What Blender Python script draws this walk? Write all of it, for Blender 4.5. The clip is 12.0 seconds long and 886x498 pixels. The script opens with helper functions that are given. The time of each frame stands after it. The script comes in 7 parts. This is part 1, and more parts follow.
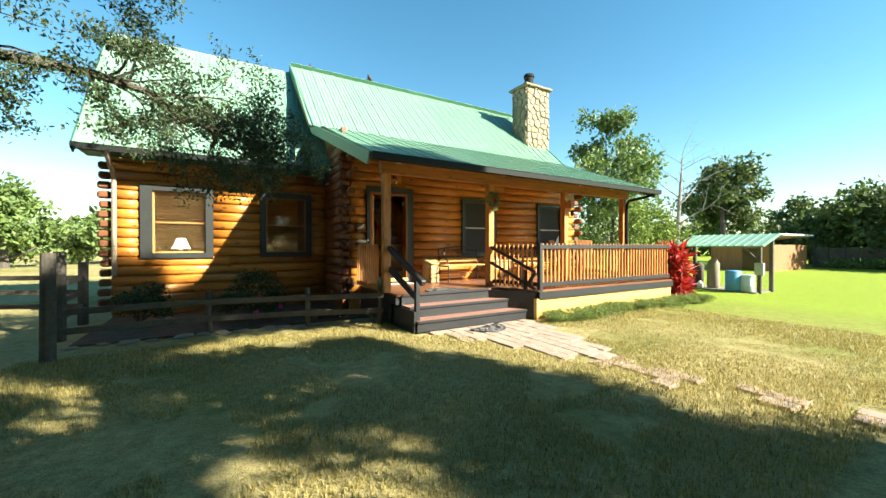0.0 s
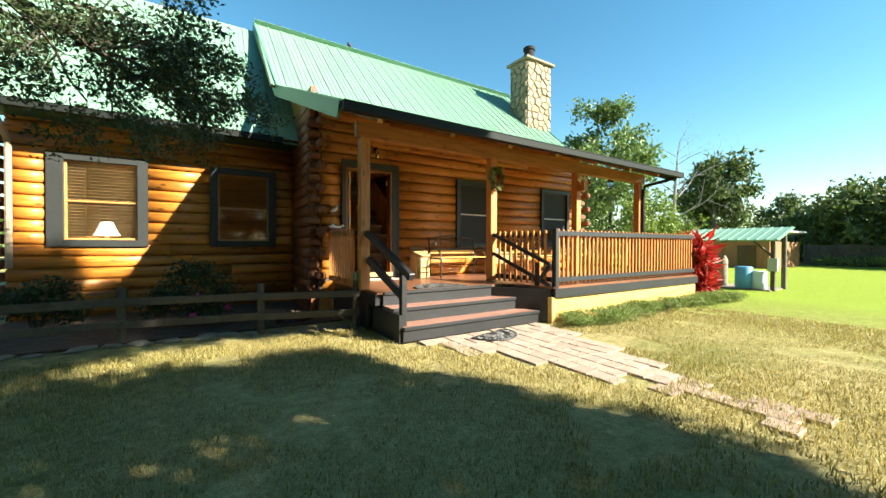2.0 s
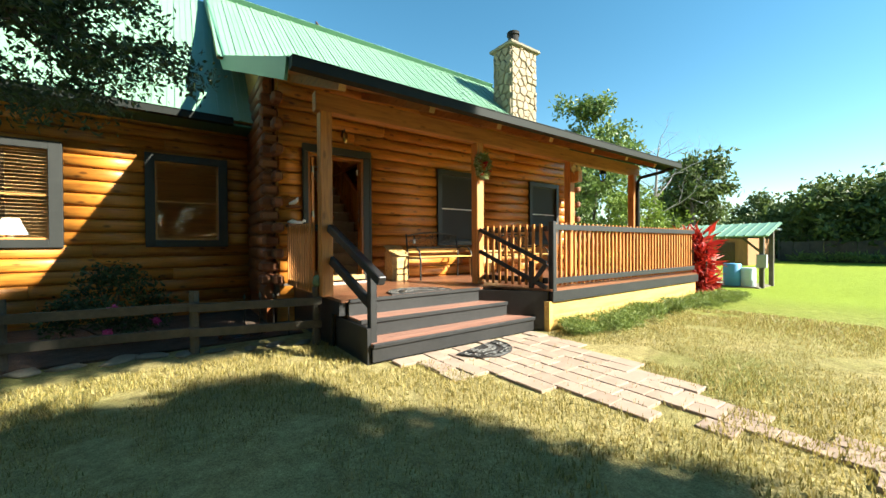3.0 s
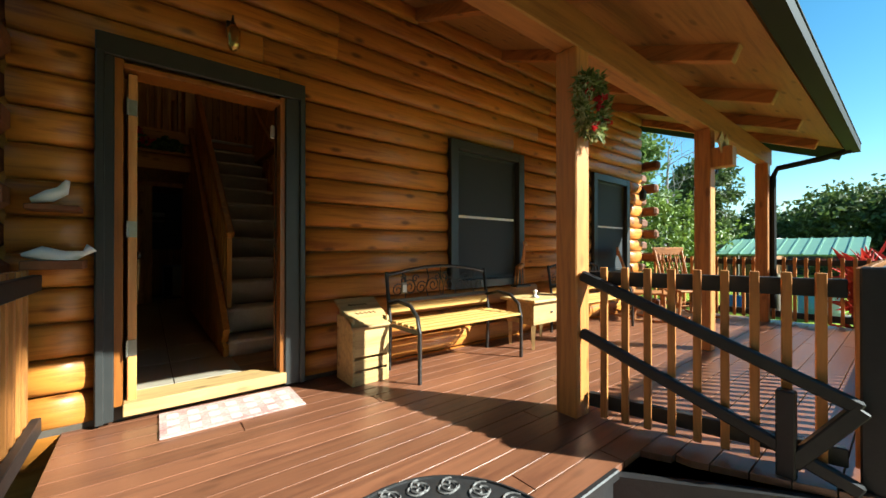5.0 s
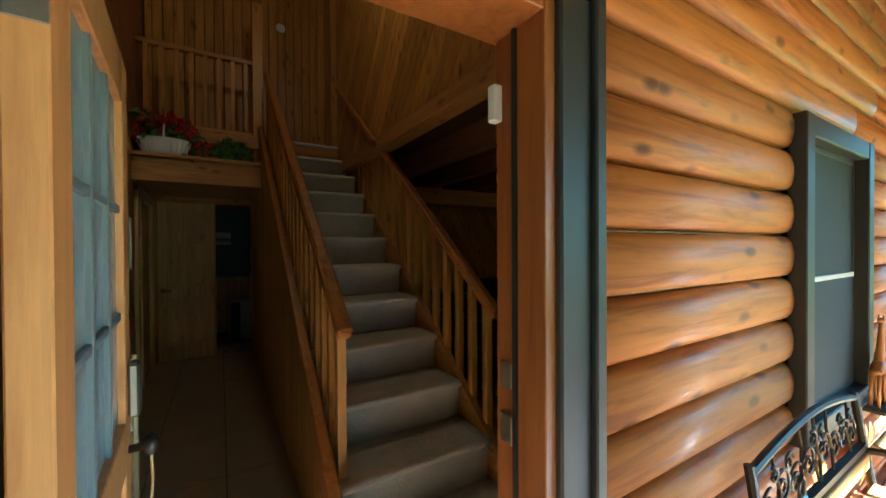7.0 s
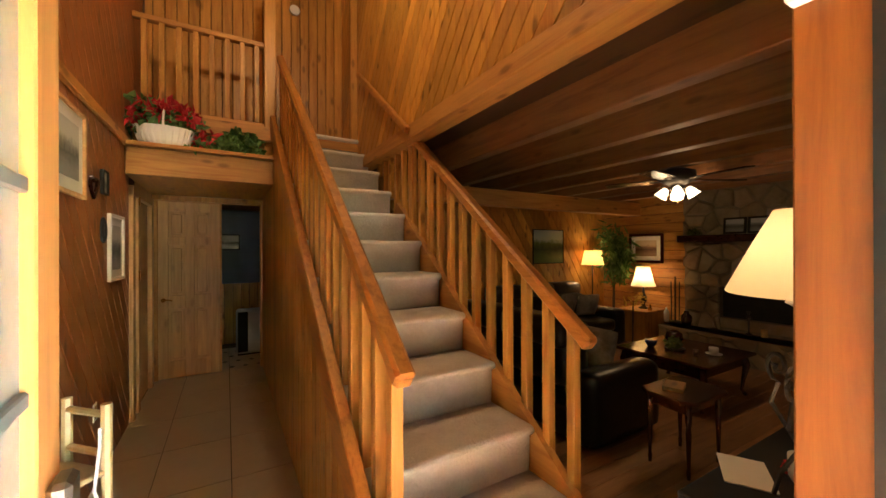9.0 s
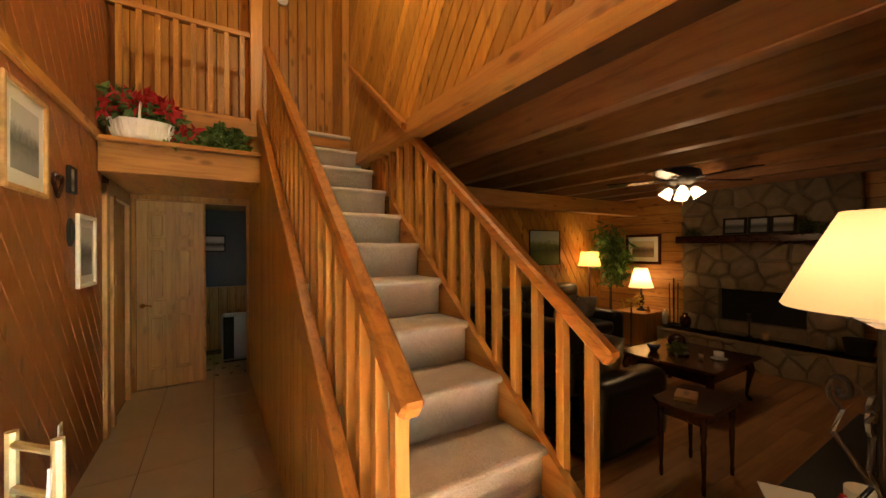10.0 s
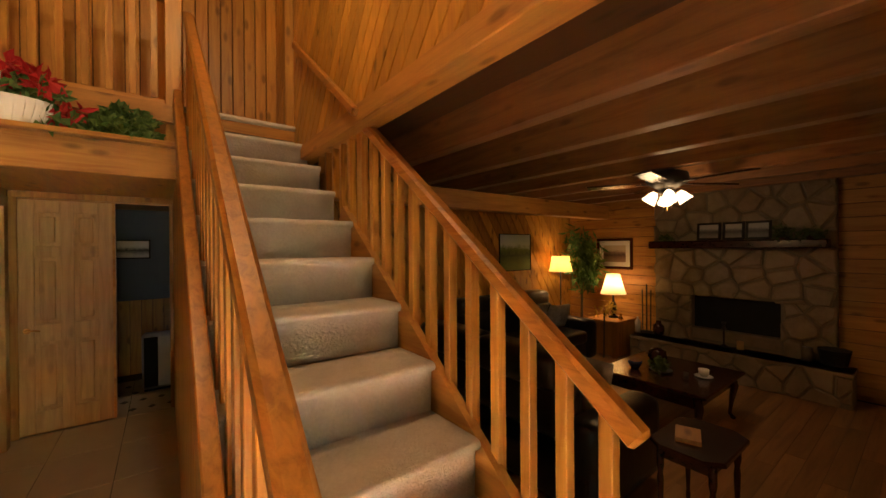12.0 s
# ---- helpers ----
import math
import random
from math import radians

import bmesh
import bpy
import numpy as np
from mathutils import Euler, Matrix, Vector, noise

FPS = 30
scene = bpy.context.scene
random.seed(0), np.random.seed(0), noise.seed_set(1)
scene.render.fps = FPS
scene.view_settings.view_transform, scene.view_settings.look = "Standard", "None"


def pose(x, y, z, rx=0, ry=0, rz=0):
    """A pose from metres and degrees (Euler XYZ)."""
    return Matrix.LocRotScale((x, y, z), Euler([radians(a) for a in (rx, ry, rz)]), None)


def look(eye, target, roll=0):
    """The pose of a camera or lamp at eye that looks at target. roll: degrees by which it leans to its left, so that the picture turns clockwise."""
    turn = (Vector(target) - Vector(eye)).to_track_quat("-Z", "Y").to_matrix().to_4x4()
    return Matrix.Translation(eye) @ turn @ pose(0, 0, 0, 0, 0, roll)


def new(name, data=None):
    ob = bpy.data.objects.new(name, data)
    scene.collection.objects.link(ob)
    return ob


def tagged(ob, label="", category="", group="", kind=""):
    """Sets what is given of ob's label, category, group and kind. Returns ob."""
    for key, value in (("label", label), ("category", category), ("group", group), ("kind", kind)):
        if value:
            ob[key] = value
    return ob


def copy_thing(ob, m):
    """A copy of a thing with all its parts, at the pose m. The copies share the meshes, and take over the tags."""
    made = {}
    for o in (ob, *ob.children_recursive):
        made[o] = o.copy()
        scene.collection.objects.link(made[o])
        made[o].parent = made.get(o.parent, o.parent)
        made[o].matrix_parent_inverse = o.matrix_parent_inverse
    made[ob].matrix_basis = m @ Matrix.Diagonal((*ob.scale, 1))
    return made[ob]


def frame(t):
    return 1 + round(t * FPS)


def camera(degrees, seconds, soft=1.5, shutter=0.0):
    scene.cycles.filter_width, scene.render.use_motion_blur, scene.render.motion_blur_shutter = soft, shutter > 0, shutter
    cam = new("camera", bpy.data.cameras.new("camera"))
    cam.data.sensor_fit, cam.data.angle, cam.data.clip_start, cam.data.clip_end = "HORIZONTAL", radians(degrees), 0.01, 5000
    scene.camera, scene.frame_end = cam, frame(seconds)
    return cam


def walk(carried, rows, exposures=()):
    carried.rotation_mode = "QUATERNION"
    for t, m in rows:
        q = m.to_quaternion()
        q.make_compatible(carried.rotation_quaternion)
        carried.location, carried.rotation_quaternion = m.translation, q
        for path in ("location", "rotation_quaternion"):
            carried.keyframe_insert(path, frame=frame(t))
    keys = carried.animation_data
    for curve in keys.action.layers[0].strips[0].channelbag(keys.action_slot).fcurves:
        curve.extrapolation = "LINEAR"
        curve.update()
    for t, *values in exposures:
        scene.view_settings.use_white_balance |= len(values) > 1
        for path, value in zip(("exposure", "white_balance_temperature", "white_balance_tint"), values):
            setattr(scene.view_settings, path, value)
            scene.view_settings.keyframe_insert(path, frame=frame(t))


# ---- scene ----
cam = camera(100.0, 12.0)
PATH = [
    (0, (-0.603, -0.761, 1.504), (0.417, 0.96, 1.491), 0.0),
    (0.5, (-0.464, -0.525, 1.453), (0.576, 1.184, 1.438), 0.0),
    (1, (-0.303, -0.188, 1.388), (0.754, 1.51, 1.369), 0.1),
    (1.5, (-0.128, 0.205, 1.335), (0.941, 1.896, 1.313), 0.1),
    (2, (0.095, 0.618, 1.295), (1.176, 2.301, 1.273), 0.2),
    (2.5, (0.325, 1.003, 1.237), (1.428, 2.671, 1.219), 0.2),
    (2.7, (0.444, 1.154, 1.226), (1.569, 2.807, 1.211), 0.0),
    (4.3, (1.773, 3.198, 1.427), (3.099, 4.695, 1.414), -0.3),
    (4.5, (2.03, 3.654, 1.461), (3.36, 5.147, 1.492), -0.1),
    (5, (2.583, 4.772, 1.653), (3.829, 6.336, 1.661), 0.0),
    (5.5, (2.809, 5.728, 1.921), (3.927, 7.387, 1.931), 0.2),
    (6, (2.773, 6.665, 2.207), (3.829, 8.363, 2.189), -0.3),
    (6.5, (2.747, 6.947, 2.204), (3.782, 8.659, 2.186), -0.3),
    (7, (2.717, 7.141, 2.214), (3.745, 8.857, 2.197), -0.3),
    (7.5, (2.709, 7.332, 2.211), (3.736, 9.049, 2.196), -0.3),
    (7.7, (2.71, 7.39, 2.207), (3.722, 9.115, 2.209), -0.1),
    (9.3, (2.717, 7.824, 2.24), (3.722, 9.553, 2.242), -0.2),
    (9.5, (2.713, 7.859, 2.247), (3.722, 9.586, 2.249), -0.3),
    (10, (2.749, 7.94, 2.25), (3.797, 9.643, 2.252), -0.3),
    (10.5, (2.807, 8.051, 2.253), (3.903, 9.724, 2.253), -0.3),
    (11, (2.892, 8.197, 2.286), (4.023, 9.846, 2.28), -0.3),
    (11.5, (2.984, 8.306, 2.325), (4.145, 9.935, 2.317), -0.3),
    (12, (3.036, 8.357, 2.355), (4.239, 9.954, 2.347), -0.4),
]
EXPOSURES = [(0, 2.1, 6500, 2), (2.7, 2.05, 6500, 2), (4.3, 1.8, 6000, 0), (5.0, 1.7, 5700, -2), (5.6, 2.05, 5400, -4), (6.2, 3.2, 4750, -5), (7.0, 3.9, 4450, -11), (7.7, 4.5, 4400, -12), (8.6, 5.9, 5400, 4), (9.3, 6.6, 5900, 10), (12, 6.45, 6400, 12)]
walk(cam, [(t, look(eye, target, roll)) for t, eye, target, roll in PATH], EXPOSURES)

# ---- world, sun ----
world = bpy.data.worlds.new("world")
scene.world = world
world.use_nodes = True
wn = world.node_tree
sky = wn.nodes.new("ShaderNodeTexSky")
sky.sky_type = 'NISHITA'
sky.sun_disc = False
SUN = Vector((0.73, -1.0, 0.76)).normalized()
sky.sun_elevation = math.asin(SUN.z)
sky.sun_rotation = math.atan2(SUN.x, SUN.y)
sky.air_density, sky.dust_density, sky.ozone_density = 1.0, 0.0, 0.35
vivid = wn.nodes.new("ShaderNodeHueSaturation")
vivid.inputs["Saturation"].default_value, vivid.inputs["Hue"].default_value = 1.3, 0.485
wn.links.new(sky.outputs[0], vivid.inputs["Color"])
wn.links.new(vivid.outputs[0], wn.nodes["Background"].inputs[0])
wn.nodes["Background"].inputs[1].default_value = 0.06
sun = new("sun", bpy.data.lights.new("sun", 'SUN'))
sun.data.energy, sun.data.angle, sun.data.color = 5.0, radians(0.6), (1.0, 0.93, 0.82)
sun.matrix_world = look(SUN * 50, (0, 0, 0))


def lamp(name, place, watts, radius, color):
    ob = new(name, bpy.data.lights.new(name, 'POINT'))
    ob.data.energy, ob.data.shadow_soft_size, ob.data.color = watts, radius, color
    ob.location = place
    return ob


WARM = (1.0, 0.62, 0.28)
lamp("lamp_desk", (4.14, 8.15, 2.2), 0.019, 0.03, WARM)
lamp("lamp_side_table", (8.62, 11.38, 1.78), 0.1, 0.05, WARM)
lamp("lamp_corner", (8.26, 12.08, 2.07), 0.1, 0.05, WARM)
lamp("lamp_fan", (6.64, 9.79, 2.70), 0.12, 0.08, WARM)
lamp("lamp_stairwell", (3.3, 9.9, 5.02), 0.72, 0.12, (1.0, 0.70, 0.34))

# ---- materials ----


def nodes(name):
    m = bpy.data.materials.new(name)
    m.use_nodes = True
    t = m.node_tree
    return m, t, t.nodes["Principled BSDF"]


def add(t, kind, **values):
    n = t.nodes.new(kind)
    for k, v in values.items():
        if k in n.inputs:
            n.inputs[k].default_value = v
    return n


def ramp(t, fac, stops):
    r = t.nodes.new("ShaderNodeValToRGB")
    e = r.color_ramp.elements
    while len(e) < len(stops):
        e.new(0.5)
    for el, (p, c) in zip(e, stops):
        el.position, el.color = p, (*c, 1)
    t.links.new(fac, r.inputs[0])
    return r.outputs[0]


def mix(t, a, b, fac, mode='MIX'):
    n = t.nodes.new("ShaderNodeMix")
    n.data_type, n.blend_type = 'RGBA', mode
    for sock, v in ((n.inputs[0], fac), (n.inputs[6], a), (n.inputs[7], b)):
        if isinstance(v, bpy.types.NodeSocket):
            t.links.new(v, sock)
        else:
            sock.default_value = v if isinstance(v, (int, float)) else (*v, 1)
    return n.outputs[2]


def coords(t, scale, rotation=(0, 0, 0)):
    c = t.nodes.new("ShaderNodeTexCoord")
    o = t.nodes.new("ShaderNodeObjectInfo")
    sh = add(t, "ShaderNodeVectorMath")
    sh.operation = 'MULTIPLY_ADD'
    comb = add(t, "ShaderNodeCombineXYZ")
    for i in range(3):
        t.links.new(o.outputs["Random"], comb.inputs[i])
    t.links.new(comb.outputs[0], sh.inputs[0])
    sh.inputs[1].default_value = (37.0, 23.0, 51.0)
    t.links.new(c.outputs["Object"], sh.inputs[2])
    m = add(t, "ShaderNodeMapping")
    m.inputs["Scale"].default_value = scale
    m.inputs["Rotation"].default_value = rotation
    t.links.new(sh.outputs[0], m.inputs[0])
    return m.outputs[0], o.outputs["Random"]


def noise_tex(t, vec, scale, detail=4.0, rough=0.6, dist=0.0):
    n = add(t, "ShaderNodeTexNoise", Scale=scale, Detail=detail, Roughness=rough, Distortion=dist)
    t.links.new(vec, n.inputs["Vector"])
    return n.outputs["Fac"]


def bump(t, b, height, strength, distance=0.01):
    n = add(t, "ShaderNodeBump", Strength=strength, Distance=distance)
    t.links.new(height, n.inputs["Height"])
    t.links.new(n.outputs[0], b.inputs["Normal"])


def wood(name, light, dark, axis='x', rough=0.45, grain=1.0, knots=0.5, vary=0.25, relief=0.25, coat=0.0):
    """Wood with grain along an axis, knots, and a shade of its own for each piece."""
    m, t, b = nodes(name)
    k = 14.0 * grain
    long = 1.1 * grain
    sc = {'x': (long, k, k), 'y': (k, long, k), 'z': (k, k, long), 'd': (k, k, long)}[axis]
    rot = (radians(51), 0, 0) if axis == 'd' else (0, 0, 0)
    vec, rnd = coords(t, sc, rot)
    fine = noise_tex(t, vec, 1.6, 6.0, 0.65, 0.6)
    vec2, _ = coords(t, tuple(a * 0.25 for a in sc), rot)
    broad = noise_tex(t, vec2, 1.0, 3.0, 0.5, 1.2)
    col = ramp(t, fine, [(0.34, dark), (0.5, light), (0.66, tuple(min(1, c * 1.25) for c in light))])
    tint = ramp(t, broad, [(0.3, tuple(c * 0.72 for c in light)), (0.7, tuple(min(1, c * 1.1) for c in light))])
    col = mix(t, col, tint, 0.3)
    if knots:
        ks = {'x': (3.2, 8, 8), 'y': (8, 3.2, 8), 'z': (8, 8, 3.2), 'd': (8, 8, 3.2)}[axis]
        v3, _ = coords(t, ks, rot)
        vor = add(t, "ShaderNodeTexVoronoi", Scale=1.0)
        t.links.new(v3, vor.inputs["Vector"])
        kn = ramp(t, vor.outputs["Distance"], [(0.10, (1, 1, 1)), (0.22, (0, 0, 0))])
        fac = add(t, "ShaderNodeMath")
        fac.operation = 'MULTIPLY'
        t.links.new(kn, fac.inputs[0])
        fac.inputs[1].default_value = knots
        col = mix(t, col, tuple(c * 0.25 for c in dark), fac.outputs[0])
    var = add(t, "ShaderNodeMapRange")
    t.links.new(rnd, var.inputs[0])
    var.inputs[3].default_value, var.inputs[4].default_value = 1 - vary, 1 + vary * 0.6
    h = add(t, "ShaderNodeHueSaturation")
    t.links.new(col, h.inputs["Color"])
    t.links.new(var.outputs[0], h.inputs["Value"])
    t.links.new(h.outputs[0], b.inputs["Base Color"])
    rr = add(t, "ShaderNodeMapRange")
    t.links.new(fine, rr.inputs[0])
    rr.inputs[3].default_value, rr.inputs[4].default_value = rough - 0.1, rough + 0.15
    t.links.new(rr.outputs[0], b.inputs["Roughness"])
    b.inputs["Coat Weight"].default_value = coat
    b.inputs["Coat Roughness"].default_value = 0.25
    bump(t, b, fine, relief)
    return m


def mottled(name, a, c, scale, rough=0.6, metal=0.0, relief=0.1, detail=5.0, distance=0.01, spec=0.5):
    """A surface of two tones with a grain and a broad stain."""
    m, t, b = nodes(name)
    vec, rnd = coords(t, (1, 1, 1))
    n1 = noise_tex(t, vec, scale, detail, 0.65)
    n2 = noise_tex(t, vec, scale * 0.13, 3.0, 0.5)
    col = ramp(t, n1, [(0.3, a), (0.7, c)])
    col2 = ramp(t, n2, [(0.3, a), (0.7, c)])
    t.links.new(mix(t, col, col2, 0.5), b.inputs["Base Color"])
    b.inputs["Roughness"].default_value, b.inputs["Metallic"].default_value = rough, metal
    b.inputs["Specular IOR Level"].default_value = spec
    bump(t, b, n1, relief, distance)
    return m


def plain(name, c, rough=0.5, metal=0.0, glow=0.0, spec=0.5):
    m, t, b = nodes(name)
    b.inputs["Base Color"].default_value = (*c, 1)
    b.inputs["Roughness"].default_value, b.inputs["Metallic"].default_value = rough, metal
    b.inputs["Specular IOR Level"].default_value = spec
    if glow:
        b.inputs["Emission Color"].default_value = (*c, 1)
        b.inputs["Emission Strength"].default_value = glow
    return m


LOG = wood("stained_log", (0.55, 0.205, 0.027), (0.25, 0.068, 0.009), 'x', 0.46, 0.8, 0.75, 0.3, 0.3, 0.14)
# LOG_Y and the end grain are darkened to carry the porch corner's shade
LOG_Y = wood("shaded_stained_log_side", (0.20, 0.062, 0.014), (0.09, 0.024, 0.006), 'y', 0.42, 0.8, 0.75, 0.3, 0.3)
LOG_END = mottled("log_end_grain", (0.10, 0.03, 0.011), (0.21, 0.08, 0.026), 30, 0.7)
TIMBER_X = wood("porch_timber", (0.42, 0.17, 0.045), (0.24, 0.085, 0.025), 'x', 0.55, 1.0, 0.5, 0.15)
TIMBER_Y = wood("porch_rafter", (0.40, 0.16, 0.045), (0.22, 0.08, 0.025), 'y', 0.55, 1.0, 0.5, 0.15)
TIMBER_Z = wood("porch_post_wood", (0.50, 0.20, 0.045), (0.28, 0.10, 0.025), 'z', 0.5, 1.0, 0.5, 0.15)
PALE = wood("pale_board", (0.55, 0.36, 0.14), (0.38, 0.22, 0.08), 'x', 0.6, 1.0, 0.5, 0.2)
PORCH_BOARD = wood("porch_ceiling_board", (0.33, 0.165, 0.055), (0.20, 0.09, 0.028), 'x', 0.55, 0.9, 0.6, 0.2)
YELLOW_PLY = wood("yellow_skirt_board", (0.62, 0.40, 0.11), (0.48, 0.27, 0.06), 'x', 0.6, 0.6, 0.2, 0.1)
DECK = wood("red_brown_deck_paint", (0.21, 0.085, 0.042), (0.13, 0.05, 0.028), 'x', 0.32, 0.8, 0.25, 0.2, 0.2)
TREAD = wood("worn_step_paint", (0.27, 0.13, 0.09), (0.13, 0.065, 0.05), 'x', 0.55, 0.8, 0.3, 0.2, 0.3)
BLACK = mottled("weathered_black_paint", (0.0072, 0.00728, 0.0078), (0.021, 0.02016, 0.0208), 18, 0.5, 0, 0.2)
TRIM = mottled("grey_green_trim_paint", (0.02356, 0.0253, 0.024), (0.0341, 0.0352, 0.033), 12, 0.45, 0, 0.08)
GREEN = mottled("green_roof_metal", (0.155, 0.285, 0.19), (0.21, 0.345, 0.24), 3, 0.36, 0.0, 0.02)
GREEN_DARK = plain("dark_green_fascia", (0.03, 0.10, 0.065), 0.45)
GREEN_MID = mottled("green_barge_metal", (0.05, 0.15, 0.10), (0.07, 0.19, 0.13), 4, 0.45)
GUTTER = plain("dark_gutter_metal", (0.016, 0.018, 0.016), 0.65, 0.0, 0.0, 0.15)
PINE_Z = wood("varnished_pine_upright", (0.52, 0.26, 0.045), (0.36, 0.13, 0.018), 'z', 0.38, 0.9, 0.6, 0.25, 0.12)
PINE_D = wood("varnished_pine_diagonal", (0.56, 0.285, 0.042), (0.40, 0.15, 0.018), 'd', 0.36, 0.9, 0.7, 0.25, 0.12)
# hall boards: redder pine, also darkened to put the hall's dimness into the colour
PINE_HALL = wood("shaded_hall_pine", (0.30, 0.105, 0.022), (0.19, 0.055, 0.012), 'd', 0.4, 0.9, 0.7, 0.2, 0.12)
PINE_X = wood("varnished_pine_across", (0.51, 0.25, 0.055), (0.37, 0.135, 0.022), 'x', 0.42, 0.9, 0.6, 0.2, 0.12)
PINE_Y = wood("varnished_pine_along", (0.51, 0.25, 0.055), (0.37, 0.135, 0.022), 'y', 0.42, 0.9, 0.6, 0.2, 0.12)
OAK_RAIL = wood("oak_handrail", (0.47, 0.195, 0.034), (0.26, 0.085, 0.014), 'y', 0.35, 1.4, 0.15, 0.1, 0.15)
DOOR_WOOD = wood("front_door_wood", (0.56, 0.26, 0.075), (0.42, 0.17, 0.045), 'z', 0.45, 0.9, 0.3, 0.1, 0.12)
JAMB = wood("stained_door_jamb", (0.31, 0.105, 0.014), (0.2, 0.055, 0.008), 'z', 0.4, 0.9, 0.2, 0.1, 0.1, 0.2)
DOOR_PALE = wood("inner_door_pine", (0.55, 0.33, 0.13), (0.42, 0.23, 0.08), 'z', 0.5, 0.9, 0.3, 0.1, 0.1)
FLOOR_WOOD = wood("laminate_floor", (0.42, 0.22, 0.09), (0.27, 0.125, 0.05), 'x', 0.35, 0.8, 0.2, 0.25, 0.05)
MAHOGANY = wood("dark_mahogany", (0.055, 0.016, 0.009), (0.025, 0.008, 0.005), 'x', 0.2, 1.2, 0, 0.1, 0.05, 0.3)
TILE = mottled("cream_floor_tile", (0.36, 0.31, 0.23), (0.45, 0.39, 0.30), 6, 0.3, 0, 0.03)
GROUT = mottled("dark_grout", (0.06, 0.045, 0.03), (0.10, 0.08, 0.06), 30, 0.9)
CARPET = mottled("beige_carpet", (0.60, 0.56, 0.53), (0.78, 0.745, 0.71), 60, 0.95, 0, 0.6, 6.0, 0.02, 0.1)
BLUE_WALL = mottled("slate_blue_paint", (0.10, 0.13, 0.18), (0.12, 0.15, 0.20), 8, 0.7)
STONE = mottled("field_stone", (0.15, 0.10, 0.058), (0.40, 0.32, 0.215), 6, 0.8, 0, 0.5)
MORTAR = mottled("stone_mortar", (0.17, 0.14, 0.10), (0.26, 0.22, 0.16), 20, 0.9, 0, 0.5)
SOOT = mottled("sooty_firebox", (0.006, 0.006, 0.006), (0.015, 0.014, 0.012), 12, 0.9)
LEATHER = mottled("black_leather", (0.008, 0.008, 0.010), (0.016, 0.016, 0.019), 25, 0.28, 0, 0.25)
IRON = mottled("brown_black_iron", (0.02, 0.016, 0.013), (0.045, 0.036, 0.03), 30, 0.45, 0.3, 0.1)
CHROME = mottled("brushed_steel", (0.26, 0.24, 0.20), (0.40, 0.38, 0.33), 25, 0.42, 1.0)
BRASS = plain("polished_brass", (0.65, 0.45, 0.16), 0.25, 1.0)
SHADE_CLOTH = plain("lit_lamp_shade", (1.0, 0.72, 0.36), 0.9, 0.0, 0.06)
WHITE = mottled("white_paint", (0.70, 0.69, 0.65), (0.8, 0.79, 0.76), 10, 0.5)
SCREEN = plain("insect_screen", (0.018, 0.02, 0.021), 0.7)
BARK = mottled("oak_bark", (0.05, 0.04, 0.03), (0.13, 0.105, 0.08), 14, 0.95, 0, 0.9, 6, 0.03)
FENCE_WOOD = mottled("weathered_fence_wood", (0.045, 0.038, 0.03), (0.12, 0.10, 0.075), 16, 0.9, 0, 0.6)


def leaf_material(name, a, c, through_light=0.3):
    m, t, b = nodes(name)
    g = t.nodes.new("ShaderNodeNewGeometry")
    col = ramp(t, g.outputs["Random Per Island"], [(0.1, a), (0.9, c)])
    t.links.new(col, b.inputs["Base Color"])
    b.inputs["Roughness"].default_value = 0.55
    tr = add(t, "ShaderNodeBsdfTranslucent")
    t.links.new(col, tr.inputs[0])
    ms = add(t, "ShaderNodeMixShader")
    ms.inputs[0].default_value = through_light
    t.links.new(b.outputs[0], ms.inputs[1])
    t.links.new(tr.outputs[0], ms.inputs[2])
    t.links.new(ms.outputs[0], t.nodes["Material Output"].inputs[0])
    return m


LEAF_OAK = leaf_material("oak_leaf", (0.022, 0.04, 0.012), (0.07, 0.10, 0.03))
LEAF_TREE = leaf_material("tree_leaf", (0.08, 0.13, 0.03), (0.19, 0.26, 0.07))
LEAF_DARK = leaf_material("dark_tree_leaf", (0.055, 0.085, 0.02), (0.13, 0.17, 0.045))
LEAF_SHRUB = leaf_material("juniper_needle", (0.10, 0.15, 0.025), (0.24, 0.30, 0.07))
LEAF_RED = leaf_material("red_croton_leaf", (0.25, 0.012, 0.012), (0.60, 0.05, 0.03))
LEAF_HOUSE = leaf_material("houseplant_leaf", (0.05, 0.13, 0.022), (0.18, 0.30, 0.08))
PETAL_RED = leaf_material("poinsettia_petal", (0.35, 0.008, 0.01), (0.6, 0.03, 0.03))
PETAL_PINK = leaf_material("pink_petal", (0.6, 0.06, 0.22), (0.75, 0.12, 0.35))
BARE_TWIG = mottled("bare_twig", (0.20, 0.17, 0.18), (0.32, 0.28, 0.28), 5, 0.9)


def glass_material(name, tint=(0.9, 0.95, 0.95), rough=0.02):
    m, t, b = nodes(name)
    b.inputs["Base Color"].default_value = (*tint, 1)
    b.inputs["Roughness"].default_value = rough
    b.inputs["Transmission Weight"].default_value = 1.0
    b.inputs["IOR"].default_value = 1.45
    return m


GROOVE = mottled("dark_board_groove", (0.05, 0.018, 0.006), (0.09, 0.035, 0.012), 20, 0.8)
# ceiling planks: pine darkened to hold the shade between the paler joists
SHADED_CEIL_Y = wood("shaded_ceiling_pine", (0.10, 0.042, 0.014), (0.055, 0.02, 0.006), 'y', 0.55, 0.8, 0.45, 0.25, 0.15)
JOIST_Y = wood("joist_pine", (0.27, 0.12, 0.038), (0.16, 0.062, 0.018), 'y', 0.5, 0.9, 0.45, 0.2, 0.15)


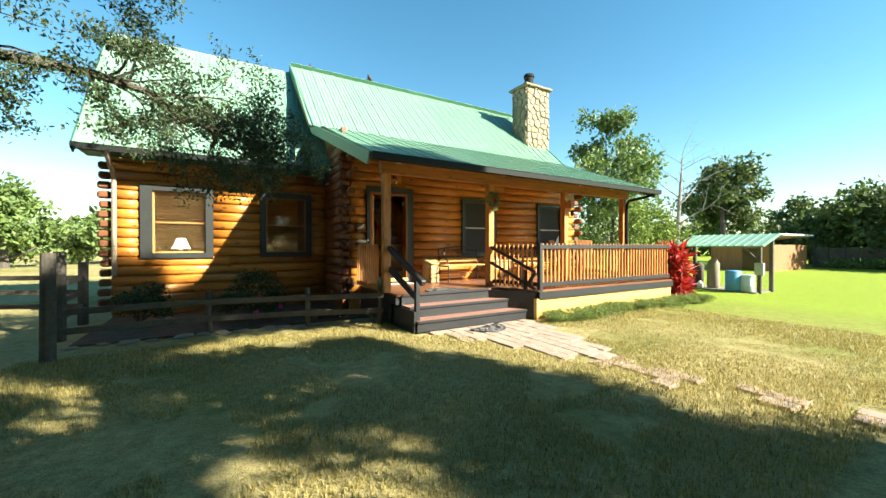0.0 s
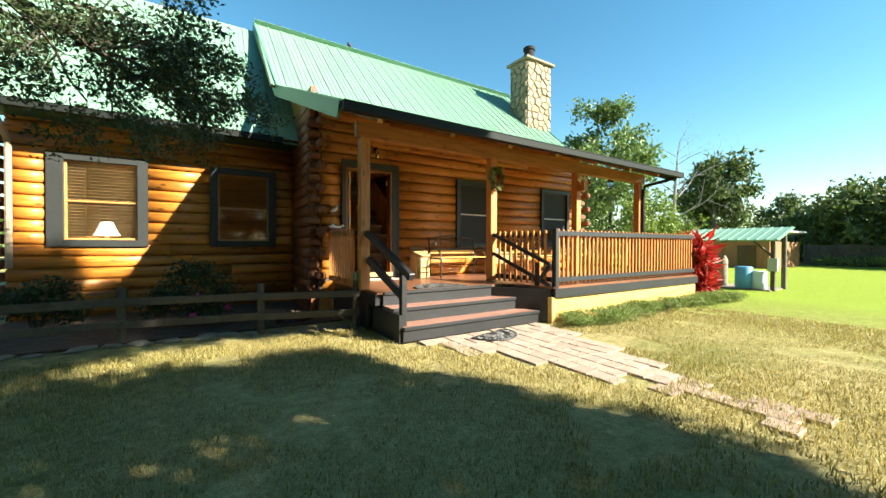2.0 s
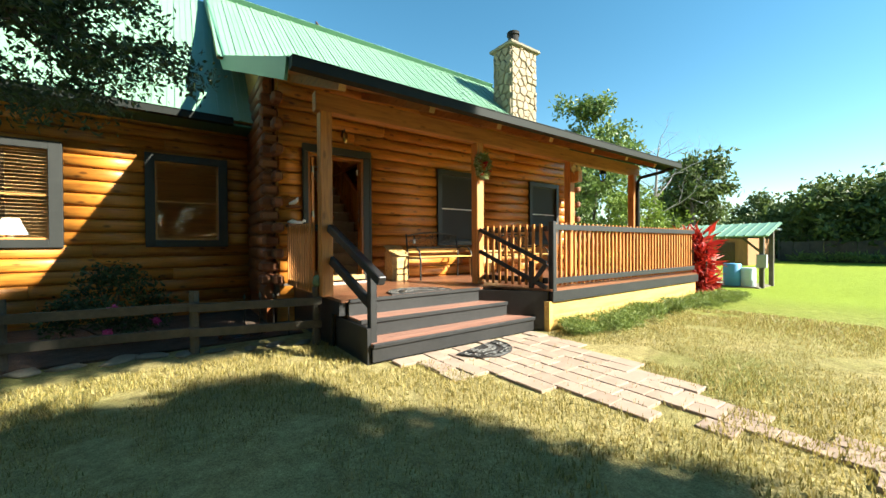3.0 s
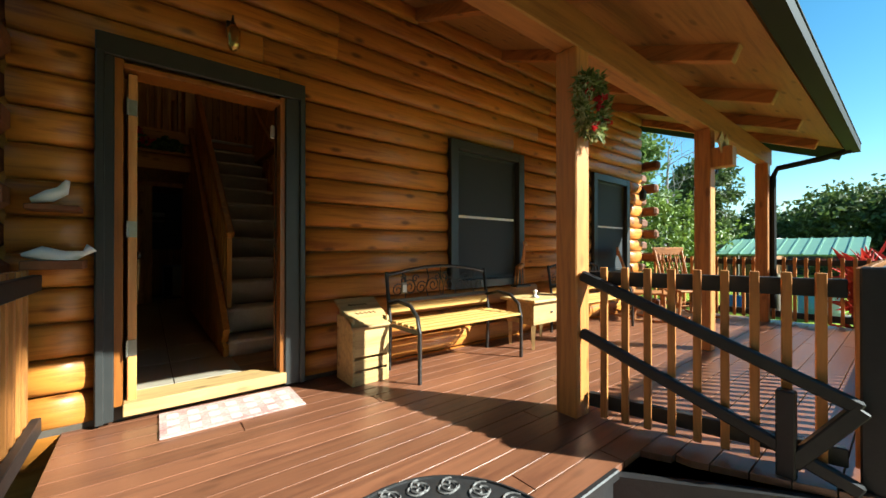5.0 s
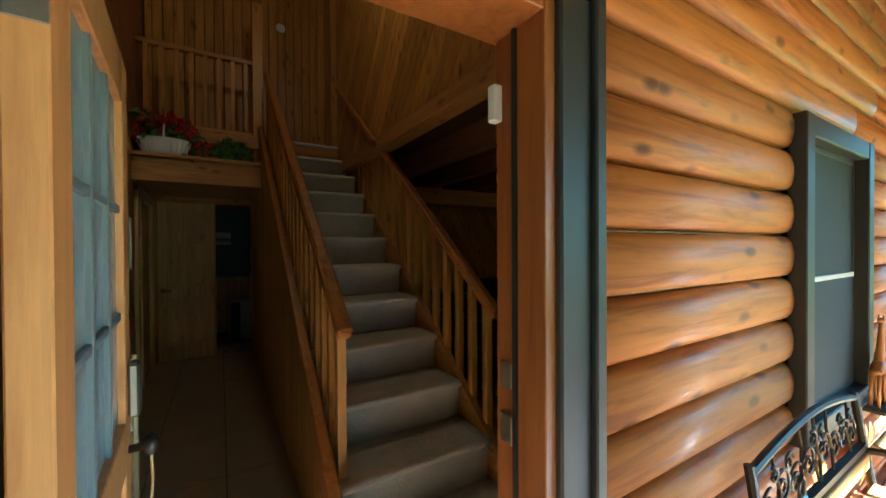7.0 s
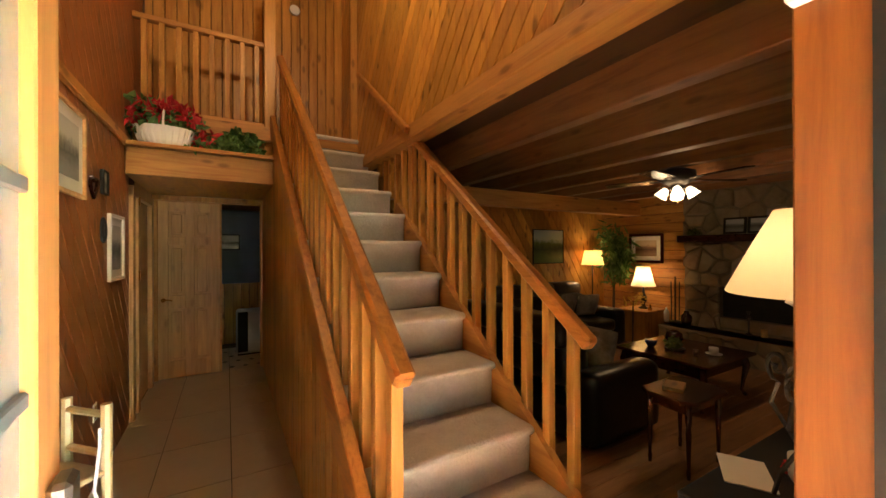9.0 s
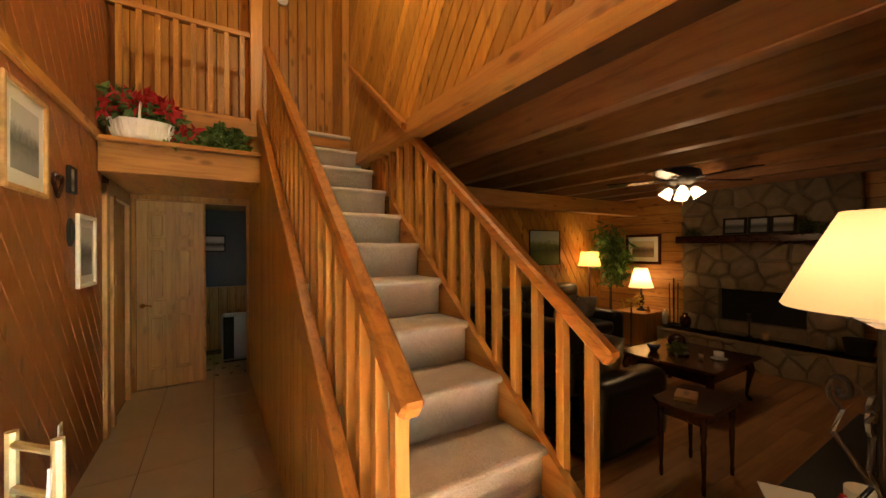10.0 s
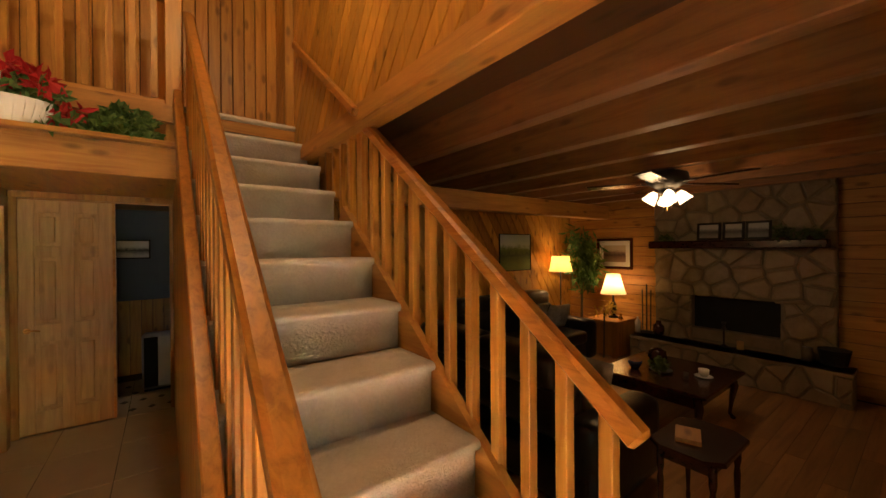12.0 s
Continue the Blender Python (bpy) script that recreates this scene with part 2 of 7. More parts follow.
def cloth(name, c):
    """Thin lamp-shade cloth that lets its bulb shine through."""
    m, t, b = nodes(name)
    b.inputs["Base Color"].default_value = (*c, 1)
    b.inputs["Roughness"].default_value = 0.9
    tr = add(t, "ShaderNodeBsdfTranslucent")
    tr.inputs[0].default_value = (*c, 1)
    ms = add(t, "ShaderNodeMixShader")
    ms.inputs[0].default_value = 0.75
    t.links.new(b.outputs[0], ms.inputs[1])
    t.links.new(tr.outputs[0], ms.inputs[2])
    t.links.new(ms.outputs[0], t.nodes["Material Output"].inputs[0])
    return m


GLASS = glass_material("window_glass")


def grass_material():
    m, t, b = nodes("lawn_grass")
    vec, _ = coords(t, (1, 1, 1))
    n1 = noise_tex(t, vec, 0.55, 4, 0.6)
    n2 = noise_tex(t, vec, 9.0, 5, 0.75)
    n3 = noise_tex(t, vec, 60.0, 3, 0.7)
    green = ramp(t, n2, [(0.3, (0.10, 0.115, 0.022)), (0.7, (0.23, 0.235, 0.06))])
    straw = ramp(t, n2, [(0.3, (0.24, 0.19, 0.07)), (0.7, (0.50, 0.42, 0.19))])
    patch = ramp(t, n1, [(0.27, (0, 0, 0)), (0.52, (1, 1, 1))])
    c = t.nodes.new("ShaderNodeTexCoord")
    sep = add(t, "ShaderNodeSeparateXYZ")
    t.links.new(c.outputs["Object"], sep.inputs[0])
    far = add(t, "ShaderNodeMapRange")
    t.links.new(sep.outputs[0], far.inputs[0])
    far.inputs[1].default_value, far.inputs[2].default_value = 6.0, 13.0
    far.inputs[3].default_value, far.inputs[4].default_value = 1.0, 0.12
    fac = add(t, "ShaderNodeMath")
    fac.operation = 'MULTIPLY'
    t.links.new(patch, fac.inputs[0])
    t.links.new(far.outputs[0], fac.inputs[1])
    base = mix(t, green, straw, fac.outputs[0])
    lush = ramp(t, n2, [(0.3, (0.17, 0.23, 0.018)), (0.7, (0.30, 0.37, 0.04))])
    inv = add(t, "ShaderNodeMapRange")
    t.links.new(far.outputs[0], inv.inputs[0])
    inv.inputs[1].default_value, inv.inputs[2].default_value = 1.0, 0.12
    base = mix(t, base, lush, inv.outputs[0])
    fine = ramp(t, n3, [(0.3, (0.6, 0.6, 0.6)), (0.7, (1.15, 1.15, 1.15))])
    t.links.new(mix(t, base, fine, 1.0, 'MULTIPLY'), b.inputs["Base Color"])
    b.inputs["Roughness"].default_value = 0.9
    b.inputs["Specular IOR Level"].default_value = 0.15
    bump(t, b, n3, 0.8, 0.03)
    return m


GRASS = grass_material()

# ---- builders ----


def thing(name, place=(0, 0, 0), label="", category="", group="", kind="", turn=0):
    ob = new(name)
    ob.matrix_world = pose(*place, 0, 0, turn)
    return tagged(ob, label, category, group, kind)


def part(name, bm, material, parent=None, label="", smooth=False):
    me = bpy.data.meshes.new(name)
    if isinstance(bm, bmesh.types.BMesh):
        bm.normal_update()
        bm.to_mesh(me)
        bm.free()
    else:
        me.from_pydata(*bm)
    me.materials.append(material)
    if smooth:
        me.polygons.foreach_set("use_smooth", [True] * len(me.polygons))
    ob = new(name, me)
    ob.parent = parent
    if label:
        ob["label"] = label
    return ob


def setting(name, bm, material, label, category, smooth=False):
    return tagged(part(name, bm, material, None, "", smooth), label, category, "", "structure")


def box(bm, a, c, edge=0.0):
    """A block between two corners, its edges eased."""
    mid = [(p + q) / 2 for p, q in zip(a, c)]
    size = [abs(q - p) for p, q in zip(a, c)]
    r = bmesh.ops.create_cube(bm, size=1.0, matrix=Matrix.LocRotScale(mid, None, size))
    if edge:
        es = list({e for v in r["verts"] for e in v.link_edges})
        bmesh.ops.bevel(bm, geom=es, offset=edge, segments=1, affect='EDGES')
    return bm


def blk(a, c, edge=0.0):
    return box(bmesh.new(), a, c, edge)


def beam(bm, p, q, w, h, up=(0, 0, 1), edge=0.0):
    """A bar of w by h from p to q."""
    p, q = Vector(p), Vector(q)
    d = q - p
    z = d.normalized()
    x = Vector(up).cross(z)
    if x.length < 1e-4:
        x = Vector((1, 0, 0)).cross(z)
    x.normalize()
    y = z.cross(x)
    m = Matrix((x, y, z)).transposed().to_4x4()
    m.translation = (p + q) / 2
    r = bmesh.ops.create_cube(bm, size=1.0, matrix=m @ Matrix.Diagonal((w, h, d.length, 1)))
    if edge:
        es = list({e for v in r["verts"] for e in v.link_edges})
        bmesh.ops.bevel(bm, geom=es, offset=edge, segments=1, affect='EDGES')
    return bm


def bar(p, q, w, h, up=(0, 0, 1), edge=0.0):
    return beam(bmesh.new(), p, q, w, h, up, edge)


def rod(bm, p, q, r, r2=None, seg=8):
    p, q = Vector(p), Vector(q)
    d = q - p
    m = Matrix.Translation((p + q) / 2) @ d.to_track_quat('Z', 'Y').to_matrix().to_4x4()
    bmesh.ops.create_cone(bm, cap_ends=True, segments=seg, radius1=r, radius2=r if r2 is None else r2, depth=d.length, matrix=m)
    return bm


def turned(bm, profile, place=(0, 0, 0), seg=16):
    """A turned shape from (radius, height) pairs."""
    rings = []
    for r, z in profile:
        rings.append([bm.verts.new((place[0] + r * math.cos(2 * math.pi * i / seg), place[1] + r * math.sin(2 * math.pi * i / seg), place[2] + z)) for i in range(seg)])
    for a, c in zip(rings, rings[1:]):
        for i in range(seg):
            bm.faces.new((a[i], a[(i + 1) % seg], c[(i + 1) % seg], c[i]))
    if profile[0][0] > 0.001:
        bm.faces.new(rings[0][::-1])
    if profile[-1][0] > 0.001:
        bm.faces.new(rings[-1])
    return bm


def tube(bm, points, r, seg=6):
    """A bent round bar through points."""
    pts = [Vector(p) for p in points]
    rings = []
    for i, p in enumerate(pts):
        d = (pts[min(i + 1, len(pts) - 1)] - pts[max(i - 1, 0)]).normalized()
        a = d.cross(Vector((0.31, 0.17, 0.93)))
        a.normalize()
        c = d.cross(a)
        rr = r[i] if isinstance(r, (list, tuple)) else r
        rings.append([bm.verts.new(p + (a * math.cos(2 * math.pi * k / seg) + c * math.sin(2 * math.pi * k / seg)) * rr) for k in range(seg)])
    for a, c in zip(rings, rings[1:]):
        for i in range(seg):
            bm.faces.new((a[i], a[(i + 1) % seg], c[(i + 1) % seg], c[i]))
    bm.faces.new(rings[0][::-1])
    bm.faces.new(rings[-1])
    return bm


def leaves(rng, centres, spread, count, length, width, droop=0.3):
    """Many small leaves scattered round centres, as a mesh's vertices and faces."""
    centres = np.asarray(centres, dtype=float)
    n = count
    c = centres[rng.integers(0, len(centres), n)]
    spread = np.asarray(spread, dtype=float)
    off = rng.normal(0, 1, (n, 3))
    off /= np.maximum(np.linalg.norm(off, axis=1, keepdims=True), 1e-6)
    off *= (rng.random((n, 1)) ** 0.45) * spread
    p = c + off
    d = rng.normal(0, 1, (n, 3))
    d[:, 2] -= droop
    d /= np.linalg.norm(d, axis=1, keepdims=True)
    s = np.cross(d, rng.normal(0, 1, (n, 3)))
    s /= np.maximum(np.linalg.norm(s, axis=1, keepdims=True), 1e-6)
    ln = length * (0.6 + 0.8 * rng.random((n, 1)))
    wd = width * (0.6 + 0.8 * rng.random((n, 1)))
    up = np.cross(d, s) * wd * 0.25
    v = np.stack([p, p + d * ln * 0.5 + s * wd * 0.5 + up, p + d * ln, p + d * ln * 0.5 - s * wd * 0.5 + up], axis=1).reshape(-1, 3)
    f = np.arange(4 * n).reshape(-1, 4)
    return v.tolist(), [], f.tolist()


# ---- ground ----
FLOOR, DECK_Z = 0.70, 0.60


def ground():
    bm = bmesh.new()
    xs = [-900, -300, -100, -40] + [-20 + i for i in range(45)] + [30, 40, 60, 100, 300, 900]
    ys = [-900, -300, -100, -40] + [-20 + i for i in range(40)] + [25, 40, 60, 100, 300, 900]
    grid = []
    for y in ys:
        row = []
        for x in xs:
            near = max(0, 1 - max(abs(x - 3), abs(y - 3)) / 25)
            dip = min(1, max(0, (x - 10.5) / 7))
            z = -0.42 * dip * dip * (3 - 2 * dip) + 0.05 * near * (noise.noise((x * 0.35, y * 0.35, 0.3)) - 0.2)
            row.append(bm.verts.new((x, y, min(z, 0.015) - 0.01)))
        grid.append(row)
    for j in range(len(ys) - 1):
        for i in range(len(xs) - 1):
            bm.faces.new((grid[j][i], grid[j][i + 1], grid[j + 1][i + 1], grid[j + 1][i]))
    return setting("ground", bm, GRASS, "patchy green and straw-coloured lawn round the cabin", "lawn", True)


ground()


# ---- pieces laid in a plane ----
def clip(poly, nx, ny, d):
    """The part of a convex polygon where nx * u + ny * v <= d."""
    out = []
    for (ax, ay), (bx, by) in zip(poly, poly[1:] + poly[:1]):
        sa, sb = nx * ax + ny * ay - d, nx * bx + ny * by - d
        if sa <= 0:
            out.append((ax, ay))
        if (sa < 0 < sb) or (sb < 0 < sa):
            k = sa / (sa - sb)
            out.append((ax + (bx - ax) * k, ay + (by - ay) * k))
    return out


def plane(origin, u, v):
    """Maps (u, v, out) to the world; out is u x v."""
    u, v = Vector(u).normalized(), Vector(v).normalized()
    m = Matrix((u, v, u.cross(v))).transposed().to_4x4()
    m.translation = origin
    return m


def slab(poly, m, thick, ease=0.004):
    """A piece with eased edges: a polygon of the plane m, thick high."""
    bm = bmesh.new()
    cx, cy = sum(p[0] for p in poly) / len(poly), sum(p[1] for p in poly) / len(poly)
    size = max(max(abs(p[0] - cx), abs(p[1] - cy)) for p in poly)
    k = ease / max(size, 0.02)
    low = [bm.verts.new(m @ Vector((x, y, 0))) for x, y in poly]
    mid = [bm.verts.new(m @ Vector((x, y, thick - ease))) for x, y in poly]
    top = []
    for (x, y), (px, py), (qx, qy) in zip(poly, poly[-1:] + poly[:-1], poly[1:] + poly[:1]):
        a, c = Vector((px - x, py - y)), Vector((qx - x, qy - y))
        d = a.normalized() + c.normalized() if a.length > 1e-6 and c.length > 1e-6 else Vector((cx - x, cy - y))
        if d.length < 1e-6:
            d = Vector((cx - x, cy - y))
        d.normalize()
        top.append(bm.verts.new(m @ Vector((x + d.x * ease * 1.3, y + d.y * ease * 1.3, thick))))
    n = len(poly)
    for a, c in ((low, mid), (mid, top)):
        for i in range(n):
            bm.faces.new((a[i], a[(i + 1) % n], c[(i + 1) % n], c[i]))
    bm.faces.new(top)
    bm.faces.new(low[::-1])
    return bm


def area(poly):
    return abs(sum(ax * by - bx * ay for (ax, ay), (bx, by) in zip(poly, poly[1:] + poly[:1]))) / 2


def planks(parent, name, material, region, m, angle, width, gap, thick, length=None, ease=0.004, rng=None):
    """Boards side by side over a convex region of the plane m, at an angle to u."""
    a = radians(angle)
    d, s = (math.cos(a), math.sin(a)), (-math.sin(a), math.cos(a))
    vs = [p[0] * s[0] + p[1] * s[1] for p in region]
    us = [p[0] * d[0] + p[1] * d[1] for p in region]
    rng = rng or random.Random(7)
    v = min(vs)
    while v < max(vs) - 0.01:
        strip = clip(clip(list(region), s[0], s[1], v + width - gap / 2), -s[0], -s[1], -(v + gap / 2))
        cuts = [min(us) - 1]
        if length:
            u = min(us) - rng.random() * length
            while u < max(us):
                cuts.append(u)
                u += length * (0.8 + 0.4 * rng.random())
        cuts.append(max(us) + 1)
        for c0, c1 in zip(cuts, cuts[1:]):
            piece = strip
            if length and len(strip) > 2:
                piece = clip(strip, d[0], d[1], c1 - gap / 2)
                piece = clip(piece, -d[0], -d[1], -(c0 + gap / 2)) if len(piece) > 2 else []
            if len(piece) > 2 and area(piece) > 0.002:
                part(name, slab(piece, m, thick, ease), material, parent)
        v += width


def stones(parent, name, material, w, h, m, cell, thick, gap=0.012, seed=3, ease=0.012, squash=1.0):
    """Irregular stones fitted together over a w by h field of the plane m."""
    rng = random.Random(seed)
    pts = []
    nx, ny = max(1, round(w / cell)), max(1, round(h / (cell * squash)))
    for j in range(-1, ny + 1):
        for i in range(-1, nx + 1):
            pts.append(((i + 0.5 + rng.uniform(-0.42, 0.42) + 0.5 * (j % 2)) * w / nx, (j + 0.5 + rng.uniform(-0.4, 0.4)) * h / ny))
    for i, (x, y) in enumerate(pts):
        poly = [(0, 0), (w, 0), (w, h), (0, h)]
        for k, (p, q) in enumerate(pts):
            if k != i and abs(p - x) < 3.2 * cell and abs(q - y) < 3.2 * cell:
                nxv, nyv = p - x, q - y
                ln = math.hypot(nxv, nyv)
                poly = clip(poly, nxv / ln, nyv / ln, (x * nxv + y * nyv) / ln + ln / 2 - gap)
                if len(poly) < 3:
                    break
        if len(poly) > 2 and area(poly) > cell * cell * 0.06:
            part(name, slab(poly, m, thick * rng.uniform(0.6, 1.25), ease), material, parent)


def log_piece(x0, x1, z, h, face, back, bulge=0.06):
    """One course of a log wall along x: round on the outside, flat behind."""
    bm = bmesh.new()
    prof = []
    for i in range(9):
        a = -math.pi / 2 + math.pi * i / 8
        prof.append((face + bulge - bulge * math.cos(a) ** 0.6, z + h / 2 + (h / 2 - 0.004) * math.sin(a)))
    prof += [(back, z + h - 0.004), (back, z + 0.004)]
    e0 = [bm.verts.new((x0, y, zz)) for y, zz in prof]
    e1 = [bm.verts.new((x1, y, zz)) for y, zz in prof]
    n = len(prof)
    for i in range(n):
        bm.faces.new((e0[i], e1[i], e1[(i + 1) % n], e0[(i + 1) % n]))
    bm.faces.new(e0[::-1])
    bm.faces.new(e1)
    for f in bm.faces:
        f.smooth = len(f.verts) == 4
    bmesh.ops.recalc_face_normals(bm, faces=bm.faces)
    return bm


def wall_with_holes(x0, x1, z0, z1, y0, y1, holes):
    """A slab along x with openings (xa, xb, za, zb) that go through it."""
    bm = bmesh.new()
    cut = sorted({x0, x1, *[v for h in holes for v in h[:2]]})
    for a, c in zip(cut, cut[1:]):
        zs = [z0]
        for h in holes:
            if h[0] <= a and c <= h[1]:
                zs += [h[2], h[3]]
        zs.append(z1)
        for p, q in zip(zs[::2], zs[1::2]):
            if q - p > 0.001:
                box(bm, (a, y0, p), (c, y1, q))
    return bm


def log_courses(parent, x0, x1, z0, z1, h, face, back, holes, seed, material, joint=3.2):
    rng = random.Random(seed)
    z = z0
    while z < z1 - 0.01:
        spans = [(x0, x1)]
        for xa, xb, za, zb in holes:
            if za < z + h * 0.5 < zb:
                spans = [s for a, c in spans for s in ((a, min(c, xa)), (max(a, xb), c)) if s[1] - s[0] > 0.02]
        for a, c in spans:
            cuts = [a]
            u = a + rng.uniform(0.4, 1.0) * joint
            while u < c - 0.5:
                cuts.append(u)
                u += rng.uniform(0.7, 1.2) * joint
            cuts.append(c)
            for p, q in zip(cuts, cuts[1:]):
                part("log", log_piece(p + 0.0015, q - 0.0015, z, h, face, back), material, parent)
        z += h


# ---- cabin shell ----
FRONT, INNER = 7.80, 7.96
DOOR_HOLE = (2.43, 3.45, 0.60, 2.83)
WIN_A, WIN_B = (5.17, 6.16, 1.33, 2.74), (8.0, 8.96, 1.33, 2.75)
wall_front = setting("wall_front", wall_with_holes(1.95, 9.6, 0.0, 4.02, FRONT + 0.08, INNER, [DOOR_HOLE, WIN_A, WIN_B]), PINE_X,
                     "front cabin wall of rounded orange-stained logs", "wall")
HOLES_F = [(2.34, 3.57, 0.6, 2.96), (5.07, 6.26, 1.24, 2.84), (7.9, 9.06, 1.24, 2.85)]
log_courses(wall_front, 1.98, 9.62, 0.409, 3.95, 0.2055, FRONT, FRONT + 0.08, HOLES_F, 5, LOG)

WING = 9.50
WIN_1, WIN_2 = (-1.93, -0.94, 1.36, 2.74), (0.33, 1.28, 1.36, 2.74)
wall_wing = setting("wall_wing", wall_with_holes(-2.62, 1.98, 0.0, 3.7, WING + 0.08, WING + 0.2, [WIN_1, WIN_2]), PINE_X,
                    "side wing wall of rounded orange-stained logs with patchy tree shade", "wall")
HOLES_W = [(-2.14, -0.79, 1.24, 2.86), (0.2, 1.42, 1.24, 2.86)]
log_courses(wall_wing, -2.62, 1.82, 0.05, 3.6, 0.2055, WING, WING + 0.08, HOLES_W, 8, LOG)


def log_ends(parent, x, y, z0, z1, along, sign, seed, reach=0.3):
    """The crossed, protruding log ends of a corner."""
    rng = random.Random(seed)
    z, i = z0, 0
    while z < z1:
        r = reach * rng.uniform(0.75, 1.0)
        if i % 2 == 0 or along == 'x':
            h = 0.17
            if along == 'x':
                a, c = (x, y - 0.01, z + 0.015), (x + sign * r, y + 0.15, z + h)
            else:
                a, c = (x - 0.075, y - r, z + 0.015), (x + 0.075, y, z + h)
            a, c = tuple(map(min, a, c)), tuple(map(max, a, c))
            part("log_end", blk(a, c, 0.035), LOG_END, parent)
        z += 0.2055
        i += 1


log_ends(wall_front, 1.98, FRONT + 0.02, 0.62, 3.7, 'x', -1, 2)
log_ends(wall_front, 1.93, FRONT + 0.03, 0.62, 3.7, 'y', -1, 3, 0.28)
log_ends(wall_front, 9.62, FRONT + 0.02, 0.62, 3.2, 'x', 1, 4)
log_ends(wall_front, 9.72, FRONT + 0.03, 0.62, 3.2, 'y', -1, 7, 0.34)
log_ends(wall_wing, -2.62, WING + 0.02, 0.24, 3.3, 'x', -1, 6, 0.24)

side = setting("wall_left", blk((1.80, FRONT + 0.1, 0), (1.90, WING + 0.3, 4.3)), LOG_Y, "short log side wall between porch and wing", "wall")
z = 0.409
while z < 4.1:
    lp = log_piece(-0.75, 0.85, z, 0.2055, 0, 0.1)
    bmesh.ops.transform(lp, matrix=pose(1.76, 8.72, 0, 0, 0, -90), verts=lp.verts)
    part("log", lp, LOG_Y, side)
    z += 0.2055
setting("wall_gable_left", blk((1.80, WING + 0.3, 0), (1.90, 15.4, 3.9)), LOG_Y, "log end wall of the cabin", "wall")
bm = bmesh.new()
for xx in (1.79, 9.58):
    f = [bm.verts.new((xx, y, zz)) for y, zz in ((8.0, 3.9), (15.4, 3.9), (15.4, 3.95), (11.64, 7.0), (8.75, 4.35), (8.0, 4.1))]
    r = bmesh.ops.extrude_face_region(bm, geom=[bm.faces.new(f)])
    bmesh.ops.translate(bm, vec=(0.12, 0, 0), verts=[v for v in r["geom"] if isinstance(v, bmesh.types.BMVert)])
bmesh.ops.recalc_face_normals(bm, faces=bm.faces)
setting("wall_gables", bm, PINE_Z, "upright pine boards in the gable ends", "wall")
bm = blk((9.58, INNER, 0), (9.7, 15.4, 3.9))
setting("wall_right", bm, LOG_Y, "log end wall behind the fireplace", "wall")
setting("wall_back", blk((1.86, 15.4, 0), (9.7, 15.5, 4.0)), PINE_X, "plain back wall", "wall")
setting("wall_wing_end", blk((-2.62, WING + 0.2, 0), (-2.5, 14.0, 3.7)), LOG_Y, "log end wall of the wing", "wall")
setting("wall_wing_back", blk((-2.5, 13.9, 0), (1.86, 14.0, 3.7)), PINE_X, "plain back wall of the wing", "wall")
setting("floor_wing", blk((-2.5, WING + 0.2, 0.5), (1.86, 13.9, 0.6)), FLOOR_WOOD, "wooden floor in the wing", "floor")


def metal_roof(name, x0, x1, y0, z0, y1, z1, label, under=PINE_Y, pitch=0.305):
    """A sloping roof of ribbed metal panels over boards."""
    slope = math.hypot(y1 - y0, z1 - z0)
    m = plane((x0, y0, z0), (1, 0, 0), (0, y1 - y0, z1 - z0))
    deck = bmesh.new()
    box(deck, (0, 0, -0.06), (x1 - x0, slope, -0.01))
    bmesh.ops.transform(deck, matrix=m, verts=deck.verts)
    roof = setting(name, deck, under, label, "roof")
    n = round((x1 - x0) / pitch)
    w = (x1 - x0) / n
    pm = bmesh.new()
    box(pm, (0.0, -0.03, 0), (w - 0.001, slope, 0.008))
    for u in (0.02, w * 0.36, w * 0.68):
        beam(pm, (u, -0.03, 0.012), (u, slope, 0.012), 0.022 if u > 0.03 else 0.04, 0.012 if u > 0.03 else 0.03)
    first = None
    for i in range(n):
        if first is None:
            first = part("roof_panel", pm, GREEN, roof)
            ob = first
        else:
            ob = new("roof_panel", first.data)
            ob.parent = roof
        ob.matrix_world = m @ pose(i * w, 0, 0)
    return roof


KINK, RIDGE = (8.75, 4.49), (11.64, 7.135)
RL, RR = 1.22, 10.15
metal_roof("roof_porch", 1.56, RR, 5.32, 3.12, *KINK, "green ribbed metal porch roof on knotty boards", PORCH_BOARD)
metal_roof("roof_main", RL, RR, *KINK, *RIDGE, "green ribbed metal roof of the cabin", PINE_Y)
back = metal_roof("roof_back", RL, RR, 15.9, 3.4, *RIDGE, "green ribbed metal roof behind the ridge", PINE_Y)
metal_roof("roof_wing", -3.05, 1.86, 8.9, 3.49, 11.64, 6.9, "green ribbed metal roof of the wing", PINE_Y)
metal_roof("roof_wing_back", -3.05, 1.86, 14.4, 3.49, 11.64, 6.9, "green ribbed metal roof of the wing", PINE_Y)
bm = bmesh.new()
for s in (-1, 1):
    beam(bm, (RL, RIDGE[0] + s * 0.09, RIDGE[1] - 0.03), (RR, RIDGE[0] + s * 0.09, RIDGE[1] - 0.03), 0.2, 0.012, (0, s * -0.7, 1))
setting("roof_ridge", bm, GREEN, "green metal ridge cap", "roof")


def fascia(name, pts, w, h, material, label):
    bm = bmesh.new()
    for p, q in zip(pts, pts[1:]):
        beam(bm, p, q, w, h)
    return setting(name, bm, material, label, "trim")


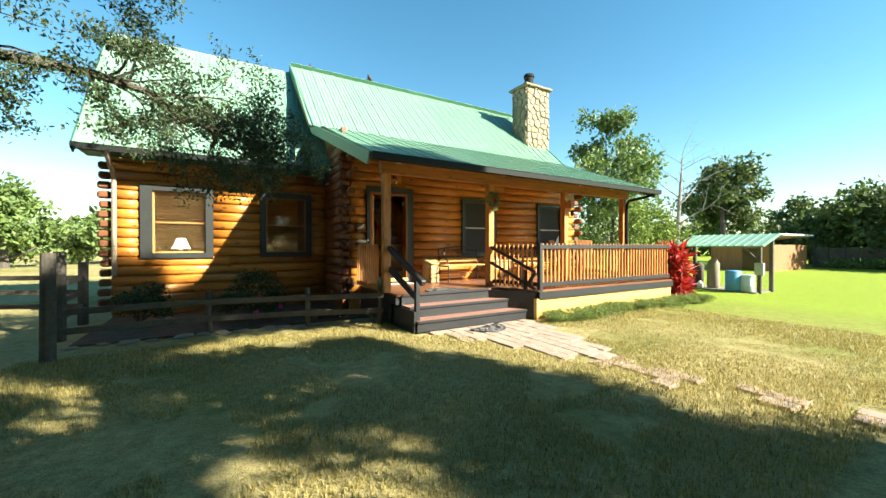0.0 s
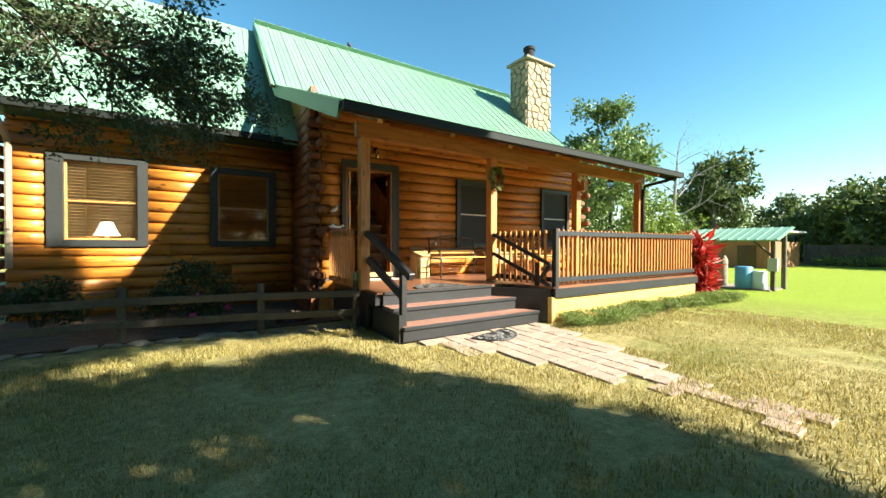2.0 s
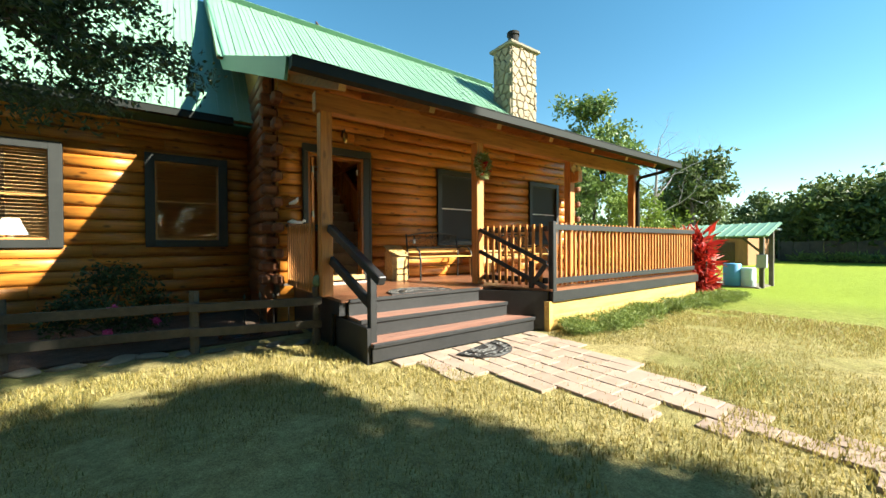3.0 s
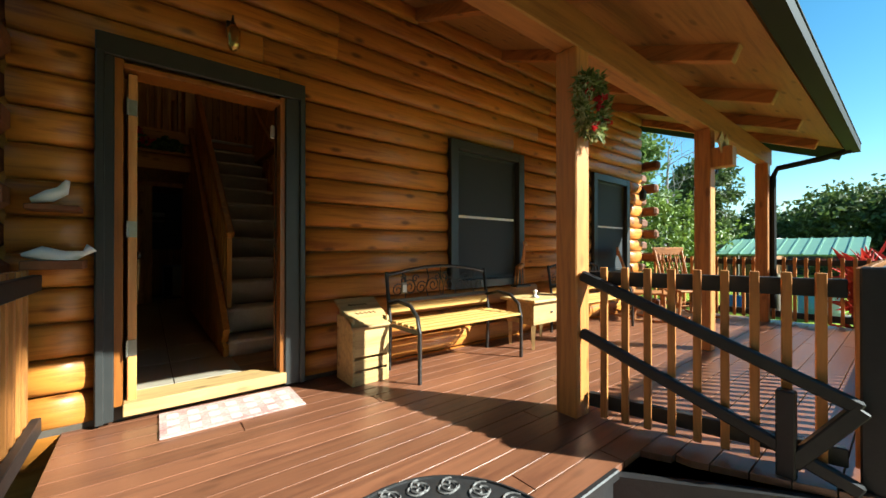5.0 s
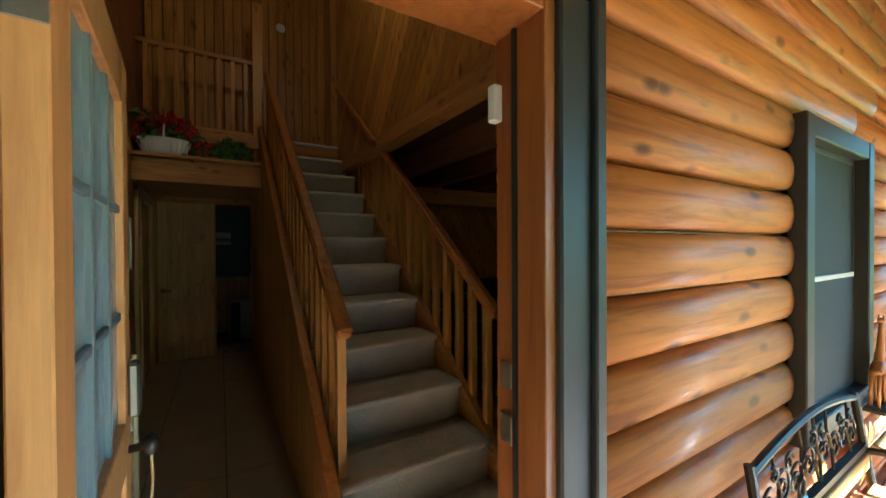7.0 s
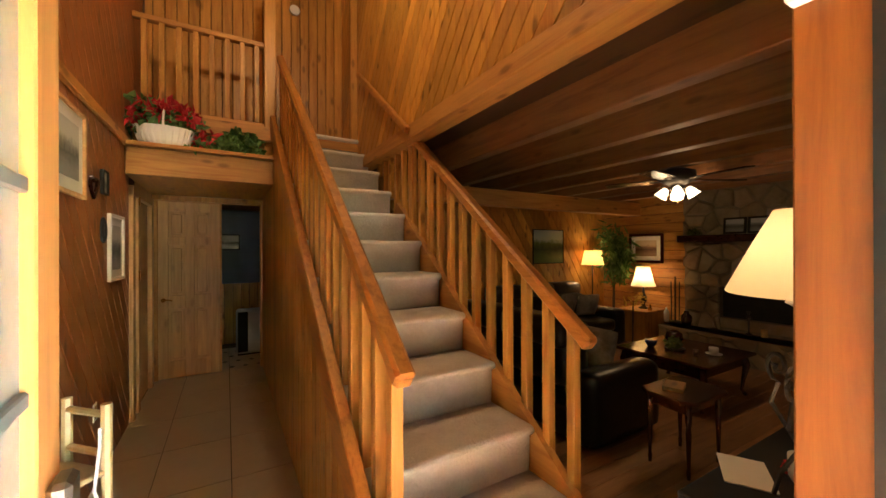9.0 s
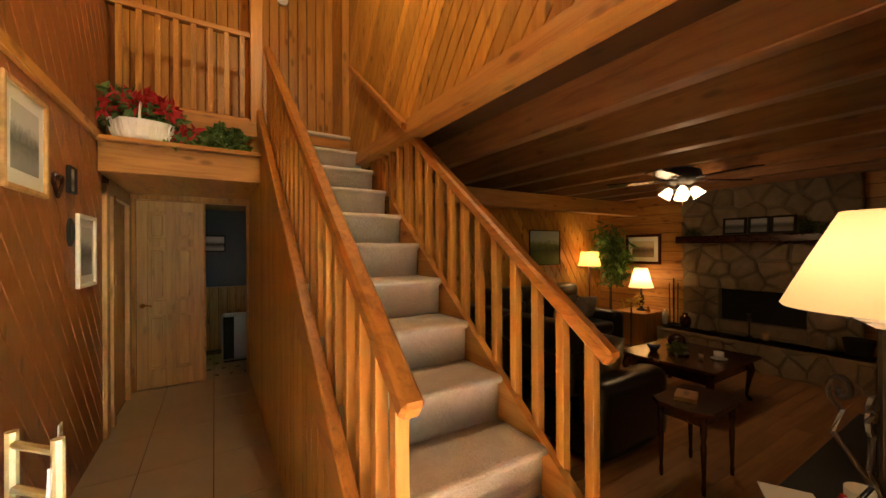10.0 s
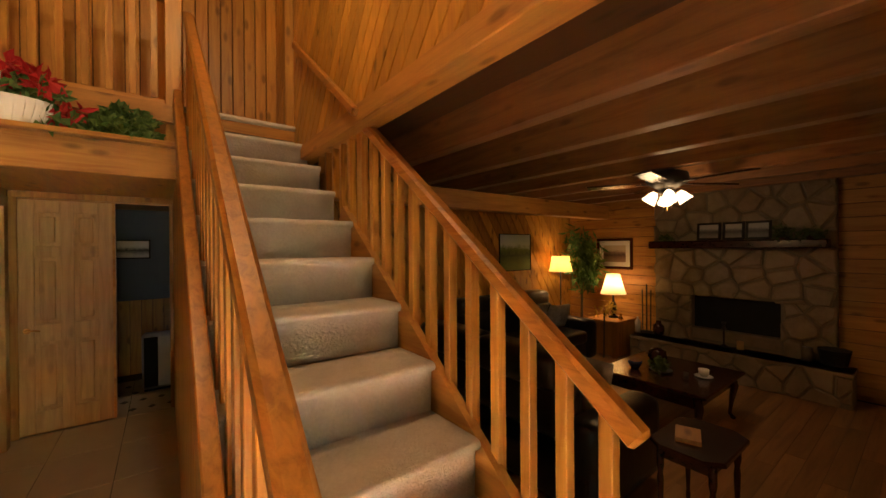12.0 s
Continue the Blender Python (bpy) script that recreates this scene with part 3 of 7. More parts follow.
fascia("trim_gable", [(1.545, 5.34, 3.02), (RL + 0.1, KINK[0], KINK[1] - 0.1), (RL - 0.015, RIDGE[0], RIDGE[1] - 0.1)], 0.03, 0.22, GREEN_MID, "green metal barge board on the gable edge")
fascia("trim_gable_right", [(RR + 0.015, 5.34, 3.02), (RR + 0.015, KINK[0], KINK[1] - 0.1), (RR + 0.015, RIDGE[0], RIDGE[1] - 0.1)], 0.03, 0.22, GREEN_DARK, "dark green barge board")
fascia("trim_wing_gable", [(-3.07, 8.92, 3.38), (-3.07, 11.64, 6.8)], 0.03, 0.2, GREEN_DARK, "dark barge board of the wing")


def gutter(name, x0, x1, y, z, label):
    g = thing(name, (0, 0, 0), label, "gutter")
    part("front_plate", blk((x0, y - 0.12, z - 0.10), (x1, y - 0.11, z + 0.005)), GUTTER, g)
    part("base_plate", blk((x0, y - 0.11, z - 0.10), (x1, y, z - 0.09)), GUTTER, g)
    part("back_plate", blk((x0, y - 0.01, z - 0.09), (x1, y, z + 0.02)), GUTTER, g)
    part("lip", blk((x0, y - 0.128, z + 0.005), (x1, y - 0.10, z + 0.018), 0.003), GUTTER, g)
    part("end_cap", blk((x0 - 0.005, y - 0.12, z - 0.1), (x0, y, z + 0.01)), GUTTER, g)
    part("end_cap", blk((x1, y - 0.12, z - 0.1), (x1 + 0.005, y, z + 0.01)), GUTTER, g)
    return g


g1 = gutter("gutter", 1.56, RR, 5.30, 3.09, "dark metal gutter along the porch eave")
part("downpipe", tube(bmesh.new(), [(9.95, 5.26, 3.0), (9.9, 5.5, 2.93), (9.84, 5.98, 2.86), (9.84, 6.03, 2.75), (9.84, 6.03, 0.8)], 0.04, 8), GUTTER, g1)
g2 = gutter("gutter", -3.05, 1.45, 8.88, 3.46, "dark metal gutter along the wing eave")
part("downpipe", tube(bmesh.new(), [(-2.55, 8.8, 3.4), (-2.55, 8.9, 3.28), (-2.55, 9.36, 3.0), (-2.55, 9.42, 2.85), (-2.55, 9.42, 0.9)], 0.045, 8), mottled("tan_downpipe", (0.30, 0.22, 0.15), (0.4, 0.31, 0.22), 9, 0.5), g2, "tan downpipe with an elbow")
setting("trim_wing_soffit", blk((-3.0, 8.9, 3.38), (1.86, WING + 0.1, 3.42)), GREEN_DARK, "dark soffit under the wing eave", "trim")

# ---- porch structure ----
bm = bmesh.new()
beam(bm, (2.05, 6.14, 3.06), (10.0, 6.14, 3.06), 0.14, 0.24, (0, 0, 1), 0.008)
tagged(part("porch_girder", bm, TIMBER_X), "orange-stained timber girder on the porch posts", "beam")
for i in range(7):
    x = 2.2 + 1.248 * i
    a, c = (x, 5.55, 3.10), (x, 7.82, 3.10 + 2.27 * 0.403)
    r = part("porch_rafter", bar(a, c, 0.09, 0.15, (0, 0, 1), 0.006), TIMBER_Y)
    tagged(r, "stained porch rafter with a pale sawn end", "rafter", "porch rafters")
    part("cut_end", bar((x, 5.543, 3.097), (x, 5.55, 3.10), 0.085, 0.145), PALE, r)
for i, x in enumerate((2.18, 4.75, 7.26, 9.78)):
    post = part("porch_post", blk((x - 0.075, 6.065, DECK_Z), (x + 0.075, 6.215, 2.94), 0.008), TIMBER_Z)
    tagged(post, "square orange-stained porch post on the deck", "post", "porch posts")

porch_floor = setting("floor_porch", blk((2.2, 5.72, 0.40), (10.0, 7.8, 0.565)), BLACK, "red-brown painted board deck of the porch", "floor")
deck_m = plane((0, 0, 0.566), (1, 0, 0), (0, 1, 0))
planks(porch_floor, "deck_board", DECK, [(2.2, 5.66), (10.05, 5.66), (10.05, 7.86), (2.2, 7.86)], deck_m, 0, 0.14, 0.006, 0.034, 4.2, 0.0015)
planks(porch_floor, "deck_board", DECK, [(5.02, 4.83), (10.05, 4.83), (10.05, 5.66), (4.62, 5.66)], deck_m, 0, 0.14, 0.006, 0.034, 4.2, 0.0015)
setting("trim_deck_band", bar((5.02, 4.83, 0.49), (10.06, 4.83, 0.49), 0.04, 0.15), BLACK, "black painted band along the deck edge", "trim")
setting("trim_deck_skirt", blk((5.0, 4.86, -0.05), (10.04, 4.90, 0.42)), YELLOW_PLY, "yellow board skirt under the deck", "skirt")
setting("trim_deck_skirt_end", blk((10.0, 4.97, -0.05), (10.04, 7.8, 0.56)), YELLOW_PLY, "yellow board skirt at the deck end", "skirt")
setting("trim_deck_skirt_left", blk((2.2, 6.0, -0.05), (2.24, 7.8, 0.56)), BLACK, "black skirt at the porch end", "skirt")
setting("trim_skirt_corner", blk((4.96, 4.83, -0.05), (5.04, 4.93, 0.42)), YELLOW_PLY, "yellow corner board", "skirt")
# black sheet standing in for the shaded open recess of the stair notch
bm = bmesh.new()
beam(bm, (4.36, 5.70, 0.28), (5.01, 4.90, 0.28), 0.05, 0.56)
setting("trim_notch", bm, BLACK, "black sheet in place of the shaded recess beside the steps", "trim")

steps = thing("porch_steps", (0, 0, 0), "three wide worn steps with red-brown treads and black risers", "steps")
for k, (yf, yb, zt, xr, xl) in enumerate(((5.66, 6.0, 0.60, 4.36, 2.3), (5.33, 5.72, 0.40, 4.62, 2.3), (5.0, 5.38, 0.20, 4.84, 2.3))):
    part("riser", blk((xl, yf + 0.01, zt - 0.2 if k else 0.38), (xr, yf + 0.05, zt - 0.042), 0.004), BLACK, steps)
    if k:
        for j in range(3):
            w = (yb - yf) / 3
            part("tread_board", blk((xl, yf + j * w + 0.006, zt - 0.04), (xr, yf + (j + 1) * w, zt), 0.0015), TREAD, steps)
    part("nosing", blk((xl, yf - 0.02, zt - 0.045), (xr, yf + 0.012, zt + 0.002), 0.006), BLACK, steps)
part("stringer", blk((2.26, 5.05, -0.05), (2.3, 6.0, 0.36)), BLACK, steps)

# ---- inside structure ----
setting("wall_hall_rear", blk((1.92, 12.3, FLOOR), (1.956, 13.2, 6.4)), PINE_Z, "pine boards at the back of the hall", "wall")
floor_hall = setting("floor_hall", blk((1.92, INNER - 0.14, 0.45), (3.97, 15.4, FLOOR - 0.008)), GROUT, "cream square floor tiles with dark joints", "floor")
tile_m = plane((0, 0, FLOOR - 0.009), (1, 0, 0), (0, 1, 0))
for j in range(11):
    for i in range(3):
        x0, y0 = 1.96 if i == 0 else 2.29 + (i - 1) * 0.45, 7.42 + j * 0.64
        x1 = 2.29 if i == 0 else x0 + 0.45
        y0 = max(y0, INNER - 0.12)
        y1 = 7.42 + (j + 1) * 0.64
        if y1 <= y0 + 0.05:
            continue
        part("tile", slab([(x0 + 0.003, y0 + 0.003), (x1 - 0.003, y0 + 0.003), (x1 - 0.003, y1 - 0.003), (x0 + 0.003, y1 - 0.003)], tile_m, 0.009, 0.002), TILE, floor_hall)
floor_living = setting("floor_living", blk((3.97, INNER - 0.1, 0.45), (9.58, 15.4, FLOOR - 0.012)), GROUT, "brown laminate floor boards in the living room", "floor")
planks(floor_living, "floor_board", FLOOR_WOOD, [(3.175, INNER), (8.9, INNER), (8.9, 12.35), (3.175, 12.35)], plane((0, 0, FLOOR - 0.012), (1, 0, 0), (0, 1, 0)), 0, 0.125, 0.002, 0.012, 1.4, 0.001)



def gable_slab(x0, x1, y0, y1, z0):
    """An upright slab across the house that stops under the roof slope."""
    top = [(y, (KINK[1] - (KINK[0] - y) * 0.4 if y < KINK[0] else KINK[1] + (y - KINK[0]) * 0.915) - 0.09) for y in (y1, KINK[0], y0) if y0 <= y <= y1]
    bm = bmesh.new()
    f = bm.faces.new([bm.verts.new((x0, y, z)) for y, z in [(y0, z0), (y1, z0)] + top])
    r = bmesh.ops.extrude_face_region(bm, geom=[f])
    bmesh.ops.translate(bm, vec=(x1 - x0, 0, 0), verts=[v for v in r["geom"] if isinstance(v, bmesh.types.BMVert)])
    bmesh.ops.recalc_face_normals(bm, faces=bm.faces)
    return bm


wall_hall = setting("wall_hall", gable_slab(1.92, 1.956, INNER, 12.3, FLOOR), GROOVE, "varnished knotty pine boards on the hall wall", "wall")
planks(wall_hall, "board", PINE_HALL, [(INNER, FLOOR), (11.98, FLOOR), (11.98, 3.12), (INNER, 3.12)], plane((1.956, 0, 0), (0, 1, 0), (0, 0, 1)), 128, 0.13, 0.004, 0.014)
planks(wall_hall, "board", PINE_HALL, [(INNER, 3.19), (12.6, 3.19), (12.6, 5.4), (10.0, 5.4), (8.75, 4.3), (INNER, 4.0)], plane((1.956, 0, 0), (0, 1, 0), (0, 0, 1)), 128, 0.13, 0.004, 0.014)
setting("trim_hall_rail", blk((1.956, INNER, 3.12), (1.995, 12.6, 3.19), 0.005), PINE_Y, "pine rail along the hall wall", "trim")

wall_stair = setting("wall_stair", gable_slab(4.05, 4.09, INNER, 12.6, 3.24), GROOVE, "diagonal knotty pine boards on the upper stair wall", "wall")
mm = plane((4.05, 0, 0), (0, -1, 0), (0, 0, 1))
planks(wall_stair, "board", PINE_D, [(-12.69, 3.25), (-INNER, 3.25), (-INNER, 4.05), (-8.75, 4.35), (-11.0, 6.4), (-12.69, 6.4)], mm, 50, 0.115, 0.007, 0.014)
setting("trim_stair_beam", blk((4.0, INNER, 3.13), (4.16, 12.6, 3.25), 0.006), PINE_Y, "pine edge beam of the loft beside the stairs", "beam")
wall_loft = setting("wall_loft", blk((1.96, 12.70, 3.4), (4.09, 12.76, 6.6)), GROOVE, "upright knotty pine boards at the stair head", "wall")
planks(wall_loft, "board", PINE_Z, [(1.98, 3.5), (4.04, 3.5), (4.04, 6.2), (1.98, 6.2)], plane((0, 12.70, 0), (1, 0, 0), (0, 0, 1)), 90, 0.105, 0.007, 0.016)
setting("trim_stair_corner", blk((3.955, 12.0, 3.5), (4.035, 12.07, 6.0), 0.004), PINE_Z, "pine corner trim at the stair head", "trim")

loft = setting("ceiling_living", blk((4.16, INNER, 3.25), (9.58, 15.4, 3.34)), SHADED_CEIL_Y, "dark pine plank ceiling over the living room", "ceiling")
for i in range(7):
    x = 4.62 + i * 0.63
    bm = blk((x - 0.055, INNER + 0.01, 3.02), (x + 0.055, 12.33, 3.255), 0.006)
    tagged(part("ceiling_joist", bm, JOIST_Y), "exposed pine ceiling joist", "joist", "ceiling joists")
tagged(part("cross_beam", blk((4.2, 11.62, 2.80), (8.94, 11.78, 3.015), 0.008), PINE_X), "pine cross beam under the joists", "beam")
setting("floor_loft", blk((1.96, 12.0, 3.36), (4.05, 12.70, 3.5)), PINE_X, "loft landing floor", "floor")
wall_living_back = setting("wall_living_back", blk((4.09, 12.37, FLOOR), (9.58, 12.45, 3.26)), GROOVE, "knotty pine boards behind the sofa", "wall")
planks(wall_living_back, "board", PINE_D, [(4.15, FLOOR), (8.94, FLOOR), (8.94, 3.24), (4.15, 3.24)], plane((0, 12.37, 0), (1, 0, 0), (0, 0, 1)), 122, 0.14, 0.006, 0.016)
wall_chimney = setting("wall_chimney", blk((8.95, INNER, FLOOR), (9.05, 12.45, 3.26)), GROOVE, "horizontal knotty pine boards beside the fireplace", "wall")
planks(wall_chimney, "board", PINE_Y, [(-12.36, FLOOR), (-INNER, FLOOR), (-INNER, 3.24), (-12.36, 3.24)], plane((8.95, 0, 0), (0, -1, 0), (0, 0, 1)), 0, 0.15, 0.007, 0.016)

# back of the hall: ledge, closed door, opening to the blue room
tagged(part("plant_ledge", blk((1.975, 11.74, 3.115), (3.13, 12.10, 3.15), 0.006), PINE_X), "pine plant ledge over the hall passage", "ledge")
setting("trim_ledge_face", blk((1.975, 11.82, 2.88), (3.12, 11.86, 3.115), 0.005), PINE_X, "knotty pine board under the ledge", "trim")
setting("ceiling_hall", blk((1.96, 11.86, 2.885), (3.2, 15.4, 2.96)), PINE_Y, "pine ceiling of the hall passage", "ceiling")
setting("wall_hall_back", wall_with_holes(1.96, 4.0, FLOOR, 2.89, 13.22, 13.32, [(2.02, 2.63, FLOOR, 2.81), (2.66, 3.2, FLOOR, 2.81)]), PINE_X, "pine end wall of the hall", "wall")
bm = bmesh.new()
for x in (1.965, 3.09):
    box(bm, (x, 13.18, FLOOR), (x + 0.055, 13.22, 2.88), 0.004)
box(bm, (1.975, 13.17, 2.82), (3.15, 13.21, 2.88), 0.004)
setting("trim_hall_doors", bm, PINE_Z, "pine casings round the hall doors", "trim")
bm = bmesh.new()
for y in (12.0, 12.22, 12.95):
    box(bm, (1.958, y, FLOOR), (2.0, y + 0.09, 2.80), 0.004)
box(bm, (1.958, 12.0, 2.72), (2.002, 13.04, 2.81), 0.004)
setting("trim_side_door", bm, DOOR_PALE, "pine casing of a side door in the hall", "trim")
setting("wall_blue", blk((1.96, 14.8, FLOOR), (4.0, 14.86, 2.89)), BLUE_WALL, "slate blue painted wall", "wall")
wains = setting("wall_wainscot", blk((1.96, 14.77, FLOOR), (4.0, 14.8, 1.68)), GROOVE, "pine wainscot under the blue wall", "wall")
planks(wains, "board", PINE_Z, [(1.98, FLOOR), (4.0, FLOOR), (4.0, 1.68), (1.98, 1.68)], plane((0, 14.77, 0), (1, 0, 0), (0, 0, 1)), 90, 0.12, 0.005, 0.012)
setting("wall_passage", blk((3.97, 12.45, FLOOR), (4.03, 15.4, 3.26)), PINE_Y, "passage wall", "wall")

# ---- stairs ----
stairs = thing("staircase", (0, 0, 0), "straight stairs with worn beige carpet between pine balustrades", "stairs")
RISE, RUN, Y1, FIRST = 0.2414, 0.3127, 8.56, 0.148
SX0, SX1 = 3.17, 4.06
for k in range(12):
    y, zt = Y1 + k * RUN, FLOOR + FIRST + k * RISE
    bm = bmesh.new()
    low = FIRST if k == 0 else RISE
    prof = [(y + 0.012, zt - low), (y + 0.006, zt - 0.05), (y - 0.02, zt - 0.04), (y - 0.03, zt - 0.022), (y - 0.022, zt - 0.006), (y - 0.004, zt), (y + RUN + 0.02, zt), (y + RUN + 0.02, zt - low)]
    n = len(prof)
    xs = [SX0 + (SX1 - SX0) * i / 10 for i in range(11)]
    rows = [[bm.verts.new((x, yy + 0.003 * noise.noise((x * 9, k, yy)), zz + (0.003 * noise.noise((x * 7, k + 9, zz)) if 2 <= i <= 5 else 0))) for i, (yy, zz) in enumerate(prof)] for x in xs]
    for a, c in zip(rows, rows[1:]):
        for i in range(n):
            bm.faces.new((a[i], c[i], c[(i + 1) % n], a[(i + 1) % n]))
    bm.faces.new(rows[0])
    bm.faces.new(rows[-1][::-1])
    bmesh.ops.recalc_face_normals(bm, faces=bm.faces)
    part("carpeted_step", bm, CARPET, stairs, "", True)


def stair_z(y):
    return FLOOR + FIRST + (y - Y1 + 0.03) / RUN * RISE


SL = RISE / RUN
part("stringer", bar((4.09, Y1, stair_z(Y1) - 0.20), (4.09, 11.0, stair_z(11.0) - 0.20), 0.045, 0.26), PINE_Y, stairs)
# left side: panelled wall under a sloping cap
knee = setting("wall_under_stairs", blk((3.13, Y1 + 0.05, FLOOR), (3.165, Y1 + 0.1, FLOOR + 0.1)), PINE_Z, "pine boards closing the side of the stairs", "wall")
planks(knee, "board", PINE_Z, [(-13.2, FLOOR), (-Y1 - 0.02, FLOOR), (-Y1 - 0.02, stair_z(Y1) - 0.1), (-11.7, stair_z(11.7) - 0.1), (-13.2, stair_z(11.7) - 0.1)],
       plane((3.15, 0, 0), (0, -1, 0), (0, 0, 1)), 90, 0.11, 0.004, 0.03)
part("cap", bar((3.14, 8.6, stair_z(8.6) - 0.02), (3.14, 12.09, stair_z(12.09) - 0.02), 0.055, 0.17, (0, 0, 1), 0.006), OAK_RAIL, stairs)


def rail_z(y):
    return 1.862 + (y - 8.93) * 0.772


def baluster(x, y, z0, z1):
    return blk((x - 0.023, y - 0.023, z0), (x + 0.023, y + 0.023, z1), 0.003)


for x, y_end, first in ((3.215, 12.05, 8.95), (4.12, 10.68, 8.96)):
    y = first
    i = 0
    while y < y_end:
        z0 = FLOOR + FIRST + RISE * max(0, math.floor((y - Y1) / RUN)) - 0.03
        part("newel" if i == 0 else "baluster", baluster(x, y, z0, rail_z(y) - 0.03), PINE_Z, stairs)
        y += RUN / 2
        i += 1
    hr = bar((x, 8.86, rail_z(8.86) - 0.012), (x, y_end + 0.02, rail_z(y_end + 0.02) - 0.012), 0.072, 0.07, (0, 0, 1), 0.014)
    part("handrail", hr, OAK_RAIL, stairs)
y = 10.72
while y < 11.55:
    part("baluster", baluster(4.12, y, FLOOR + FIRST + RISE * math.floor((y - Y1) / RUN) - 0.03, 3.135), PINE_Z, stairs)
    y += RUN / 2
upper_post = tagged(part("newel_post", blk((3.06, 12.06, 3.152), (3.175, 12.17, 5.1), 0.006), PINE_Z), "square pine post at the loft rail", "post")
hr2 = thing("wall_handrail", (0, 0, 0), "slanting pine handrail on the upper stair wall", "handrail")
part("rail", bar((3.985, 10.5, 3.19), (3.985, 11.8, 4.17), 0.045, 0.06, (0, 0, 1), 0.01), OAK_RAIL, hr2)
part("bracket", tube(bmesh.new(), [(4.035, 10.62, 3.27), (4.0, 10.62, 3.22), (3.985, 10.62, 3.27)], 0.009), CHROME, hr2)
loft_rail = thing("loft_railing", (0, 0, 0), "pine loft railing with square balusters behind the plants", "railing")
part("top_rail", blk((1.975, 12.08, 4.36), (3.06, 12.15, 4.41), 0.006), PINE_X, loft_rail)
part("bottom_board", blk((1.975, 12.09, 3.5), (3.06, 12.13, 3.56), 0.004), PINE_X, loft_rail)
for i in range(8):
    part("baluster", baluster(2.06 + i * 0.133, 12.11, 3.56, 4.36), PINE_Z, loft_rail)
setting("trim_loft_front", blk((1.975, 12.10, 3.15), (3.06, 12.135, 3.5)), PINE_X, "pine fascia behind the plant ledge", "trim")


# ---- front door ----
door = tagged(part("door_1", blk((2.47, 7.74, FLOOR - 0.06), (3.42, 7.99, FLOOR + 0.02), 0.005), PALE), "open front door with dark trim, orange jambs and a worn sill", "door", "", "structure")
for a, c, nm in (((2.34, 7.755, 0.62), (2.428, 7.80, 2.83), "casing"), ((3.415, 7.755, 0.62), (3.565, 7.80, 2.83), "casing"), ((2.34, 7.752, 2.83), (3.565, 7.80, 2.96), "casing")):
    part(nm, blk(a, c, 0.006), TRIM, door, "dark grey-green casing")
for x in (2.365, 3.54):
    part("casing_bead", blk((x - 0.02, 7.735, 0.62), (x + 0.02, 7.756, 2.84), 0.005), TRIM, door)
for a, c in (((2.426, 7.775, FLOOR), (2.468, 7.87, 2.83)), ((3.38, 7.775, FLOOR), (3.45, 7.957, 2.83)), ((2.468, 7.775, 2.775), (3.38, 7.965, 2.81))):
    part("jamb", blk(a, c, 0.003), JAMB, door)
for a, c in (((2.36, 7.965, FLOOR), (2.44, 7.985, 2.87)), ((3.43, 7.958, FLOOR), (3.5, 7.972, 2.87)), ((2.36, 7.965, 2.79), (3.49, 7.987, 2.87))):
    part("inner_casing", blk(a, c, 0.003), PINE_Z, door)
part("weatherstrip", blk((3.37, 7.87, FLOOR), (3.381, 7.882, 2.775)), BLACK, door)
part("strike_plate", blk((3.373, 7.89, 1.68), (3.381, 7.935, 1.76), 0.002), CHROME, door)
part("strike_plate", blk((3.373, 7.89, 1.83), (3.381, 7.935, 1.90), 0.002), CHROME, door)
part("alarm_sensor", blk((3.35, 7.925, 2.55), (3.379, 7.957, 2.65), 0.004), WHITE, door, "small white alarm sensor")

leaf = thing("door_leaf", (2.535, 7.80, FLOOR + 0.015), "open pine front door with a nine-pane window and a lockset", "door")
leaf.rotation_euler = (0, 0, radians(94.2))
LW, LH, LT = 0.82, 2.04, 0.045
GREY_BAR = plain("grey_glazing_bar", (0.16, 0.18, 0.18), 0.5)
stile = [((0, 0, 0), (0.11, LT, LH)), ((LW - 0.11, 0, 0), (LW, LT, LH)), ((0.11, 0, 0), (LW - 0.11, LT, 0.2)), ((0.11, 0, 0.86), (LW - 0.11, LT, 1.0)), ((0.11, 0, LH - 0.13), (LW - 0.11, LT, LH))]
for a, c in stile:
    part("stile", blk(a, c, 0.003), DOOR_WOOD, leaf)
part("lower_panel", blk((0.11, 0.012, 0.2), (LW - 0.11, LT - 0.012, 0.86)), DOOR_WOOD, leaf)
for s in (0, 1):
    part("crossbuck", bar((0.12, 0.006 if s else 0.04, 0.22 + s * 0.62), (LW - 0.12, 0.006 if s else 0.04, 0.84 - s * 0.62), 0.07, 0.012, (0, 1, 0)), DOOR_WOOD, leaf)
# opaque pane: the glass's grey-blue reflection is put into its colour
pane = part("pane", blk((0.11, 0.018, 1.0), (LW - 0.11, 0.024, LH - 0.13)), mottled("reflection_grey_pane", (0.20, 0.24, 0.25), (0.30, 0.34, 0.35), 12, 0.25), leaf, "opaque pane coloured grey-blue like reflecting glass")
pane.visible_shadow = False
for i in (1, 2):
    x = 0.11 + i * (LW - 0.22) / 3
    part("muntin", blk((x - 0.012, 0.006, 1.0), (x + 0.012, LT - 0.006, LH - 0.13), 0.003), GREY_BAR, leaf)
    zz = 1.0 + i * (LH - 1.13) / 3
    part("muntin", blk((0.11, 0.008, zz - 0.012), (LW - 0.11, LT - 0.008, zz + 0.012), 0.003), GREY_BAR, leaf)
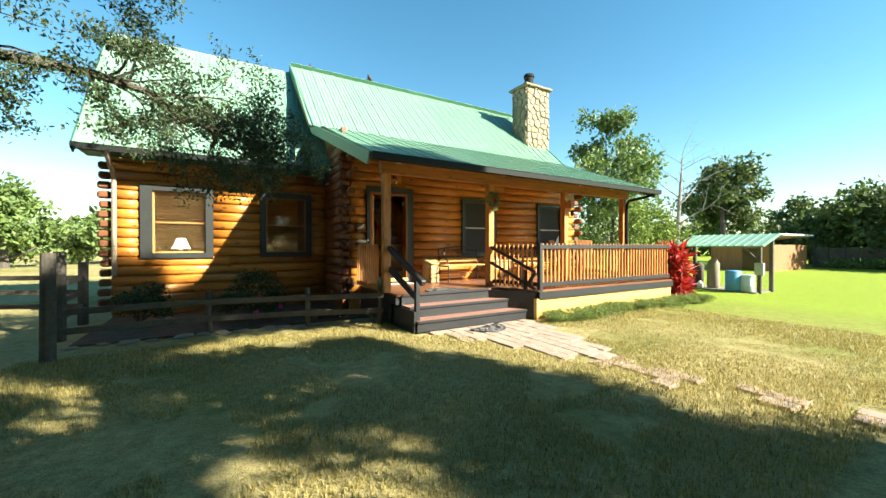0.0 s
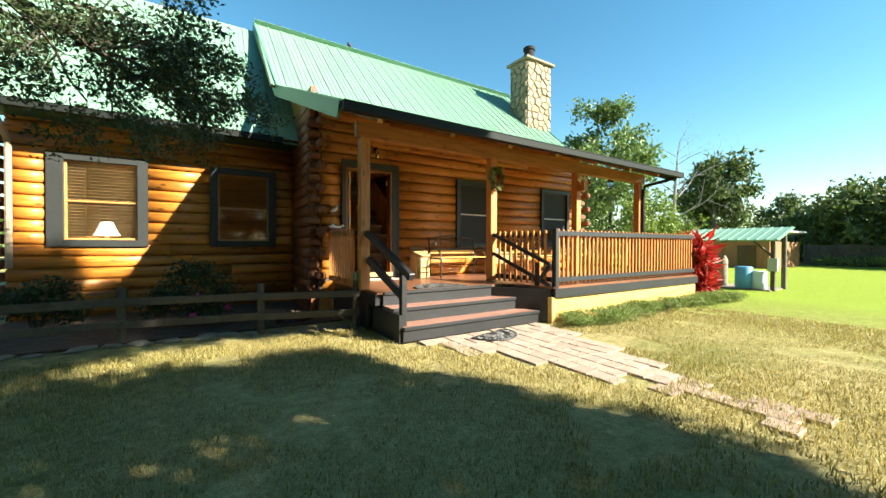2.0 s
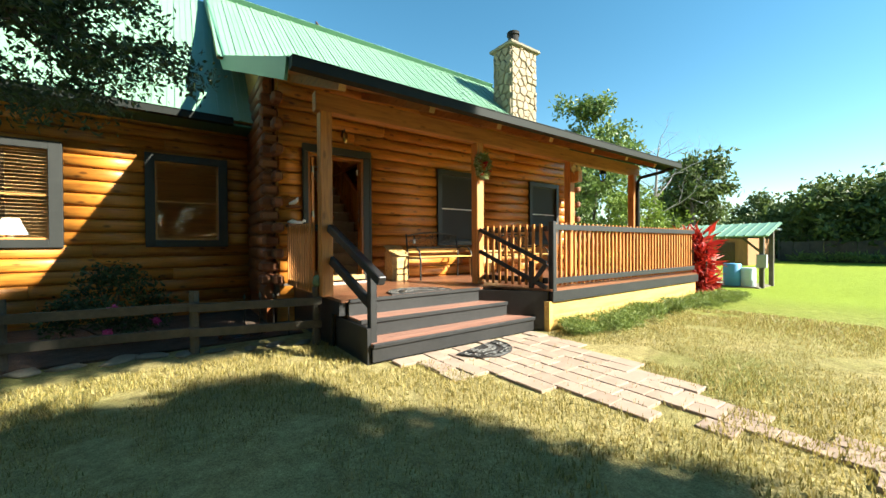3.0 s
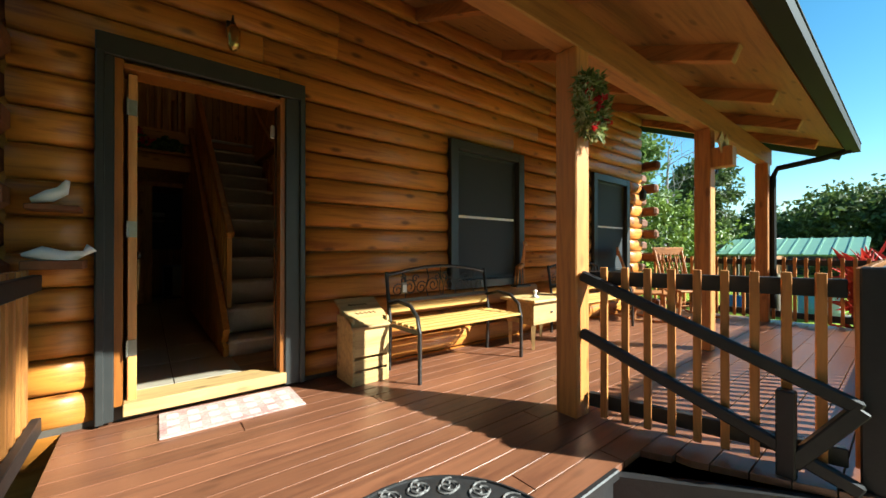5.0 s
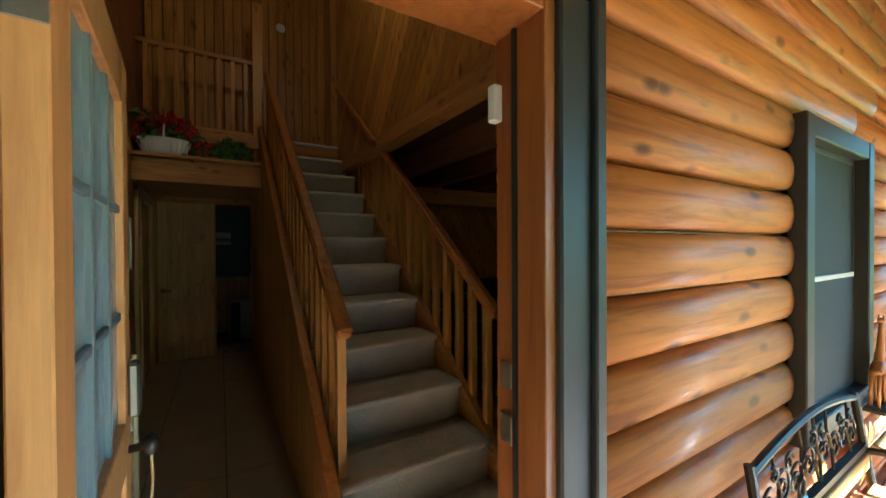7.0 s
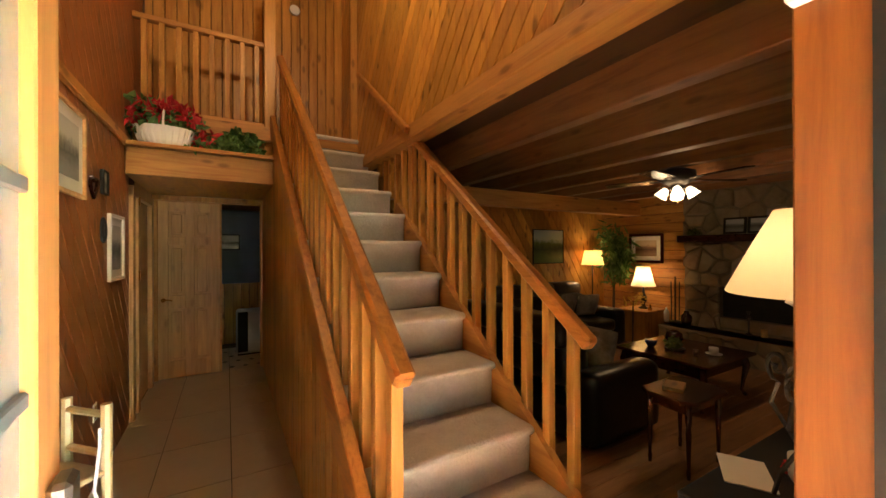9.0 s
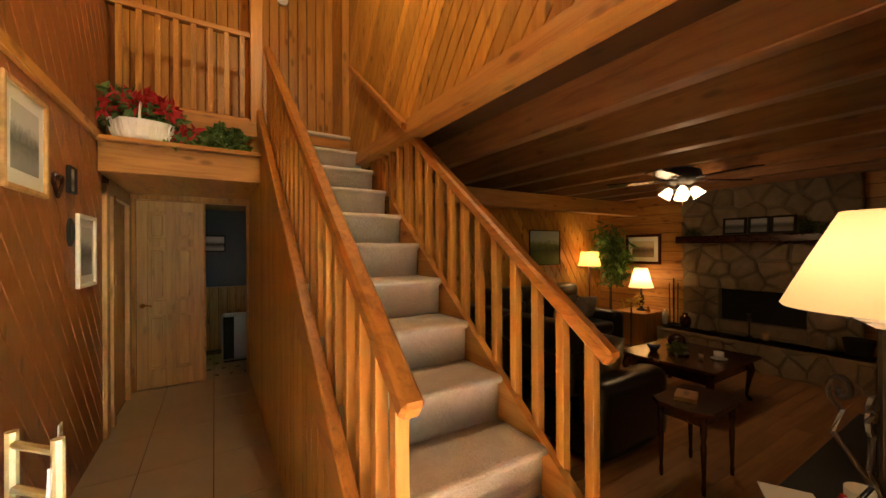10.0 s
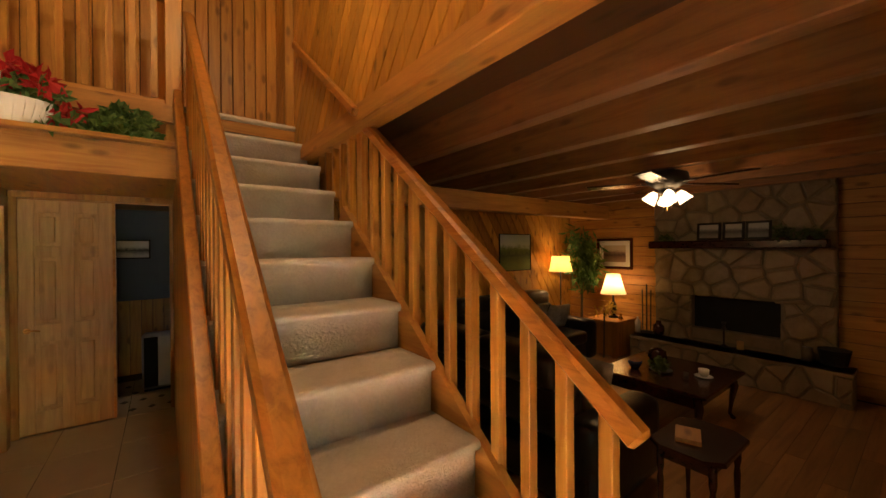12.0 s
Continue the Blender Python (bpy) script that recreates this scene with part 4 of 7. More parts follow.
for zz in (0.28, 1.02, 1.78):
    hg = part("hinge", blk((-0.004, 0.0, zz), (0.0, LT - 0.004, zz + 0.1), 0.001), CHROME, leaf, "steel butt hinge")
    part("barrel", rod(bmesh.new(), (-0.008, LT + 0.004, zz), (-0.008, LT + 0.004, zz + 0.1), 0.008), CHROME, hg)
    part("plate", blk((-0.06, LT + 0.006, zz), (-0.008, LT + 0.010, zz + 0.1), 0.001), CHROME, hg)
lock = part("lockset", blk((LW - 0.085, -0.03, 1.0), (LW - 0.025, 0, 1.16), 0.008), CHROME, leaf, "keypad lock body")
part("knob", turned(bmesh.new(), [(0.012, 0), (0.012, 0.03), (0.028, 0.04), (0.032, 0.055), (0.02, 0.07), (0.0, 0.073)], (0, 0, 0), 14), IRON, lock, "", True).matrix_local = pose(LW - 0.055, 0, 0.9, 90)
part("key_cord", tube(bmesh.new(), [(LW - 0.05, -0.05, 0.9), (LW - 0.045, -0.055, 0.8), (LW - 0.04, -0.05, 0.7), (LW - 0.05, -0.055, 0.62)], 0.004), PALE, lock)
part("knob", turned(bmesh.new(), [(0.012, 0), (0.012, 0.03), (0.028, 0.04), (0.032, 0.055), (0.02, 0.07), (0.0, 0.073)], (0, 0, 0), 14), IRON, lock, "", True).matrix_local = pose(LW - 0.055, LT, 0.9, -90)

# ---- windows ----


def window(name, outer, hole, y, label, inner=None, blinds=False, screen=True):
    xa, xb, za, zb = outer
    ha, hb, hc, hd = hole
    f = tagged(part(name, blk((ha, y + 0.06, hc), (hb, y + 0.13, hc + 0.03)), inner or TRIM), label, "window", "", "structure")
    for a, c in (((xa, y - 0.045, za), (ha + 0.005, y + 0.03, zb)), ((hb - 0.005, y - 0.045, za), (xb, y + 0.03, zb)), ((ha, y - 0.042, hd - 0.005), (hb, y + 0.03, zb)), ((ha, y - 0.048, za), (hb, y + 0.03, hc + 0.005))):
        part("casing", blk(a, c, 0.006), TRIM, f)
    im = inner or TRIM
    d = 0.035
    mid = (hc + hd) / 2 - 0.01
    for a, c in (((ha, y + 0.02, hc), (ha + d, y + 0.06, hd)), ((hb - d, y + 0.02, hc), (hb, y + 0.06, hd)), ((ha + d, y + 0.02, hd - d), (hb - d, y + 0.06, hd)), ((ha + d, y + 0.02, hc), (hb - d, y + 0.06, hc + d))):
        part("frame", blk(a, c, 0.003), im, f)
    part("meeting_rail", blk((ha + d, y + 0.015, mid - 0.014), (hb - d, y + 0.055, mid + 0.014), 0.003), inner or WHITE, f)
    for z0, z1 in ((hc + d, mid - 0.014), (mid + 0.014, hd - d)):
        p = part("pane", blk((ha + d, y + 0.038, z0), (hb - d, y + 0.042, z1)), GLASS, f)
        p.visible_shadow = False
    if screen:
        part("screen", blk((ha + d, y + 0.022, hc + d), (hb - d, y + 0.024, mid - 0.014)), SCREEN, f, "dark insect screen")
        part("screen", blk((ha + d, y + 0.026, mid + 0.014), (hb - d, y + 0.028, hd - d)), SCREEN, f, "dark insect screen")
        # added opaque sheet: keeps daylight out of the room and darkens the panes
        part("backing", blk((ha, y + 0.10, hc), (hb, y + 0.105, hd)), SCREEN, f, "added dark sheet that blocks daylight")
    if blinds:
        n = 24
        for i in range(n):
            zz = hc + d + (hd - hc - 2 * d) * (i + 0.5) / n
            part("slat", bar((ha + d, y + 0.085, zz), (hb - d, y + 0.085, zz), 0.014, 0.002, (0, 0.25, 1.0)), DOOR_PALE, f)
    return f


window("window_1", HOLES_F[1], WIN_A, FRONT, "double-hung porch window with dark trim and insect screen")
window("window_2", HOLES_F[2], WIN_B, FRONT, "double-hung porch window with dark trim and insect screen")
window("window_3", HOLES_W[0], WIN_1, WING, "wing window with pine sash, dark trim and lowered blinds", DOOR_WOOD, True, False)
window("window_4", HOLES_W[1], WIN_2, WING, "shaded wing window with pine sash and dark trim", DOOR_WOOD, False, False)


def shade_lamp(name, place, h_base, r0, r1, h_shade, label, body_mat, glow, profile=None):
    """A table lamp: turned body, rod, cloth shade and finial."""
    t = thing(name, place, label, "lamp")
    prof = profile or [(0.07, 0), (0.075, 0.015), (0.03, 0.035), (0.022, 0.08), (0.05, 0.13), (0.045, 0.2), (0.018, 0.26), (0.012, h_base)]
    part("body", turned(bmesh.new(), prof, (0, 0, 0), 18), body_mat, t, "", True)
    bm = bmesh.new()
    seg = 28
    rings = []
    for k in range(5):
        f = k / 4
        r = r0 + (r1 - r0) * (f ** 0.8)
        rings.append([bm.verts.new((r * (1 + 0.012 * (i % 2)) * math.cos(2 * math.pi * i / seg), r * (1 + 0.012 * (i % 2)) * math.sin(2 * math.pi * i / seg), h_base - 0.03 + f * h_shade)) for i in range(seg)])
    for a, c in zip(rings, rings[1:]):
        for i in range(seg):
            bm.faces.new((a[i], a[(i + 1) % seg], c[(i + 1) % seg], c[i]))
    part("shade", bm, glow, t, "lit cream cloth shade", True)
    part("finial", turned(bmesh.new(), [(0.004, 0), (0.012, 0.01), (0.006, 0.025), (0.0, 0.03)], (0, 0, h_base - 0.03 + h_shade), 8), BRASS, t)
    part("harp", tube(bmesh.new(), [(0, -0.0, h_base - 0.02), (0.05, 0, h_base + 0.05), (0.03, 0, h_base + h_shade - 0.06), (0, 0, h_base + h_shade - 0.03), (-0.03, 0, h_base + h_shade - 0.06), (-0.05, 0, h_base + 0.05), (0, 0, h_base - 0.02)], 0.003), BRASS, t)
    return t


WHITE_SHADE = plain("unlit_white_shade", (0.85, 0.84, 0.8), 0.9)
wl = shade_lamp("table_lamp", (-1.45, 9.95, 1.2), 0.28, 0.2, 0.09, 0.25, "white-shaded table lamp behind the wing window", WHITE, WHITE_SHADE)
tagged(part("side_table", blk((-1.75, 9.75, 0.6), (-1.15, 10.2, 1.2), 0.01), DOOR_PALE), "wooden table under the wing window", "table")

# ---- railings ----


def railing(name, p, q, label, spacing, first=0.06, z0=DECK_Z, h=0.93, proud=-0.045):
    """A deck railing: dark rails with orange uprights nailed to the outside."""
    p, q = Vector(p), Vector(q)
    d = (q - p).normalized()
    side_v = Vector((d.y, -d.x, 0)) * -proud
    r = thing(name, (0, 0, 0), label, "railing")
    up = Vector((0, 0, 1))
    part("top_rail", bar(p + up * (z0 + h - 0.05), q + up * (z0 + h - 0.05), 0.04, 0.085, (0, 0, 1), 0.004), BLACK, r)
    part("bottom_rail", bar(p + up * (z0 + 0.11), q + up * (z0 + 0.11), 0.04, 0.085, (0, 0, 1), 0.004), BLACK, r)
    n = int(((q - p).length - first) / spacing)
    src = None
    for i in range(n + 1):
        c = p + d * (first + i * spacing) + side_v
        if src is None:
            src = part("upright", blk((-0.019, -0.019, 0), (0.019, 0.019, h - 0.01), 0.003), TIMBER_Z, r)
            ob = src
        else:
            ob = new("upright", src.data)
            ob.parent = r
        ob.matrix_world = pose(c.x, c.y, z0 + 0.03, 0, 0, math.degrees(math.atan2(d.y, d.x)))
    return r


railing("porch_railing", (5.12, 4.87, 0), (9.98, 4.87, 0), "long porch railing with close orange uprights", 0.118, 0.09, DECK_Z, 0.95, 0.045)
railing("porch_railing", (4.80, 6.05, 0), (5.08, 4.95, 0), "short porch railing beside the steps", 0.118, 0.1, DECK_Z, 0.93, -0.045)
railing("porch_railing", (9.96, 5.0, 0), (9.96, 7.75, 0), "end railing of the porch", 0.118, 0.1, DECK_Z, 0.93, 0.04)
railing("porch_railing", (2.12, 6.25, 0), (2.12, 7.7, 0), "porch end railing beside the log corner", 0.118, 0.08, DECK_Z, 0.93, 0.04)
tagged(part("railing_post", blk((5.035, 4.82, 0.42), (5.12, 4.91, 1.58), 0.008), BLACK), "black painted corner post of the railing", "post")

hand_r = thing("step_handrail", (0, 0, 0), "black double handrail slanting down beside the steps", "handrail")
for dz in (0.0, -0.36):
    part("rail", bar((4.72, 6.06, 1.50 + dz), (4.99, 4.90, 0.97 + dz), 0.045, 0.065, (0, 0, 1), 0.01), BLACK, hand_r)
part("end_board", bar((4.99, 4.90, 0.97), (4.93, 5.12, 0.66), 0.045, 0.065, (0, 0, 1), 0.006), BLACK, hand_r)
part("foot_post", blk((4.90, 5.10, 0.2), (4.96, 5.17, 1.0), 0.006), BLACK, hand_r)
hand_l = thing("step_handrail", (0, 0, 0), "black handrail with a slanting foot board at the steps", "handrail")
part("rail", bar((2.22, 6.06, 1.47), (2.31, 4.80, 0.88), 0.09, 0.10, (0, 0, 1), 0.01), BLACK, hand_l)
part("rail", bar((2.23, 6.06, 1.06), (2.34, 5.12, 0.60), 0.06, 0.12, (0, 0, 1), 0.01), BLACK, hand_l)
part("foot_post", blk((2.30, 5.06, -0.02), (2.38, 5.15, 0.98), 0.008), BLACK, hand_l)


# ---- porch things ----
SLAT_Y = wood("yellow_bench_slat", (0.60, 0.36, 0.09), (0.46, 0.25, 0.05), 'x', 0.45, 0.8, 0.1, 0.15)


def spiral(cx, cz, r, turns, start, hand, y):
    pts = []
    n = int(14 * turns)
    for i in range(n + 1):
        a = start + hand * 2 * math.pi * turns * i / n
        rr = r * (1 - 0.8 * i / n)
        pts.append((cx + rr * math.cos(a), y, cz + rr * math.sin(a)))
    return pts


def bench(place):
    b = thing("garden_bench", place, "iron garden bench with scrollwork back and yellow slats", "bench", "porch benches")
    for s in (-1, 1):
        x = 0.61 * s
        part("side_frame", tube(bmesh.new(), [(x, 0.22, 0.0), (x, 0.20, 0.40), (x, 0.235, 0.62), (x, 0.27, 0.86)], 0.017, 8), IRON, b)
        part("arm", tube(bmesh.new(), [(x, 0.22, 0.58), (x, 0.06, 0.62), (x, -0.12, 0.60), (x, -0.22, 0.52), (x, -0.25, 0.40), (x, -0.25, 0.0)], 0.017, 8), IRON, b)
        part("seat_rail", bar((x, 0.21, 0.40), (x, -0.24, 0.40), 0.02, 0.03), IRON, b)
    for i in range(5):
        y = -0.22 + i * 0.095
        part("slat", blk((-0.60, y - 0.036, 0.415), (0.60, y + 0.036, 0.435), 0.004), SLAT_Y, b)
    arc = [(-0.61 + 1.22 * i / 12, 0.268, 0.83 + 0.07 * math.sin(math.pi * i / 12)) for i in range(13)]
    part("top_rail", tube(bmesh.new(), arc, 0.016, 8), IRON, b)
    part("lower_rail", bar((-0.6, 0.236, 0.60), (0.6, 0.236, 0.60), 0.03, 0.03), IRON, b)
    part("back_slat", blk((-0.6, 0.21, 0.50), (0.6, 0.228, 0.575), 0.004), SLAT_Y, b)
    bm = bmesh.new()
    for s in (-1, 1):
        for cx, cz, r, tn, st, hd in ((0.10, 0.72, 0.075, 1.6, 0, 1), (0.24, 0.70, 0.065, 1.4, 2.4, -1), (0.37, 0.71, 0.075, 1.6, 0.6, 1), (0.50, 0.69, 0.06, 1.4, 2.0, -1), (0.05, 0.80, 0.04, 1.2, 1, 1), (0.31, 0.79, 0.04, 1.2, 3, -1), (0.45, 0.78, 0.035, 1.2, 1, 1)):
            tube(bm, [(x * s, y, z) for x, y, z in spiral(cx, cz, r, tn, st, hd, 0.252)], 0.006, 5)
        tube(bm, [(0.01 * s, 0.24, 0.61), (0.03 * s, 0.25, 0.7), (0.0, 0.26, 0.80), (0.0, 0.268, 0.9)], 0.006, 5)
        tube(bm, [(0.17 * s, 0.24, 0.61), (0.19 * s, 0.25, 0.7), (0.15 * s, 0.26, 0.80), (0.17 * s, 0.268, 0.89)], 0.006, 5)
        tube(bm, [(0.43 * s, 0.24, 0.61), (0.41 * s, 0.25, 0.72), (0.45 * s, 0.262, 0.85)], 0.006, 5)
    part("scrollwork", bm, IRON, b)
    return b


b1 = bench((4.87, 7.42, DECK_Z))
b2 = copy_thing(b1, pose(7.27, 7.43, DECK_Z))
pad = thing("key_lockbox", (4.38, 7.60, 1.27), "grey key lockbox hanging on the bench back", "lockbox")
part("body", blk((-0.03, -0.025, 0), (0.03, 0.0, 0.1), 0.008), CHROME, pad)
part("keypad", blk((-0.02, -0.028, 0.015), (0.02, -0.0245, 0.075), 0.002), WHITE, pad)
part("shackle", tube(bmesh.new(), [(-0.02, -0.012, 0.1), (-0.02, -0.012, 0.15), (0, -0.012, 0.17), (0.02, -0.012, 0.15), (0.02, -0.012, 0.1)], 0.006), IRON, pad)

bin_t = thing("vegetable_bin", (3.98, 7.58, DECK_Z), "pale pine bin with slanted lid and faint script", "bin")
for a, c in (((-0.16, -0.14, 0), (-0.14, 0.16, 0.52)), ((0.14, -0.14, 0), (0.16, 0.16, 0.52)), ((-0.14, 0.14, 0), (0.14, 0.16, 0.62))):
    part("side_panel", blk(a, c, 0.003), PALE, bin_t)
for z0, z1 in ((0.0, 0.10), (0.12, 0.20), (0.22, 0.44)):
    part("front_board", blk((-0.14, -0.14, z0), (0.14, -0.12, z1), 0.003), PALE, bin_t)
lid = part("lid", bar((0, -0.17, 0.45), (0, 0.17, 0.64), 0.36, 0.02, (0, 0, 1), 0.004), PALE, bin_t)
for k, (w, o) in enumerate(((0.16, -0.02), (0.18, 0.0))):
    y = 0.07 - k * 0.1
    part("script_mark", tube(bmesh.new(), [(o - w / 2 + w * i / 14, y + 0.012 * math.sin(i * 2.1), 0.561 + y * 0.559 + 0.007 * math.sin(i * 2.1)) for i in range(15)], 0.003, 4), MAHOGANY, lid)

tb = thing("porch_table", (6.08, 7.43, DECK_Z), "low pale wooden table between the benches", "table")
part("tabletop", blk((-0.36, -0.24, 0.50), (0.36, 0.24, 0.53), 0.005), PALE, tb)
part("body", blk((-0.31, -0.19, 0.26), (0.31, 0.19, 0.50), 0.004), PALE, tb)
part("knob", turned(bmesh.new(), [(0.006, 0), (0.015, 0.012), (0, 0.02)], (0, 0, 0), 8), IRON, tb).matrix_local = pose(0, -0.19, 0.38, 90)
for sx in (-1, 1):
    for sy in (-1, 1):
        part("leg", rod(bmesh.new(), (0.28 * sx, 0.16 * sy, 0.0), (0.28 * sx, 0.16 * sy, 0.27), 0.02, 0.034, 4), PALE, tb)
orn = thing("table_ornament", (5.95, 7.36, DECK_Z + 0.53), "small pale ornament on the porch table", "ornament")
part("body", turned(bmesh.new(), [(0.04, 0), (0.045, 0.01), (0.015, 0.03), (0.012, 0.06), (0.03, 0.075), (0.0, 0.09)], (0, 0, 0), 10), WHITE, orn, "", True)


def rocking_chair(place, turn):
    r = thing("rocking_chair", place, "brown wooden rocking chair with spindle back", "chair", "porch rocking chairs", "", turn)
    W = TIMBER_X
    for s in (-1, 1):
        x = 0.25 * s
        part("rocker", tube(bmesh.new(), [(x, -0.42, 0.06), (x, -0.2, 0.025), (x, 0.05, 0.018), (x, 0.3, 0.04), (x, 0.52, 0.11)], 0.018, 6), W, r)
        part("leg", rod(bmesh.new(), (x, -0.2, 0.03), (x * 0.88, -0.19, 0.41), 0.02, 0.024), W, r)
        part("leg", rod(bmesh.new(), (x, 0.2, 0.03), (x * 0.85, 0.16, 0.41), 0.02, 0.024), W, r)
        part("arm", bar((x * 1.04, 0.25, 0.64), (x * 1.1, -0.24, 0.63), 0.06, 0.025, (0, 0, 1), 0.006), W, r)
        part("arm_post", rod(bmesh.new(), (x * 0.98, -0.17, 0.42), (x * 1.08, -0.18, 0.63), 0.014), W, r)
        part("back_post", rod(bmesh.new(), (x * 0.9, 0.2, 0.42), (x * 0.95, 0.42, 1.05), 0.018), W, r)
    part("seat", blk((-0.26, -0.25, 0.405), (0.26, 0.22, 0.435), 0.012), W, r)
    for i in range(6):
        x = -0.17 + i * 0.068
        part("spindle", rod(bmesh.new(), (x * 0.9, 0.2, 0.43), (x, 0.41, 1.0), 0.008, None, 6), W, r)
    part("crest_rail", bar((-0.27, 0.42, 1.04), (0.27, 0.42, 1.04), 0.025, 0.13, (0, 0, 1), 0.008), W, r)
    for y in (-0.19, 0.17):
        part("stretcher", rod(bmesh.new(), (-0.24, y, 0.2), (0.24, y, 0.2), 0.011, None, 6), W, r)
    return r


rc = rocking_chair((8.55, 7.25, DECK_Z), 25)
copy_thing(rc, pose(9.3, 7.0, DECK_Z, 0, 0, -35))

# wreath on the post
wr = thing("wreath", (4.75, 6.03, 2.56), "green and pale wreath with red bow on the porch post", "wreath")
ring = []
for i in range(26):
    a = 2 * math.pi * i / 26
    ring.append((0.125 * math.cos(a), -0.03, 0.16 * math.sin(a)))
rngw = np.random.default_rng(5)
part("greenery", leaves(rngw, ring, (0.05, 0.045, 0.05), 800, 0.055, 0.02), leaf_material("wreath_leaf", (0.10, 0.15, 0.03), (0.28, 0.32, 0.09)), wr)
part("pale_sprig_ring", leaves(rngw, ring[10:25], (0.05, 0.05, 0.05), 380, 0.05, 0.022), leaf_material("pale_sprig", (0.35, 0.38, 0.16), (0.55, 0.55, 0.3)), wr)
part("red_bow", leaves(rngw, [(0.04, -0.07, 0.03), (0.0, -0.07, -0.02), (-0.11, -0.06, 0.06), (0.1, -0.06, -0.09), (-0.05, -0.06, -0.14)], (0.03, 0.02, 0.03), 50, 0.04, 0.03), PETAL_RED, wr)

lan = thing("hanging_lantern", (9.25, 6.6, 3.02), "small black porch lantern hanging from the rafters", "lantern")
part("cap", turned(bmesh.new(), [(0.09, -0.02), (0.05, 0.05), (0.015, 0.08), (0.008, 0.3)], (0, 0, 0), 6), IRON, lan)
part("glass_body", turned(bmesh.new(), [(0.045, -0.2), (0.075, -0.02)], (0, 0, 0), 6), GLASS, lan)
for i in range(6):
    a = math.pi * i / 3
    part("cage_bar", rod(bmesh.new(), (0.047 * math.cos(a), 0.047 * math.sin(a), -0.2), (0.077 * math.cos(a), 0.077 * math.sin(a), -0.02), 0.006, None, 4), IRON, lan)
part("base", turned(bmesh.new(), [(0.0, -0.24), (0.05, -0.21), (0.048, -0.19)], (0, 0, 0), 6), IRON, lan)
wlt = thing("wall_lantern", (3.05, 7.80, 3.12), "small brass lantern above the front door", "lantern")
part("back_plate", blk((-0.03, -0.02, 0.05), (0.03, 0.0, 0.17), 0.006), IRON, wlt)
part("arm", tube(bmesh.new(), [(0, -0.02, 0.14), (0, -0.09, 0.17), (0, -0.11, 0.1)], 0.007), IRON, wlt)
part("globe", turned(bmesh.new(), [(0.02, -0.08), (0.04, -0.05), (0.045, 0.06), (0.015, 0.1)], (0, -0.11, 0), 10), BRASS, wlt, "", True)
wlt2 = thing("wall_lantern", (9.4, 7.79, 2.62), "small black lantern at the cabin corner", "lantern")
part("globe", turned(bmesh.new(), [(0.02, -0.1), (0.055, -0.07), (0.06, 0.06), (0.015, 0.12)], (0, -0.1, 0), 8), IRON, wlt2)
part("arm", tube(bmesh.new(), [(0, 0, 0.1), (0, -0.06, 0.17), (0, -0.1, 0.11)], 0.008), IRON, wlt2)
bh = thing("birdhouse", (7.26, 6.02, 2.62), "small wooden birdhouse with pale roof on a porch post", "birdhouse")
part("box", blk((-0.07, -0.14, -0.1), (0.07, 0.045, 0.1), 0.004), TIMBER_Z, bh)
for s in (-1, 1):
    part("roof_board", bar((0.11 * s, -0.05, 0.07), (0, -0.05, 0.18), 0.22, 0.015, (0, 1, 0)), PALE, bh)
bm = bmesh.new()
tube(bm, [(-0.07, 0, 0.20), (0.0, 0, 0.22), (0.05, 0, 0.25)], [0.026, 0.036, 0.028], 8)
tube(bm, [(0.03, 0, 0.24), (0.055, 0, 0.34), (0.07, 0, 0.44), (0.075, 0, 0.50)], [0.026, 0.018, 0.014, 0.012], 7)
tube(bm, [(0.06, 0, 0.50), (0.09, 0, 0.50), (0.13, 0, 0.475)], [0.016, 0.018, 0.008], 7)
for x, y in ((-0.06, 0.016), (-0.055, -0.016), (0.03, 0.016), (0.04, -0.016)):
    tube(bm, [(x, y, 0.22), (x * 1.25, y, 0.1), (x * 1.4, y, 0.0)], [0.013, 0.009, 0.010], 6)
for y in (-0.01, 0.01):
    tube(bm, [(0.07, y, 0.505), (0.068, y, 0.535)], [0.005, 0.004], 5)
gir = tagged(part("carved_giraffe", bm, TIMBER_Z, None, "", True), "small carved wooden giraffe on the window sill", "figurine")
gir.matrix_world = pose(6.13, 7.715, 1.24)
setting("trim_window_shelf", blk((6.0, 7.66, 1.215), (6.26, 7.755, 1.24), 0.004), TRIM, "narrow dark sill under the porch window corner", "trim")

# mats
RUBBER = mottled("black_rubber", (0.012, 0.011, 0.011), (0.035, 0.033, 0.032), 30, 0.5, 0, 0.2)


